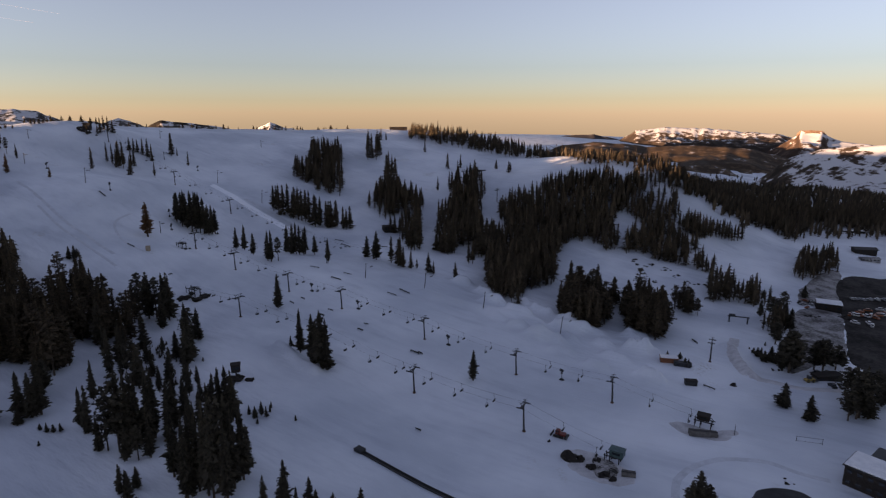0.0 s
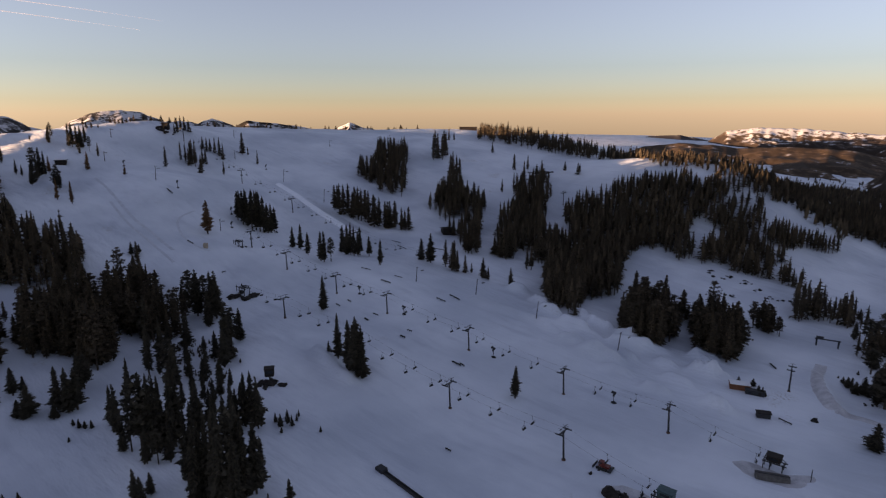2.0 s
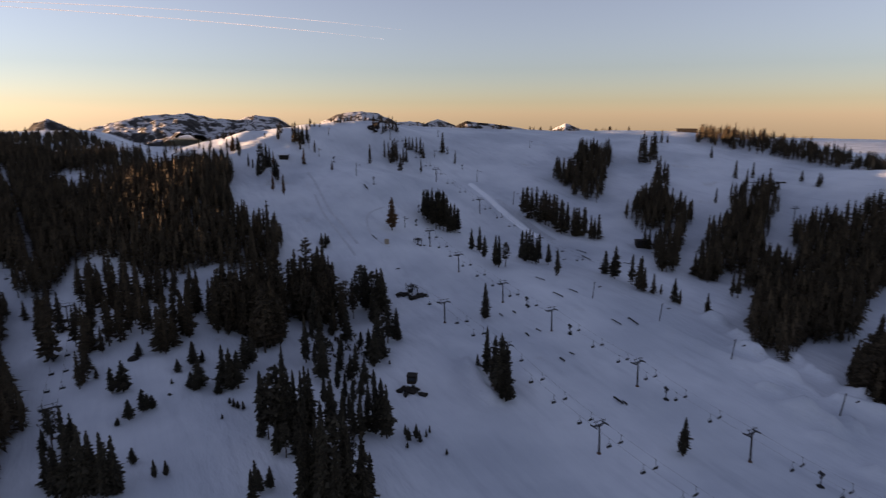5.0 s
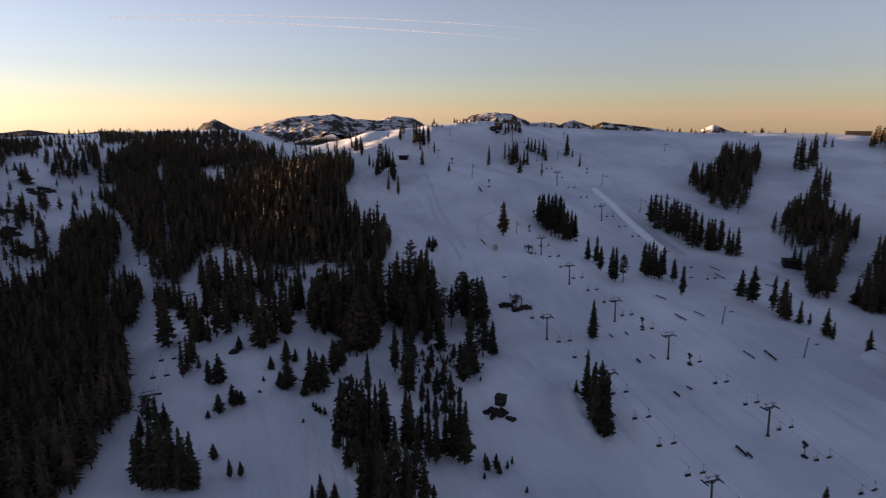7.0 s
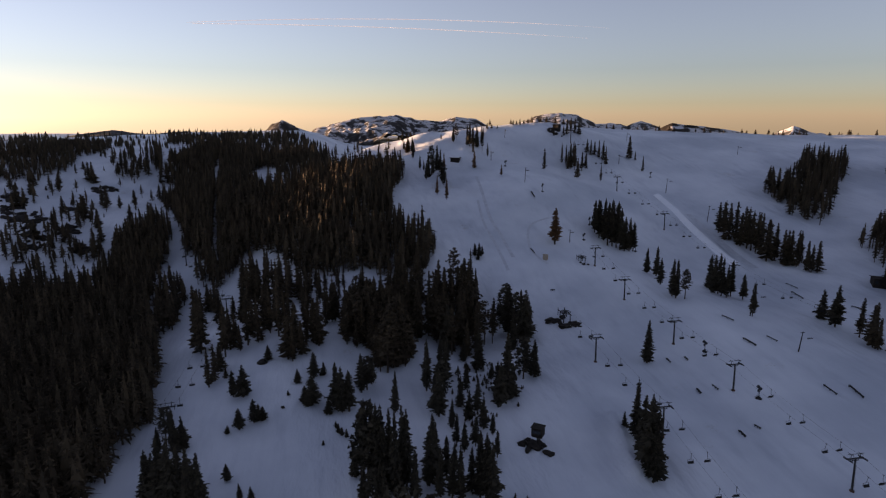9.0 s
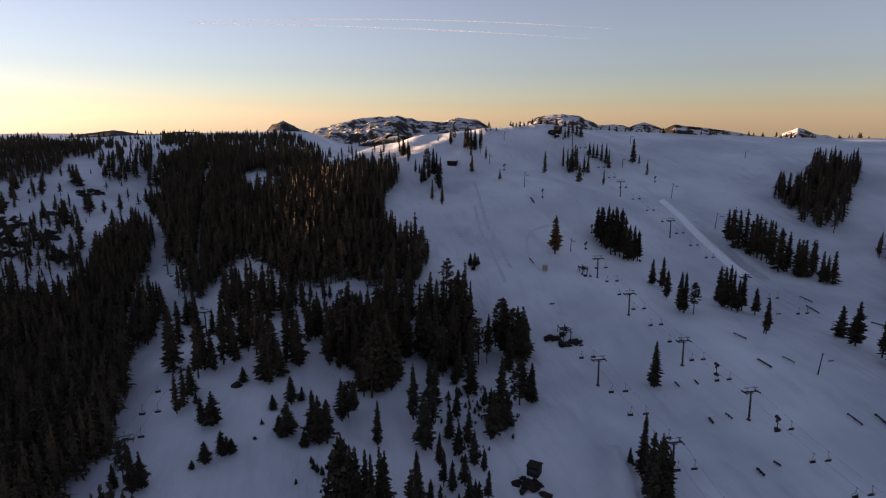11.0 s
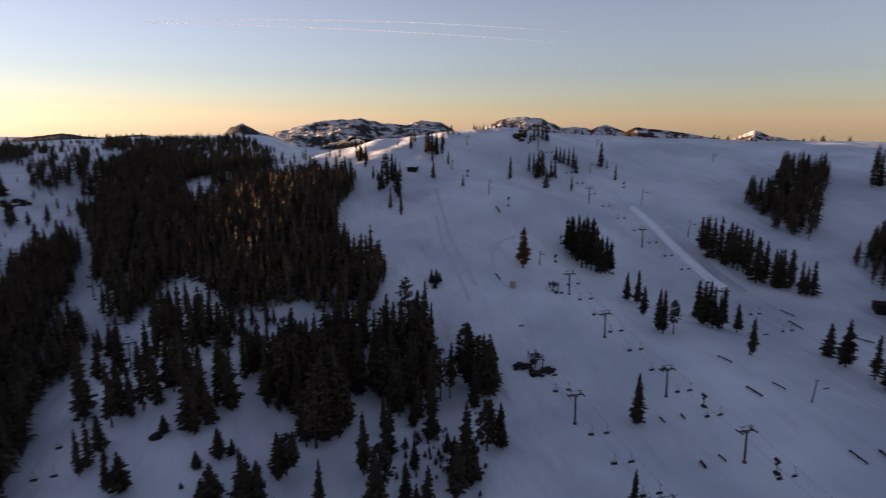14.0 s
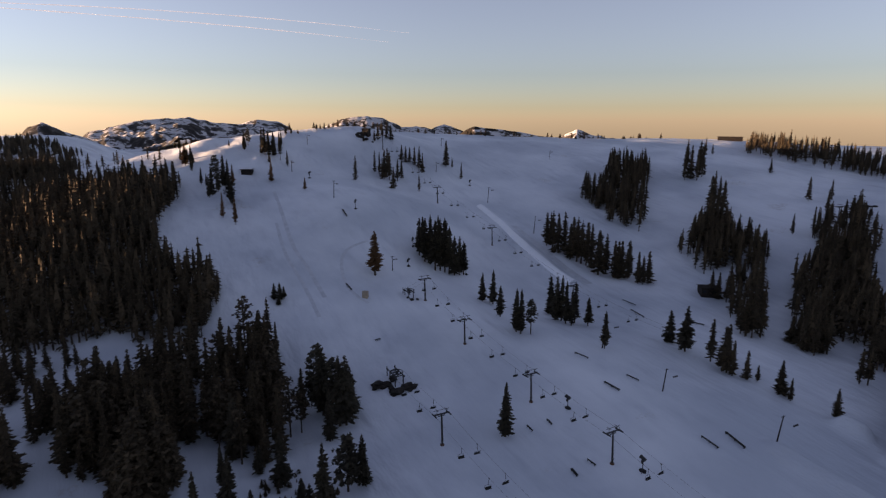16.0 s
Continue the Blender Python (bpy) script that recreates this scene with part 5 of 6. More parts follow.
def terminal(name, x, y, heading, label, house, group, size=1.0, open_wheel=False):
    """A drive or return station: bullwheel on a frame, with or without a house, over rubble."""
    t = thing(name, x, y, heading, 0, label, "lift station", group)
    h = 3.0 * size
    for sx in (-2.2, 2.2):
        for sy in (-1.4, 1.4):
            bm = bmesh.new()
            box(bm, sx * size, sy * size, h / 2 - 0.4, 0.35, 0.35, h + 0.8, bevel=0.04)
            part("post", bm, DARKSTEEL, t)
    bm = bmesh.new()
    for sy in (-1.4, 1.4):
        box(bm, 0.8 * size, sy * size, h, 8.6 * size, 0.3, 0.4, bevel=0.04)
        box(bm, 4.6 * size, sy * size, h * 0.55, 0.28, 0.28, h * 1.5, bevel=0.04)
    for k in range(4):
        box(bm, (-2.4 + 1.6 * k) * size, 0, h + 0.02, 0.25, 2.7 * size, 0.26)
    part("frame", bm, DARKSTEEL, t)
    bm = bmesh.new()
    n = 28
    for k in range(n):
        a0, a1 = 2 * math.pi * k / n, 2 * math.pi * (k + 1) / n
        rod(bm, (2.5 * math.cos(a0), 2.5 * math.sin(a0), h + 0.55), (2.5 * math.cos(a1), 2.5 * math.sin(a1), h + 0.55), 0.14, sides=6)
    for k in range(6):
        a0 = math.pi * k / 3
        rod(bm, (0, 0, h + 0.55), (2.5 * math.cos(a0), 2.5 * math.sin(a0), h + 0.55), 0.1, sides=5)
    rod(bm, (0, 0, h - 0.2), (0, 0, h + 0.9), 0.35, sides=10)
    part("bullwheel", bm, STEEL, t)
    if house:
        mat, sx, sy, sz, ox = house
        bm = bmesh.new()
        box(bm, ox, 0, h + 0.5 + sz / 2, sx, sy, sz, bevel=0.12)
        part("machine_house", bm, mat, t)
        bm = bmesh.new()
        box(bm, ox, 0, h + 0.5 + sz + 0.1, sx + 0.5, sy + 0.5, 0.2, bevel=0.05)
        part("house_roof", bm, mat, t)
        bm = bmesh.new()
        for s in (-1, 1):
            box(bm, ox, s * (sy / 2 + 0.03), h + 0.5 + sz * 0.58, sx * 0.6, 0.06, sz * 0.34)
        part("window", bm, GLASS, t)
    return t


def rock_pile(x, y, spread, n, seed, label, size=1.2, flat=0.55):
    """Rubble and bare ground round a foundation, one stone after the other."""
    r = random.Random(seed)
    t = new("rock_pile")
    t.matrix_basis = Matrix.Translation((x, y, on(x, y)))
    for k in range(n):
        bm = bmesh.new()
        bmesh.ops.create_icosphere(bm, subdivisions=2, radius=1.0)
        s = size * r.uniform(0.5, 1.3)
        a, d = r.uniform(0, 6.28), spread * math.sqrt(r.random())
        ox, oy = d * math.cos(a), d * math.sin(a) * 0.6
        for v in bm.verts:
            q = v.co.copy()
            v.co *= r.uniform(0.82, 1.15) + 0.75 * noise.noise(q * 1.3 + Vector((k * 3.1, seed, 0))) + 0.3 * noise.noise(q * 3.1 + Vector((seed, k, 0)))
            v.co = Vector((v.co.x * s * r.uniform(0.98, 1.02) * 1.4, v.co.y * s, v.co.z * s * flat * 1.5))
        bmesh.ops.transform(bm, matrix=Matrix.Translation((ox, oy, on(x + ox, y + oy) - on(x, y) + 0.05 * s)) @ pose(0, 0, 0, 0, 0, r.uniform(0, 360)), verts=bm.verts)
        part("stone", bm, ROCK, t)
    return tagged(t, label, "rocks")


FALL = face((100, 205), (-159, 370))
LOWER = [(70.4, 225.2), (33.5, 250.0), (-9.1, 278.0), (-54.9, 306.0), (-88.0, 324.2), (-126.0, 347.0), (-158.7, 370.0)]
for x, y in LOWER:
    tower(x, y, 10.4, FALL, "towers of the long lift", "grey steel chairlift tower with rusty footing", 3)
top1 = (-166.5, 368.2)
bottom1 = (100.5, 205.0)
rope_line("haul_rope", [saddle(*bottom1, 4.2)] + [saddle(x, y, 10.55) for x, y in LOWER] + [saddle(*top1, 4.2)], 2.55, "long lift", 15.0, 3)
terminal("lift_station", *bottom1, FALL, "dark lift station on posts over trodden snow", (DARKWOOD, 4.4, 3.2, 1.9, 1.0), "lift stations", 0.85)
terminal("lift_station", *top1, FALL, "dark open bullwheel station at the lift top", None, "lift stations", 0.9)

SECOND = [(30.2, 199.0), (-11.8, 226.2), (-59.1, 259.2), (-103.7, 287.6)]
for x, y in SECOND:
    tower(x, y, 10.4, face(SECOND[0], SECOND[-1]), "towers of the short lift", "grey steel chairlift tower beside the run", 3)
top2 = (-136.5, 311.4)
bottom2 = (58.5, 179.5)
rope_line("haul_rope", [saddle(*bottom2, 4.2)] + [saddle(x, y, 10.55) for x, y in SECOND] + [saddle(*top2, 4.4)], 2.55, "short lift", 14.5, 4)
TEAL = mottled("faded teal sheet metal", (0.03, 0.06, 0.065), (0.06, 0.11, 0.115), 1.0, 0.5, 0.2)
terminal("lift_station", *bottom2, face(SECOND[0], SECOND[-1]), "lift station with teal machine house over rubble", (TEAL, 4.6, 3.2, 2.3, -0.6), "lift stations", 0.72)
terminal("lift_station", *top2, face(SECOND[0], SECOND[-1]), "open steel bullwheel on a rocky mound", None, "lift stations", 1.15)
for k, (x, y, sp, n, sz) in enumerate(((42.8, 182.7, 1.2, 3, 1.7), (47.0, 181.4, 1.4, 4, 1.1), (50.3, 177.3, 1.2, 3, 1.3), (53.1, 181.0, 1.0, 3, 0.7), (53.2, 171.5, 1.8, 5, 0.9), (55.1, 168.4, 1.2, 4, 0.8), (38.4, 193.0, 0.5, 1, 0.6))):
    rock_pile(x, y, sp, n, 5 + 13 * k, "dark rubble beside the lift station", sz, 0.7)
rock_pile(top2[0] + 1, top2[1] - 2, 8, 12, 6, "dark rock mound under the bullwheel", 1.8, 0.36)
rock_pile(top1[0] + 3, top1[1] - 2, 4, 5, 7, "dark rocks beside the upper station", 0.9)

UPPER = [(-310.2, 556.2), (-232.9, 513.2), (-176.1, 484.9), (-106.2, 434.3)]
for x, y in UPPER:
    tower(x, y, 11.5, face(UPPER[-1], UPPER[0]), "towers of the upper lift", "slim dark chairlift tower on the upper slope", 3)
end3 = (-48.6, 403.4)
rope_line("haul_rope", [saddle(*end3, 8)] + [saddle(x, y, 11.6) for x, y in UPPER[::-1]], 2.4, "upper lift", 19.0, 5)

GULLY = [(-175.0, 139.6), (-274.1, 202.6), (-366.5, 215.6)]
for x, y in GULLY:
    tower(x, y, 11.0, face(GULLY[0], GULLY[-1]), "towers of the gully lift", "dark chairlift tower in the wooded gully", 1)
rope_line("haul_rope", [saddle(x, y, 11.1) for x, y in GULLY], 2.4, "gully lift", 18.0, 6)
EASTLIFT = [(133.4, 275.2)]
tower(*EASTLIFT[0], 11.0, 150, "towers of the east lift", "tall lift tower with two crossarms")
FARTOWERS = [(52.2, 569.3), (21.1, 617.8)]
for x, y in FARTOWERS:
    tower(x, y, 11.0, 140, "towers of the far lift", "slim dark lift tower between the woods")


# ---- lamp poles along the run
def lamp_pole(x, y, h, heading, label="tall dark lighting pole leaning with the slope", tilt=6):
    t = thing("light_pole", x, y, heading, 0, label, "light pole", "lighting poles", tilt)
    bm = bmesh.new()
    rod(bm, (0, 0, -0.5), (0, 0, h), 0.26, 0.16, 9)
    part("pole", bm, DARKWOOD, t)
    bm = bmesh.new()
    box(bm, 0, 0, h - 0.35, 0.16, 2.2, 0.16, bevel=0.02)
    part("crossarm", bm, DARKSTEEL, t)
    for s in (-0.9, 0.0, 0.9):
        bm = bmesh.new()
        box(bm, 0.25, s, h - 0.05, 0.55, 0.5, 0.4, pose(0, 0, 0, 0, 25, 0), bevel=0.06)
        part("floodlight", bm, STEEL, t)
    return t


for x, y, h in ((-49.1, 360.3, 9.5), (-11.1, 344.8, 9.5), (23.4, 325.1, 9.8), (63.3, 300.6, 10.0), (-211.3, 553.7, 12.0), (-160.6, 519.6, 12.0), (-259.0, 427.8, 11.0), (-77.6, 382.2, 14.0)):
    lamp_pole(x, y, h, FALL + 180)
for x, y in ((-188.5, 387.0), (-211.8, 696.6), (-268.2, 573.1), (-325.1, 462.3), (-305.5, 648.5), (-354.0, 512.5)):
    lamp_pole(x, y, 8.0, FALL + 180, "slim dark pole on the upper slope", 1)


# ---- snow guns
def snow_gun(x, y, heading, tall=4.2):
    t = thing("snow_gun", x, y, heading, 0, "dark fan snow gun on a post in the snow", "snow gun", "snow guns")
    bm = bmesh.new()
    rod(bm, (0, 0, -0.4), (0, 0, tall), 0.16, 0.13, 8)
    part("mast", bm, DARKSTEEL, t)
    bm = bmesh.new()
    rod(bm, (-0.7, 0, tall + 0.3), (0.8, 0, tall + 0.75), 0.62, 0.55, 14)
    rod(bm, (0.8, 0, tall + 0.75), (1.0, 0, tall + 0.81), 0.66, 0.66, 14)
    part("fan_barrel", bm, DARKSTEEL, t)
    bm = bmesh.new()
    box(bm, -0.1, 0.55, tall - 0.4, 0.7, 0.45, 0.9, bevel=0.05)
    part("control_box", bm, STEEL, t)
    bm = bmesh.new()
    for a in (0, 120, 240):
        rod(bm, (0, 0, 0.9), (1.5 * math.cos(radians(a)), 1.5 * math.sin(radians(a)), -0.2), 0.09, sides=5)
    part("brace", bm, DARKSTEEL, t)
    bm = bmesh.new()
    bmesh.ops.create_icosphere(bm, subdivisions=2, radius=1.0)
    for v in bm.verts:
        v.co = Vector((v.co.x * 1.3, v.co.y * 0.9, v.co.z * 0.55)) * (1 + 0.25 * noise.noise(v.co * 1.7))
    part("mat", bm, RUBBER, t, "dark padding round the foot")
    return t


for x, y, a, tall in ((-75.7, 327.6, 160, 3.6), (53.6, 246.7, 150, 4.0), (-46.3, 307.6, 150, 3.6), (2.7, 274.3, 145, 4.0), (-198.7, 423.6, 120, 4.0),
                      (-187.6, 401.1, 100, 3.0), (-167.8, 430.8, 130, 3.2), (-240.0, 424.7, 120, 4.4), (-307.5, 461.0, 90, 3.5), (-239.0, 578.2, 90, 3.5)):
    snow_gun(x, y, a, tall)


# ---- terrain park features
def park_rail(a, b, wide, label):
    mid = ((a[0] + b[0]) / 2, (a[1] + b[1]) / 2)
    ln = math.hypot(a[0] - b[0], a[1] - b[1])
    t = thing("park_rail", *mid, face(a, b), 0, label, "park rail", "terrain park rails")
    dz = (on(*b) - on(*a))
    t.matrix_basis = t.matrix_basis @ pose(0, 0, 0, 0, -math.degrees(math.atan2(dz, ln)), 0)
    bm = bmesh.new()
    box(bm, 0, 0, 0.62, ln, wide, 0.3, bevel=0.05)
    part("deck", bm, RUBBER, t)
    n = max(2, int(ln / 3))
    for k in range(n + 1):
        bm = bmesh.new()
        box(bm, -ln / 2 + 0.3 + (ln - 0.6) * k / n, 0, 0.1, 0.16, wide * 0.7, 0.8)
        part("leg", bm, DARKSTEEL, t)
    return t


RAILS = [((-85.5, 367.8), (-79.4, 366.7)), ((-69.0, 351.2), (-62.6, 349.0)), ((-63.3, 362.7), (-58.2, 362.0)), ((-33.1, 337.1), (-27.5, 333.2)),
         ((-26.2, 343.8), (-20.0, 337.7)), ((-62.1, 304.1), (-59.0, 302.4)), ((-40.9, 288.6), (-38.5, 288.3)), ((-42.8, 280.5), (-40.0, 278.9)),
         ((-84.3, 310.7), (-81.6, 309.0)), ((-79.7, 317.4), (-77.4, 315.8)), ((-64.9, 297.2), (-62.4, 294.9)), ((-85.5, 457.1), (-77.8, 452.6)),
         ((-78.6, 444.9), (-70.8, 439.2)), ((-15.4, 263.3), (-11.1, 260.3)), ((-10.1, 198.4), (-8.0, 197.1)), ((-11.7, 262.3), (-9.5, 260.3)),
         ((139.6, 311.1), (139.6, 304.5)), ((117.4, 245.6), (120.4, 240.9)), ((-195.4, 357.3), (-189.5, 353.7)), ((-243.0, 415.7), (-236.5, 411.5)), ((-157.5, 327.3), (-156.1, 329.3)),
         ((6.6, 571.6), (14.3, 568.5)), ((-50.0, 446.4), (-43.1, 445.6))]
for k, (a, b) in enumerate(RAILS):
    park_rail(a, b, (0.55, 0.8, 0.45)[k % 3], "dark park rail lying on the snow" if k % 3 else "wide dark park box on the snow")


# ---- the conveyor for beginners
def carpet_lift(a, b):
    ln = math.hypot(a[0] - b[0], a[1] - b[1])
    t = new("carpet_lift")
    t.matrix_basis = Matrix.Translation((a[0], a[1], on(*a)))
    d = Vector((b[0] - a[0], b[1] - a[1], 0)).normalized()
    s = Vector((-d.y, d.x, 0))
    n = int(ln / 4)
    for off, wide, high, mat, nm in ((0, 0.75, 0.25, RUBBER, "belt"), (0.75, 0.3, 0.5, STEEL, "side_rail"), (-0.75, 0.3, 0.5, STEEL, "side_rail")):
        bm = bmesh.new()
        rings = []
        for k in range(n + 1):
            p = d * (ln * k / n) + s * off
            z = on(a[0] + p.x, a[1] + p.y) - on(*a)
            rings.append([bm.verts.new(p + s * (wide / 2 * u) + Vector((0, 0, z + v))) for u, v in ((-1, -0.3), (1, -0.3), (1, high), (-1, high))])
        for p, q in zip(rings, rings[1:]):
            for j in range(4):
                bm.faces.new((p[j], p[(j + 1) % 4], q[(j + 1) % 4], q[j]))
        bm.faces.new(rings[0][::-1]), bm.faces.new(rings[-1])
        part(nm, bm, mat, t)
    bm = bmesh.new()
    box(bm, 0, 0, 0.6, 3.4, 2.6, 1.3, pose(0, 0, 0, 0, 0, math.degrees(math.atan2(d.y, d.x))), bevel=0.15)
    part("drive_housing", bm, DARKSTEEL, t, "dark drive housing at the upper end")
    return tagged(t, "long dark conveyor lift lying on the snow", "conveyor lift")


carpet_lift((-27.7, 177.7), (10.1, 148.6))


# ---- lookout booth on its rock
def lift_booth(x, y, heading):
    t = thing("lift_booth", x, y, heading, 0, "dark square booth on a post above rocks", "booth")
    bm = bmesh.new()
    rod(bm, (0, 0, -0.6), (0, 0, 2.4), 0.32, 0.28, 10)
    part("post", bm, DARKSTEEL, t)
    bm = bmesh.new()
    box(bm, 0, 0, 4.0, 3.6, 3.3, 3.0, bevel=0.06)
    part("cabin", bm, DARKWOOD, t)
    bm = bmesh.new()
    box(bm, 0, 0, 5.62, 4.1, 3.8, 0.24, bevel=0.05)
    part("roof", bm, DARKWOOD, t)
    bm = bmesh.new()
    box(bm, 0, 0, 2.4, 3.0, 2.8, 0.25)
    part("platform", bm, DARKSTEEL, t)
    for s in (-1, 1):
        bm = bmesh.new()
        box(bm, 0, s * 1.68, 4.3, 2.6, 0.06, 1.1)
        part("window", bm, GLASS, t)
    return t


lift_booth(-85.1, 225.7, 20)
rock_pile(-84.0, 223.0, 5.5, 9, 9, "dark boulders under the booth", 1.5, 0.5)


# ---- buildings
def building(name, x, y, heading, size, label, wall_mat, roof_mat, storeys=1, pitch=0.0, windows=4, eave=0.5, snow=0.0, category="building", lift=0.0):
    """A block of the size (along, across, high) with storeys of windows, a door and a flat or pitched roof."""
    L, W, Hh = size
    t = thing(name, x, y, heading, lift, label, category)
    bm = bmesh.new()
    box(bm, 0, 0, Hh / 2 - 1.0, L, W, Hh + 2.0)
    part("walls", bm, wall_mat, t)
    rise = W / 2 * pitch
    bm = bmesh.new()
    prof = [(-W / 2 - eave, 0), (0, rise), (W / 2 + eave, 0)] if pitch else [(-W / 2 - eave, 0), (W / 2 + eave, 0)]
    for thick, mat_, nm in ((0.3, roof_mat, "roof"),):
        rings = []
        for sx in (-L / 2 - eave, L / 2 + eave):
            rings.append([bm.verts.new((sx, p, Hh + 0.01 + z)) for p, z in prof] + [bm.verts.new((sx, p, Hh + 0.01 + thick + z)) for p, z in prof[::-1]])
        n = len(rings[0])
        for j in range(n):
            bm.faces.new((rings[0][j], rings[0][(j + 1) % n], rings[1][(j + 1) % n], rings[1][j]))
        bm.faces.new(rings[0][::-1]), bm.faces.new(rings[1])
    bmesh.ops.recalc_face_normals(bm, faces=bm.faces)
    part("roof", bm, roof_mat, t)
    if pitch:
        bm = bmesh.new()
        for sx in (-L / 2 + 0.02, L / 2 - 0.02):
            vs = [bm.verts.new((sx, -W / 2, Hh)), bm.verts.new((sx, W / 2, Hh)), bm.verts.new((sx, 0, Hh + rise))]
            bm.faces.new(vs)
        part("gable", bm, wall_mat, t)
    if snow:
        bm = bmesh.new()
        if pitch:
            for s in (-1, 1):
                ang = math.degrees(math.atan(pitch))
                box(bm, 0, s * (W / 4 + eave / 2), Hh + rise / 2 + 0.32 + snow / 2, L + eave, (W / 2 + eave) / math.cos(radians(ang)) * 0.92, snow,
                    Matrix.Translation((0, 0, 0)) @ Matrix.Translation((0, s * (W / 4 + eave / 2), Hh + rise / 2 + 0.32)) @ pose(0, 0, 0, -s * ang, 0, 0) @ Matrix.Translation((0, -s * (W / 4 + eave / 2), -(Hh + rise / 2 + 0.32))), bevel=snow * 0.4)
        else:
            box(bm, 0, 0, Hh + 0.33 + snow / 2, L + eave, W + eave, snow, bevel=snow * 0.4)
        part("snow_cover", bm, ROOFSNOW, t, "smooth snow on the roof")
    sh = Hh / storeys
    for st in range(storeys):
        for k in range(windows):
            wx = -L / 2 + L * (k + 0.5) / windows
            for s in (-1, 1):
                if st == 0 and k == windows // 2 and s < 0:
                    bm = bmesh.new()
                    box(bm, wx, s * (W / 2 + 0.04), 1.05, 1.1, 0.1, 2.1, bevel=0.02)
                    part("door", bm, DARKWOOD, t)
                    continue
                bm = bmesh.new()
                box(bm, wx, s * (W / 2 + 0.05), sh * st + sh * 0.58, min(1.6, L / windows * 0.55), 0.1, sh * 0.36)
                w = part("window", bm, DARKWOOD, t)
                bm = bmesh.new()
                box(bm, wx, s * (W / 2 + 0.11), sh * st + sh * 0.58, min(1.6, L / windows * 0.55) - 0.2, 0.04, sh * 0.36 - 0.2)
                part("pane", bm, GLASS, w)
    return t


lodge_a, lodge_b = (128.3, 168.3), (138.5, 155.4)
hd = face(lodge_a, lodge_b)
ux, uy = math.cos(radians(hd)), math.sin(radians(hd))
building("base_lodge", lodge_a[0] + ux * 13 - uy * 5.5, lodge_a[1] + uy * 13 + ux * 5.5, hd, (26, 11, 7.2), "long dark timber lodge with a snow-covered flat roof", DARKWOOD, DARKSTEEL, 2, 0, 9, 0.6, 0.5)
annex = building("lodge_annex", lodge_a[0] + ux * 11 - uy * 19, lodge_a[1] + uy * 11 + ux * 19, hd, (17, 14, 5.0), "dark flat-roofed annex behind the lodge", DARKWOOD, DARKSTEEL, 1, 0, 5, 0.4, 0)
for k in range(6):
    bm = bmesh.new()
    box(bm, -2.0, -5 + 2 * k, 5.55, 1.1, 0.5, 0.5, bevel=0.05)
    part("roof_vent", bm, STEEL, annex)
building("lodge_wing", lodge_a[0] + ux * 29 - uy * 19, lodge_a[1] + uy * 29 + ux * 19, hd, (18, 15, 5.4), "grey flat-roofed wing of the lodge", DARKWOOD, SLUSH, 1, 0, 5, 0.4, 0)
building("garage", 268.6, 392.7, -28, (15, 11, 5.0), "low dark garage with a snowy roof", DARKWOOD, DARKSTEEL, 1, 0.12, 4, 0.5, 0.4)
building("valley_house", 397.1, 543.2, -12, (18, 10, 4.6), "large brown house with a blue-grey roof", DARKWOOD, STEEL, 1, 0.3, 4, 1.0, 0)
building("valley_shed", 383.0, 515.6, -12, (15, 7, 2.4), "low dome-roofed shed beside the house", SLUSH, SLUSH, 1, 0.25, 5, 0.3, 0)
building("slope_shed", -46.0, 489.0, 25, (9, 7, 4.4), "dark wooden shed at the edge of the trees", DARKWOOD, DARKWOOD, 1, 0.22, 3, 0.6, 0)
building("hill_cabin", -345.2, 439.3, 30, (7.5, 5, 2.4), "small dark cabin with a snowy roof on the hill", DARKWOOD, DARKWOOD, 1, 0.1, 3, 0.7, 0.35)
building("ridge_hut", -333.7, 565.4, 10, (6, 5, 5.0), "brown hut among trees on the ridge top", DARKWOOD, DARKWOOD, 1, 0.3, 3, 0.6, 0)
building("ridge_station", -68.2, 913.1, 8, (26, 9, 4.2), "long dark lift station on the snowy ridge", DARKWOOD, DARKWOOD, 1, 0.0, 6, 1.0, 0)
building("ticket_box", 111.9, 246.4, -8, (5.0, 2.6, 2.0), "small grey box shelter on the snow", STEEL, DARKWOOD, 1, 0, 0, 0.25, 0)
building("snow_shelter", 111.1, 271.2, -12, (8, 4, 3.0), "rust-orange shelter half buried in snow", ORANGE, ORANGE, 1, 0.15, 0, 0.3, 0.4, lift=-0.9)
building("utility_box", -180.4, 352.3, 15, (2.4, 2.0, 2.6), "small tan utility box on the slope", TAN, TAN, 1, 0, 0, 0.1, 0)
building("pump_house", -464.6, 495.5, 30, (8, 4, 2.4), "weathered hut with posts on the crest", DARKWOOD, DARKWOOD, 1, 0.1, 3, 0.6, 0)


def gate_frame(x, y, heading, span, high, label):
    t = thing("timing_gate", x, y, heading, 0, label, "frame")
    for s in (-1, 1):
        bm = bmesh.new()
        rod(bm, (s * span / 2, 0, -0.4), (s * span / 2, 0, high), 0.09, sides=6)
        part("post", bm, DARKSTEEL, t)
    bm = bmesh.new()
    rod(bm, (-span / 2 - 0.2, 0, high), (span / 2 + 0.2, 0, high), 0.08, sides=6)
    rod(bm, (-span / 2, 0, high * 0.15), (span / 2, 0, high * 0.15), 0.06, sides=6)
    part("rail", bm, DARKSTEEL, t)
    return t


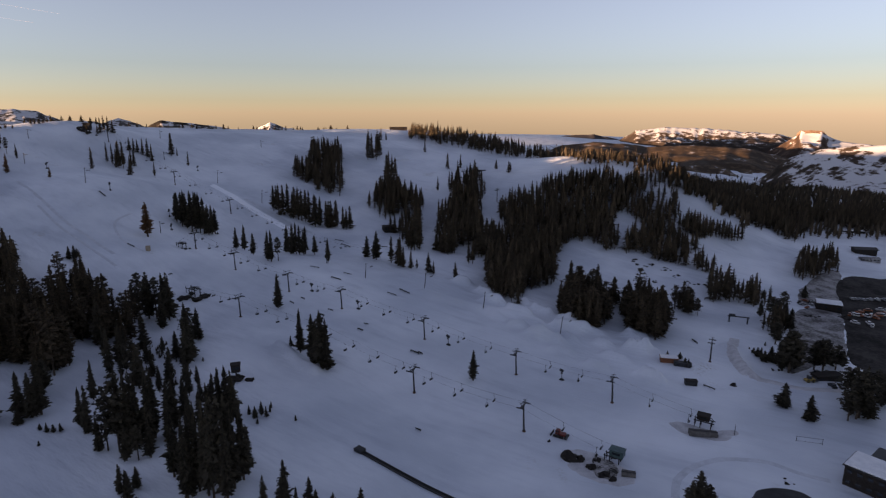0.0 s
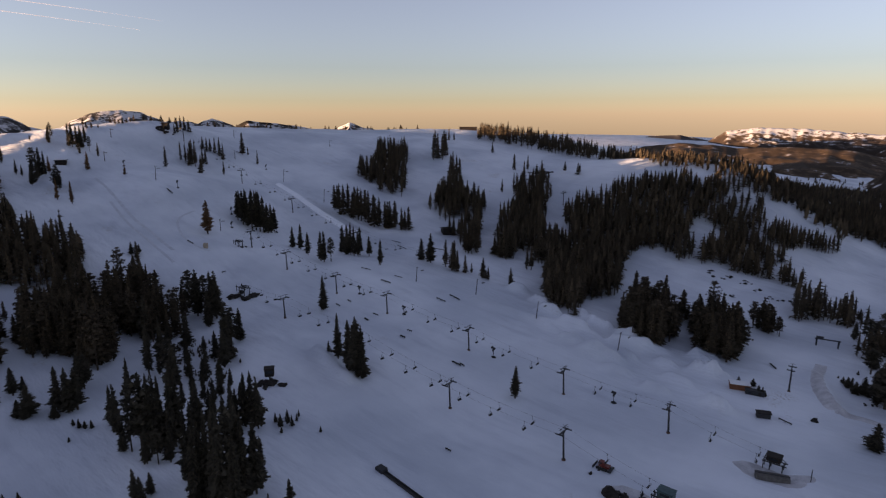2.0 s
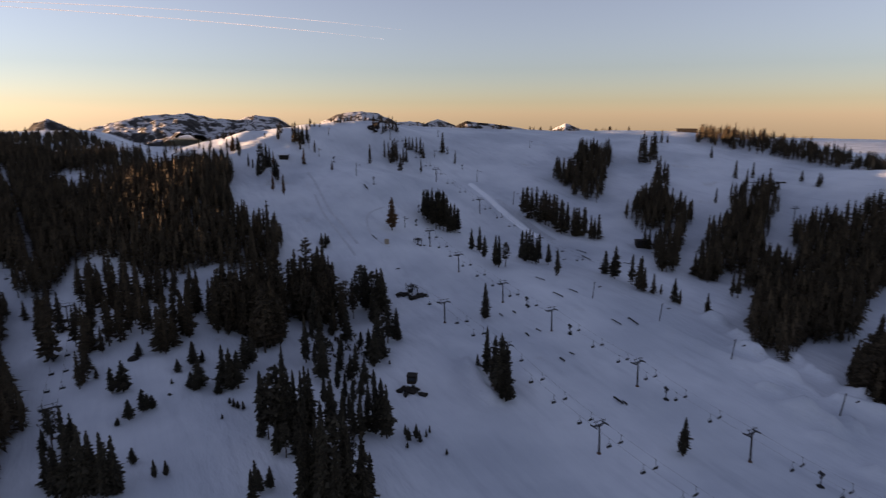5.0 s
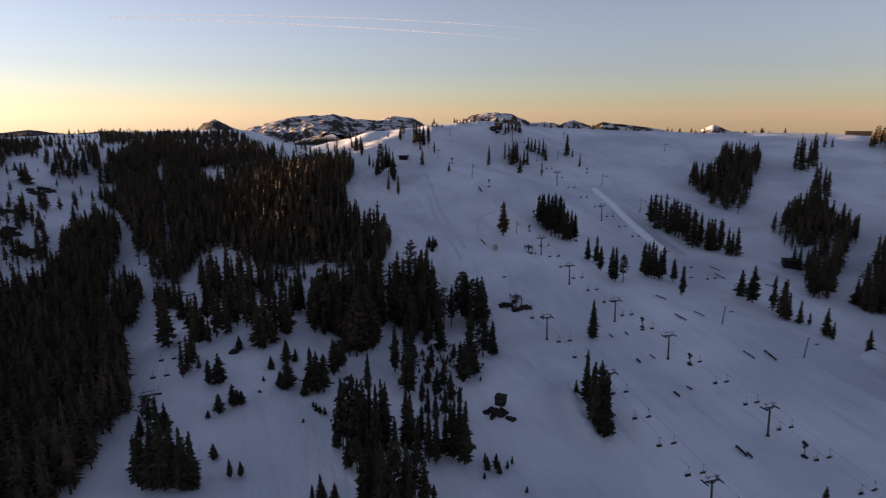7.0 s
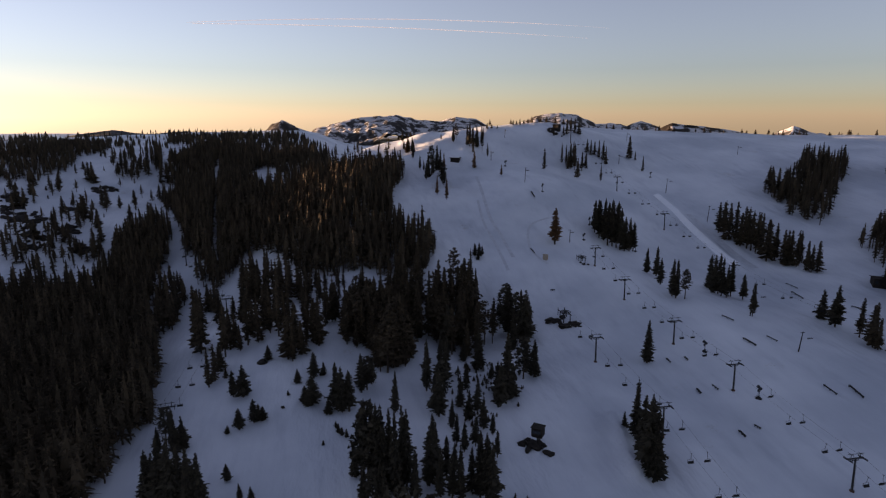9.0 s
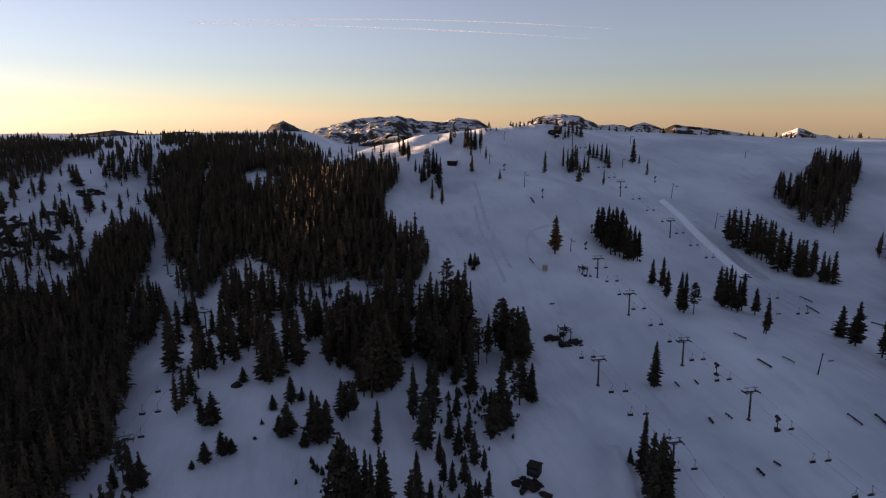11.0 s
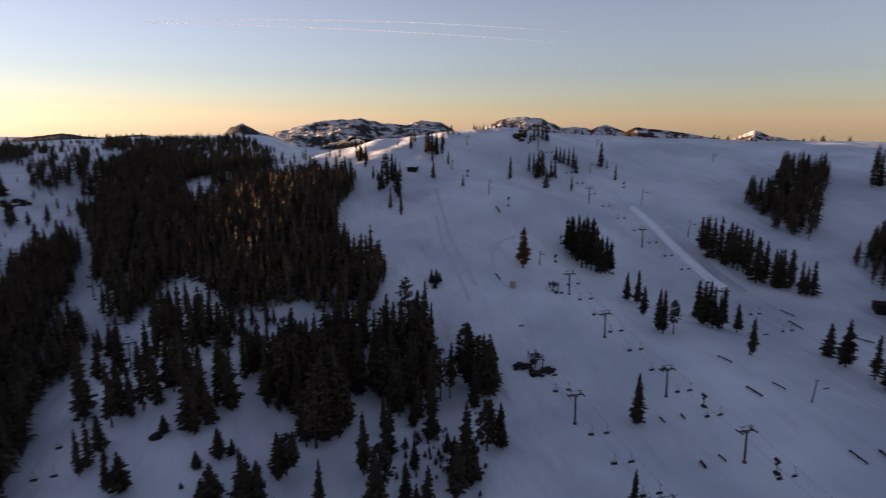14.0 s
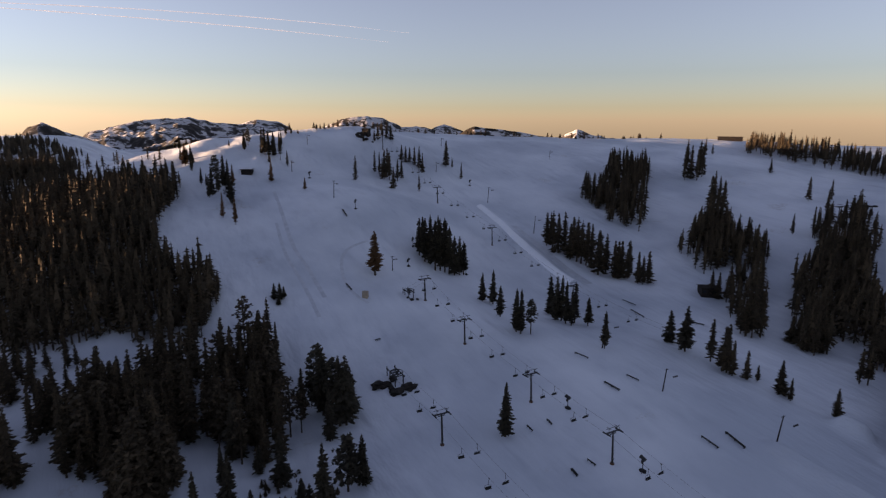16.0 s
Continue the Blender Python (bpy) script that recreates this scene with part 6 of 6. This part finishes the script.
gate_frame(133.5, 194.1, -15, 8.5, 2.0, "low dark rail frame on the snow")
gate_frame(108.6, 199.0, 60, 2.0, 3.5, "slim post frame beside the lift station")
st = thing("lift_gantry", 184.3, 349.5, -20, 0, "dark steel lift gantry with two legs", "lift station")
for s in (-1, 1):
    bm = bmesh.new()
    box(bm, s * 5.2, 0, 1.8, 0.8, 1.1, 4.4, bevel=0.1)
    part("leg", bm, DARKSTEEL, st)
bm = bmesh.new()
box(bm, 0, 0, 4.1, 12.4, 0.8, 0.6, bevel=0.1)
part("beam", bm, DARKSTEEL, st)
bm = bmesh.new()
box(bm, -3.8, 0, 4.95, 3.6, 1.8, 1.2, bevel=0.2)
part("motor_house", bm, DARKSTEEL, st)


# ---- machines
def snowcat(x, y, heading, label):
    t = thing("snow_groomer", x, y, heading, 0, label, "snow groomer")
    for s in (-1, 1):
        bm = bmesh.new()
        box(bm, 0, s * 1.6, 0.55, 4.6, 1.1, 1.0, bevel=0.3)
        part("track", bm, RUBBER, t)
    bm = bmesh.new()
    box(bm, -0.6, 0, 1.35, 4.2, 2.4, 0.9, bevel=0.12)
    part("body", bm, RED, t)
    bm = bmesh.new()
    box(bm, 0.7, 0, 2.3, 1.8, 2.2, 1.5, bevel=0.2)
    c = part("cab", bm, RED, t)
    bm = bmesh.new()
    box(bm, 0.85, 0, 2.5, 1.6, 2.26, 0.8, bevel=0.1)
    part("window", bm, GLASS, c)
    bm = bmesh.new()
    box(bm, 3.3, 0, 0.7, 0.35, 4.6, 1.1, bevel=0.08)
    part("blade", bm, DARKSTEEL, t)
    bm = bmesh.new()
    box(bm, -3.2, 0, 0.5, 1.3, 4.4, 0.7, bevel=0.15)
    part("tiller", bm, DARKSTEEL, t)
    t.matrix_basis = t.matrix_basis @ Matrix.Scale(0.85, 4)
    return t


snowcat(43.0, 196.8, 150, "red snow groomer parked below the lift")


def car(x, y, heading, mat, kind, label, long=4.6):
    t = thing("parked_car", x, y, heading, 0.28, label, "car", "parked cars")
    h = 1.0 if kind == "car" else 1.5
    bm = bmesh.new()
    box(bm, 0, 0, 0.35 + h * 0.32, long, 1.85, h * 0.64, bevel=0.14)
    b = part("body", bm, mat, t)
    bm = bmesh.new()
    box(bm, -0.2, 0, 0.35 + h * 0.85, long * 0.56, 1.65, h * 0.5, bevel=0.2)
    part("cabin", bm, GLASS, t)
    bm = bmesh.new()
    box(bm, -0.2, 0, 0.35 + h * 1.12, long * 0.48, 1.5, 0.06, bevel=0.02)
    part("roof", bm, mat, t)
    for sx in (-1, 1):
        for sy in (-1, 1):
            bm = bmesh.new()
            rod(bm, (sx * long * 0.31, sy * 0.78, 0.33), (sx * long * 0.31, sy * 0.97, 0.33), 0.34, sides=12)
            w = part("wheel", bm, RUBBER, t)
            bm = bmesh.new()
            rod(bm, (sx * long * 0.31, sy * 0.96, 0.33), (sx * long * 0.31, sy * 0.985, 0.33), 0.2, sides=10)
            part("rim", bm, STEEL, w)
    return t


PAINTS = [mottled("car paint " + n, tuple(v * 0.8 for v in c), c, 1.0, 0.35, 0.2) for n, c in
          (("white", (0.6, 0.6, 0.6)), ("grey", (0.15, 0.16, 0.17)), ("black", (0.02, 0.02, 0.022)), ("orange", (0.3, 0.1, 0.045)), ("silver", (0.35, 0.36, 0.37)))]
lot_a, lot_b = (301.1, 415.7), (326.3, 413.5)
r = random.Random(77)
for k in range(11):
    f = k / 10
    x, y = lot_a[0] * (1 - f) + lot_b[0] * f, lot_a[1] * (1 - f) + lot_b[1] * f
    c = r.choice((0, 1, 4, 0, 2))
    car(x, y + r.uniform(-0.4, 0.4), face(lot_a, lot_b) + 90 + r.uniform(-3, 3), PAINTS[c], r.choice(("car", "van")), ("white", "grey", "black", "orange", "silver")[c] + " car parked in a row on dark asphalt")
heap, heap_far = (266.6, 364.6), (306.9, 390.4)
for k in range(20):
    f = r.random()
    x, y = heap[0] * (1 - f) + heap_far[0] * f + r.uniform(-8, 8), heap[1] * (1 - f) + heap_far[1] * f + r.uniform(-8, 8)
    car(x, y, r.uniform(0, 360), PAINTS[3 if k % 2 else 0], "van", "orange service vehicle parked on dark asphalt" if k % 2 else "white van parked among service vehicles", 5.6)


# ---- roads, the car park, the dark pond
def sheet(name, outline, mat, label, category, lift=0.22, ragged=1.0):
    """A thin surface draped over the snow inside the rounded outline."""
    pts, line = [Vector(p) for p in outline], []
    for i in range(len(pts)):
        p0, p1, p2, p3 = (pts[(i + k) % len(pts)] for k in (-1, 0, 1, 2))
        for k in range(8):
            t = k / 8
            line.append(0.5 * (2 * p1 + (p2 - p0) * t + (2 * p0 - 5 * p1 + 4 * p2 - p3) * t * t + (3 * p1 - p0 - 3 * p2 + p3) * t ** 3))
    mid = sum(line, Vector((0, 0))) / len(line)
    n, rings = len(line), 10
    V, F = [], []
    for q in range(rings + 1):
        for p in line:
            f = 1 - q / rings * 0.97
            o = mid + (p - mid) * f
            if q < 7:
                o = o + (1 - q / 7) * (p - mid).normalized() * ragged * (noise.noise(Vector((p.x / 9, p.y / 9, 3))) + 0.5 * noise.noise(Vector((p.x / 3, p.y / 3, 5))))
            V.append((o.x, o.y, on(o.x, o.y) + (lift if q else -0.05)))
    for q in range(rings):
        for k in range(n):
            F.append((q * n + k, q * n + (k + 1) % n, (q + 1) * n + (k + 1) % n, (q + 1) * n + k))
    F.append(tuple(rings * n + k for k in range(n)))
    return tagged(new(name, raw_mesh(name, V, F, [mat], flat=False)), label, category, kind="structure")


def strip(name, path, wide, mat, label, category, lift=0.2):
    V, F, n = [], [], 8
    pts = [Vector(p) for p in path]
    line = []
    for i in range(len(pts) - 1):
        p0, p1, p2, p3 = pts[max(0, i - 1)], pts[i], pts[i + 1], pts[min(len(pts) - 1, i + 2)]
        for k in range(n):
            t = k / n
            line.append(0.5 * (2 * p1 + (p2 - p0) * t + (2 * p0 - 5 * p1 + 4 * p2 - p3) * t * t + (3 * p1 - p0 - 3 * p2 + p3) * t ** 3))
    line.append(pts[-1])
    for i, p in enumerate(line):
        d = (line[min(i + 1, len(line) - 1)] - line[max(i - 1, 0)]).normalized()
        s = Vector((-d.y, d.x))
        for u in (-1, -0.6, -0.2, 0.2, 0.6, 1):
            q = p + s * wide / 2 * u
            V.append((q.x, q.y, on(q.x, q.y) + (lift if abs(u) < 1 else -0.1)))
    for i in range(len(line) - 1):
        for k in range(5):
            a = i * 6 + k
            F.append((a, a + 1, a + 7, a + 6))
    return tagged(new(name, raw_mesh(name, V, F, [mat], flat=False)), label, category, kind="structure")


sheet("car_park", [(306.6, 443.8), (335.9, 472.0), (362.0, 470.1), (396.4, 466.1), (286.6, 305.1), (212.5, 250.3), (215.4, 278.2), (221.3, 301.6), (246.5, 340.5), (268.8, 378.5)], ASPHALT, "dark wet asphalt car park among snow", "car park", 0.3, 1.0)
sheet("service_yard", [(230.9, 373.4), (255.4, 393.8), (272.1, 384.1), (247.7, 343.4), (222.4, 304.8), (207.4, 294.7), (188.5, 279.5), (169.6, 267.0), (176.3, 285.8), (201.0, 325.2)], SLUSH, "trodden grey snow and slush of the service yard", "yard", 0.4, 2.5)
sheet("upper_yard", [(264.3, 421.6), (286.4, 446.2), (328.7, 484.6), (330.2, 472.0), (307.8, 444.3), (277.4, 393.3), (263.5, 400.5), (253.8, 399.2)], SLUSH, "dirty driven snow above the garage", "yard", 0.4, 2.5)
strip("road", [(167.3, 318.8), (152.9, 292.5), (147.2, 274.6), (144.9, 258.3), (153.3, 255.1), (163.1, 247.1), (181.1, 247.1)], 6.0, PACKED, "grey ploughed track curving over the snow", "road")
sheet("station_apron", [(87.8, 207.5), (94.7, 208.8), (101.8, 201.6), (110.0, 201.9), (108.2, 197.3), (100.0, 194.0), (92.2, 197.5)], PACKED, "scraped grey snow under the lift station", "bare ground", 0.12, 3.0)
def foundation(a, b, deep, high, label):
    t = thing("station_foundation", (a[0] + b[0]) / 2, (a[1] + b[1]) / 2, face(a, b), 0, label, "foundation")
    long = math.hypot(b[0] - a[0], b[1] - a[1])
    bm = bmesh.new()
    box(bm, 0, 0, high / 2 - 0.5, long, deep, high + 1.0, bevel=0.12)
    part("wall", bm, CONCRETE, t)
    bm = bmesh.new()
    box(bm, 0, 0, high + 0.1, long + 0.2, 0.4, 0.22, bevel=0.05)
    part("edge_beam", bm, DARKSTEEL, t)


foundation((92.0, 200.1), (101.8, 198.1), 3.0, 2.0, "low stained concrete base of the lift station")
foundation((58.4, 171.6), (62.6, 170.4), 3.0, 1.0, "low concrete slab beside the teal station")
sheet("scraped_snow", [(39.9, 185.9), (49.2, 187.2), (58.6, 178.6), (62.9, 171.9), (59.9, 165.8), (52.4, 166.7), (45.8, 173.0)], PACKED, "scraped grey snow round the teal lift station", "bare ground", 0.1, 3.0)
sheet("bare_ground", [(51.0, 181.7), (56.3, 180.5), (58.7, 173.9), (54.6, 168.7), (50.5, 172.4)], EARTH, "bare trampled earth under the teal lift station", "bare ground", 0.2, 3.0)
strip("groomer_track", [(71.1, 159.0), (76.2, 169.7), (85.3, 177.5), (95.8, 180.7), (108.9, 179.7), (117.6, 173.4), (125.6, 169.8)], 3.2, SOFTRUT, "curved rut pressed into the snow", "track", 0.1)
# fresh snow ridge, its lit brightness painted on as a pale strip
strip("lit_snow_ridge", [(-208.0, 530.5), (-181.0, 510.9), (-158.0, 494.2), (-135.0, 477.5), (-116.0, 463.6)], 5.4, LITSNOW, "ridge of freshly made snow beside the lift, coloured bright as lit", "snow", 0.12)
strip("scraped_snow", [(-176.0, 521.5), (-153.0, 504.5), (-132.0, 489.0), (-108.0, 472.5)], 6.0, SOFTRUT, "scraped dull snow behind the fresh ridge", "snow", 0.15)
sheet("pond", [(97.1, 162.4), (102.5, 164.5), (109.5, 164.2), (113.4, 161.7), (113.7, 156.6), (102.4, 151.9), (92.3, 154.8)], POND, "small black pond in the snow", "pond", 0.15, 0.4)
strip("rock_band", [(532.1, 3176.3), (534.5, 2862.8), (135.8, 664.8)], 4.0, ROCK, "dark bare rock band along the knoll crest", "rock band", 0.6)

# ---- boulders
rock_pile(-194.3, 183.8, 2.2, 3, 31, "grey boulder breaking through the snow", 1.6, 0.6)
rock_pile(-160.8, 174.4, 1.0, 2, 32, "small dark rocks in the snow", 0.5, 0.6)
rock_pile(40.8, 651.5, 6, 5, 33, "dark rocks on the far knoll", 1.6, 0.5)
rock_pile(-329.1, 559.3, 10, 9, 34, "dark rocks below the ridge hut", 1.7, 0.6)
for k, (x, y, sp, n) in enumerate(((-574.7, 152.2, 13, 11), (-523.3, 156.8, 11, 12), (-527.9, 146.7, 9, 6), (-497.8, 150.5, 10, 6), (-589.4, 220.1, 8, 5), (-537.8, 186.3, 6, 5), (-443.4, 170.8, 8, 6), (-545.6, 147.7, 12, 8), (-480.4, 172.1, 10, 7), (-594.3, 230.7, 9, 6), (-472.0, 149.3, 10, 6), (-443.1, 174.2, 9, 5))):
    rock_pile(x, y, sp * 1.25, n * 2, 40 + k, "dark granite outcrop on the snowy slope", 2.3, 0.42)


# ---- machines and heaps round the yard
def loader(x, y, heading):
    t = thing("yard_loader", x, y, heading, 0, "yellow wheel loader parked beside the track", "loader")
    YELLOW = mottled("worn yellow paint", (0.22, 0.15, 0.04), (0.36, 0.26, 0.08), 1.5, 0.6)
    bm = bmesh.new()
    box(bm, 0, 0, 1.2, 4.6, 2.0, 1.1, bevel=0.15)
    part("body", bm, YELLOW, t)
    bm = bmesh.new()
    box(bm, -0.3, 0, 2.5, 1.7, 1.7, 1.6, bevel=0.15)
    part("cab", bm, GLASS, t)
    bm = bmesh.new()
    box(bm, 3.4, 0, 0.8, 1.1, 2.7, 1.0, bevel=0.2)
    part("bucket", bm, DARKSTEEL, t)
    for s in (-1, 1):
        bm = bmesh.new()
        rod(bm, (1.6, s * 0.8, 1.5), (3.2, s * 0.8, 0.8), 0.14, sides=6)
        part("lift_arm", bm, YELLOW, t)
        for sx in (-1.4, 1.4):
            bm = bmesh.new()
            rod(bm, (sx, s * 0.8, 0.7), (sx, s * 1.3, 0.7), 0.72, sides=14)
            w = part("wheel", bm, RUBBER, t)
            bm = bmesh.new()
            rod(bm, (sx, s * 1.28, 0.7), (sx, s * 1.34, 0.7), 0.35, sides=10)
            part("rim", bm, YELLOW, w)


loader(172.0, 256.5, 10)
for k, (x, y) in enumerate(((183.3, 269.0), (188.0, 268.8), (191.1, 266.7), (178.8, 250.2))):
    car(x, y, 20 + 25 * k, PAINTS[2], "van" if k % 2 else "car", "black car parked under the pines by the yard")
rock_pile(261.2, 402.2, 9, 12, 61, "dark heap of earth and timber by the garage", 1.1, 0.7)
rock_pile(269.7, 373.7, 10, 12, 62, "dark earth heap at the car park's edge", 1.1, 0.6)
rock_pile(247.2, 374.0, 5, 6, 63, "small dark heap on the dirty snow", 0.9, 0.6)
rock_pile(164.8, 272.1, 4, 5, 64, "low dark rocks beside the track", 0.6, 0.6)
rock_pile(111.5, 168.3, 3, 4, 65, "small rocks in the snow near the pond", 0.45, 0.5)
rock_pile(130.3, 245.5, 0.6, 2, 66, "small dark mound on the open snow", 1.0, 0.8)
for k, (x, y, sp, n) in enumerate(((154.4, 459.5, 5, 4), (165.0, 456.8, 5, 5), (175.0, 449.1, 5, 5), (179.9, 436.2, 5, 4), (158.1, 423.1, 5, 4), (181.1, 422.6, 5, 4), (156.8, 452.6, 5, 3), (190.6, 420.1, 5, 3))):
    rock_pile(x, y, sp, n, 70 + k, "broken dark rock along a snow bank", 1.0, 0.35)
for k, (x, y) in enumerate([(254.6, 399.3), (253.7, 392.4), (260.8, 398.8), (260.5, 406.5), (266.5, 405.5)]):
    car(x, y, 40 * k, PAINTS[3 if k % 2 else 4], "car", "rusty red car parked on dirty snow by the garage" if k % 2 else "silver car parked on dirty snow by the garage")
building("yard_shed", 183.4, 261.7, 8, (13, 5, 2.6), "long low dark shed beside the yard", DARKWOOD, DARKWOOD, 1, 0.08, 3, 0.4, 0)
building("long_roof", 437.8, 626.0, -8, (30, 5, 1.2), "long low snow-covered roof at the forest edge", DARKWOOD, DARKWOOD, 1, 0.0, 0, 0.3, 0.5)
building("equipment_trailer", 115.8, 266.3, -18, (7.5, 2.6, 1.8), "dark equipment trailer in front of the shelter", DARKSTEEL, DARKSTEEL, 1, 0, 2, 0.1, 0)
grove("shrubs by the track", [
    (165.5, 290.7, 4.3), (166.5, 289.2, 6.2), (167.5, 287.7, 4.9), (168.1, 285.5, 4.6), (168.9, 283.2, 5.5), (169.6, 280.9, 6.0), (181.1, 311.6, 2.6),
    (167.7, 303.1, 1.6), (173.9, 285.3, 12.2), (117.2, 266.4, 4.6), (118.4, 265.3, 4.6), (113.2, 278.4, 3.0), (118.0, 274.7, 4.1), (119.6, 265.4, 2.9),
    (168.2, 272.3, 18.3), (173.0, 276.8, 19.1), (197.8, 291.2, 12.4), (197.9, 287.1, 11.9), (201.4, 285.6, 10.0),
], 63, 0.2, slender=1.3)
# ---- groomer passes and the cut bank on the main run
for path, wide in (([(-305.0, 423.4), (-260.9, 386.5), (-238.1, 368.7), (-216.6, 356.4), (-195.8, 342.1)], 2.6), ([(-265.8, 384.6), (-238.1, 362.0), (-212.3, 346.2), (-187.4, 328.1)], 2.2), ([(-214.7, 401.6), (-216.1, 384.9), (-209.8, 372.2), (-196.5, 358.6), (-185.1, 351.4), (-176.0, 348.9)], 2.0)):
    strip("groomer_track", path, wide, SOFTRUT, "faint groomer pass down the main run", "track", 0.08)
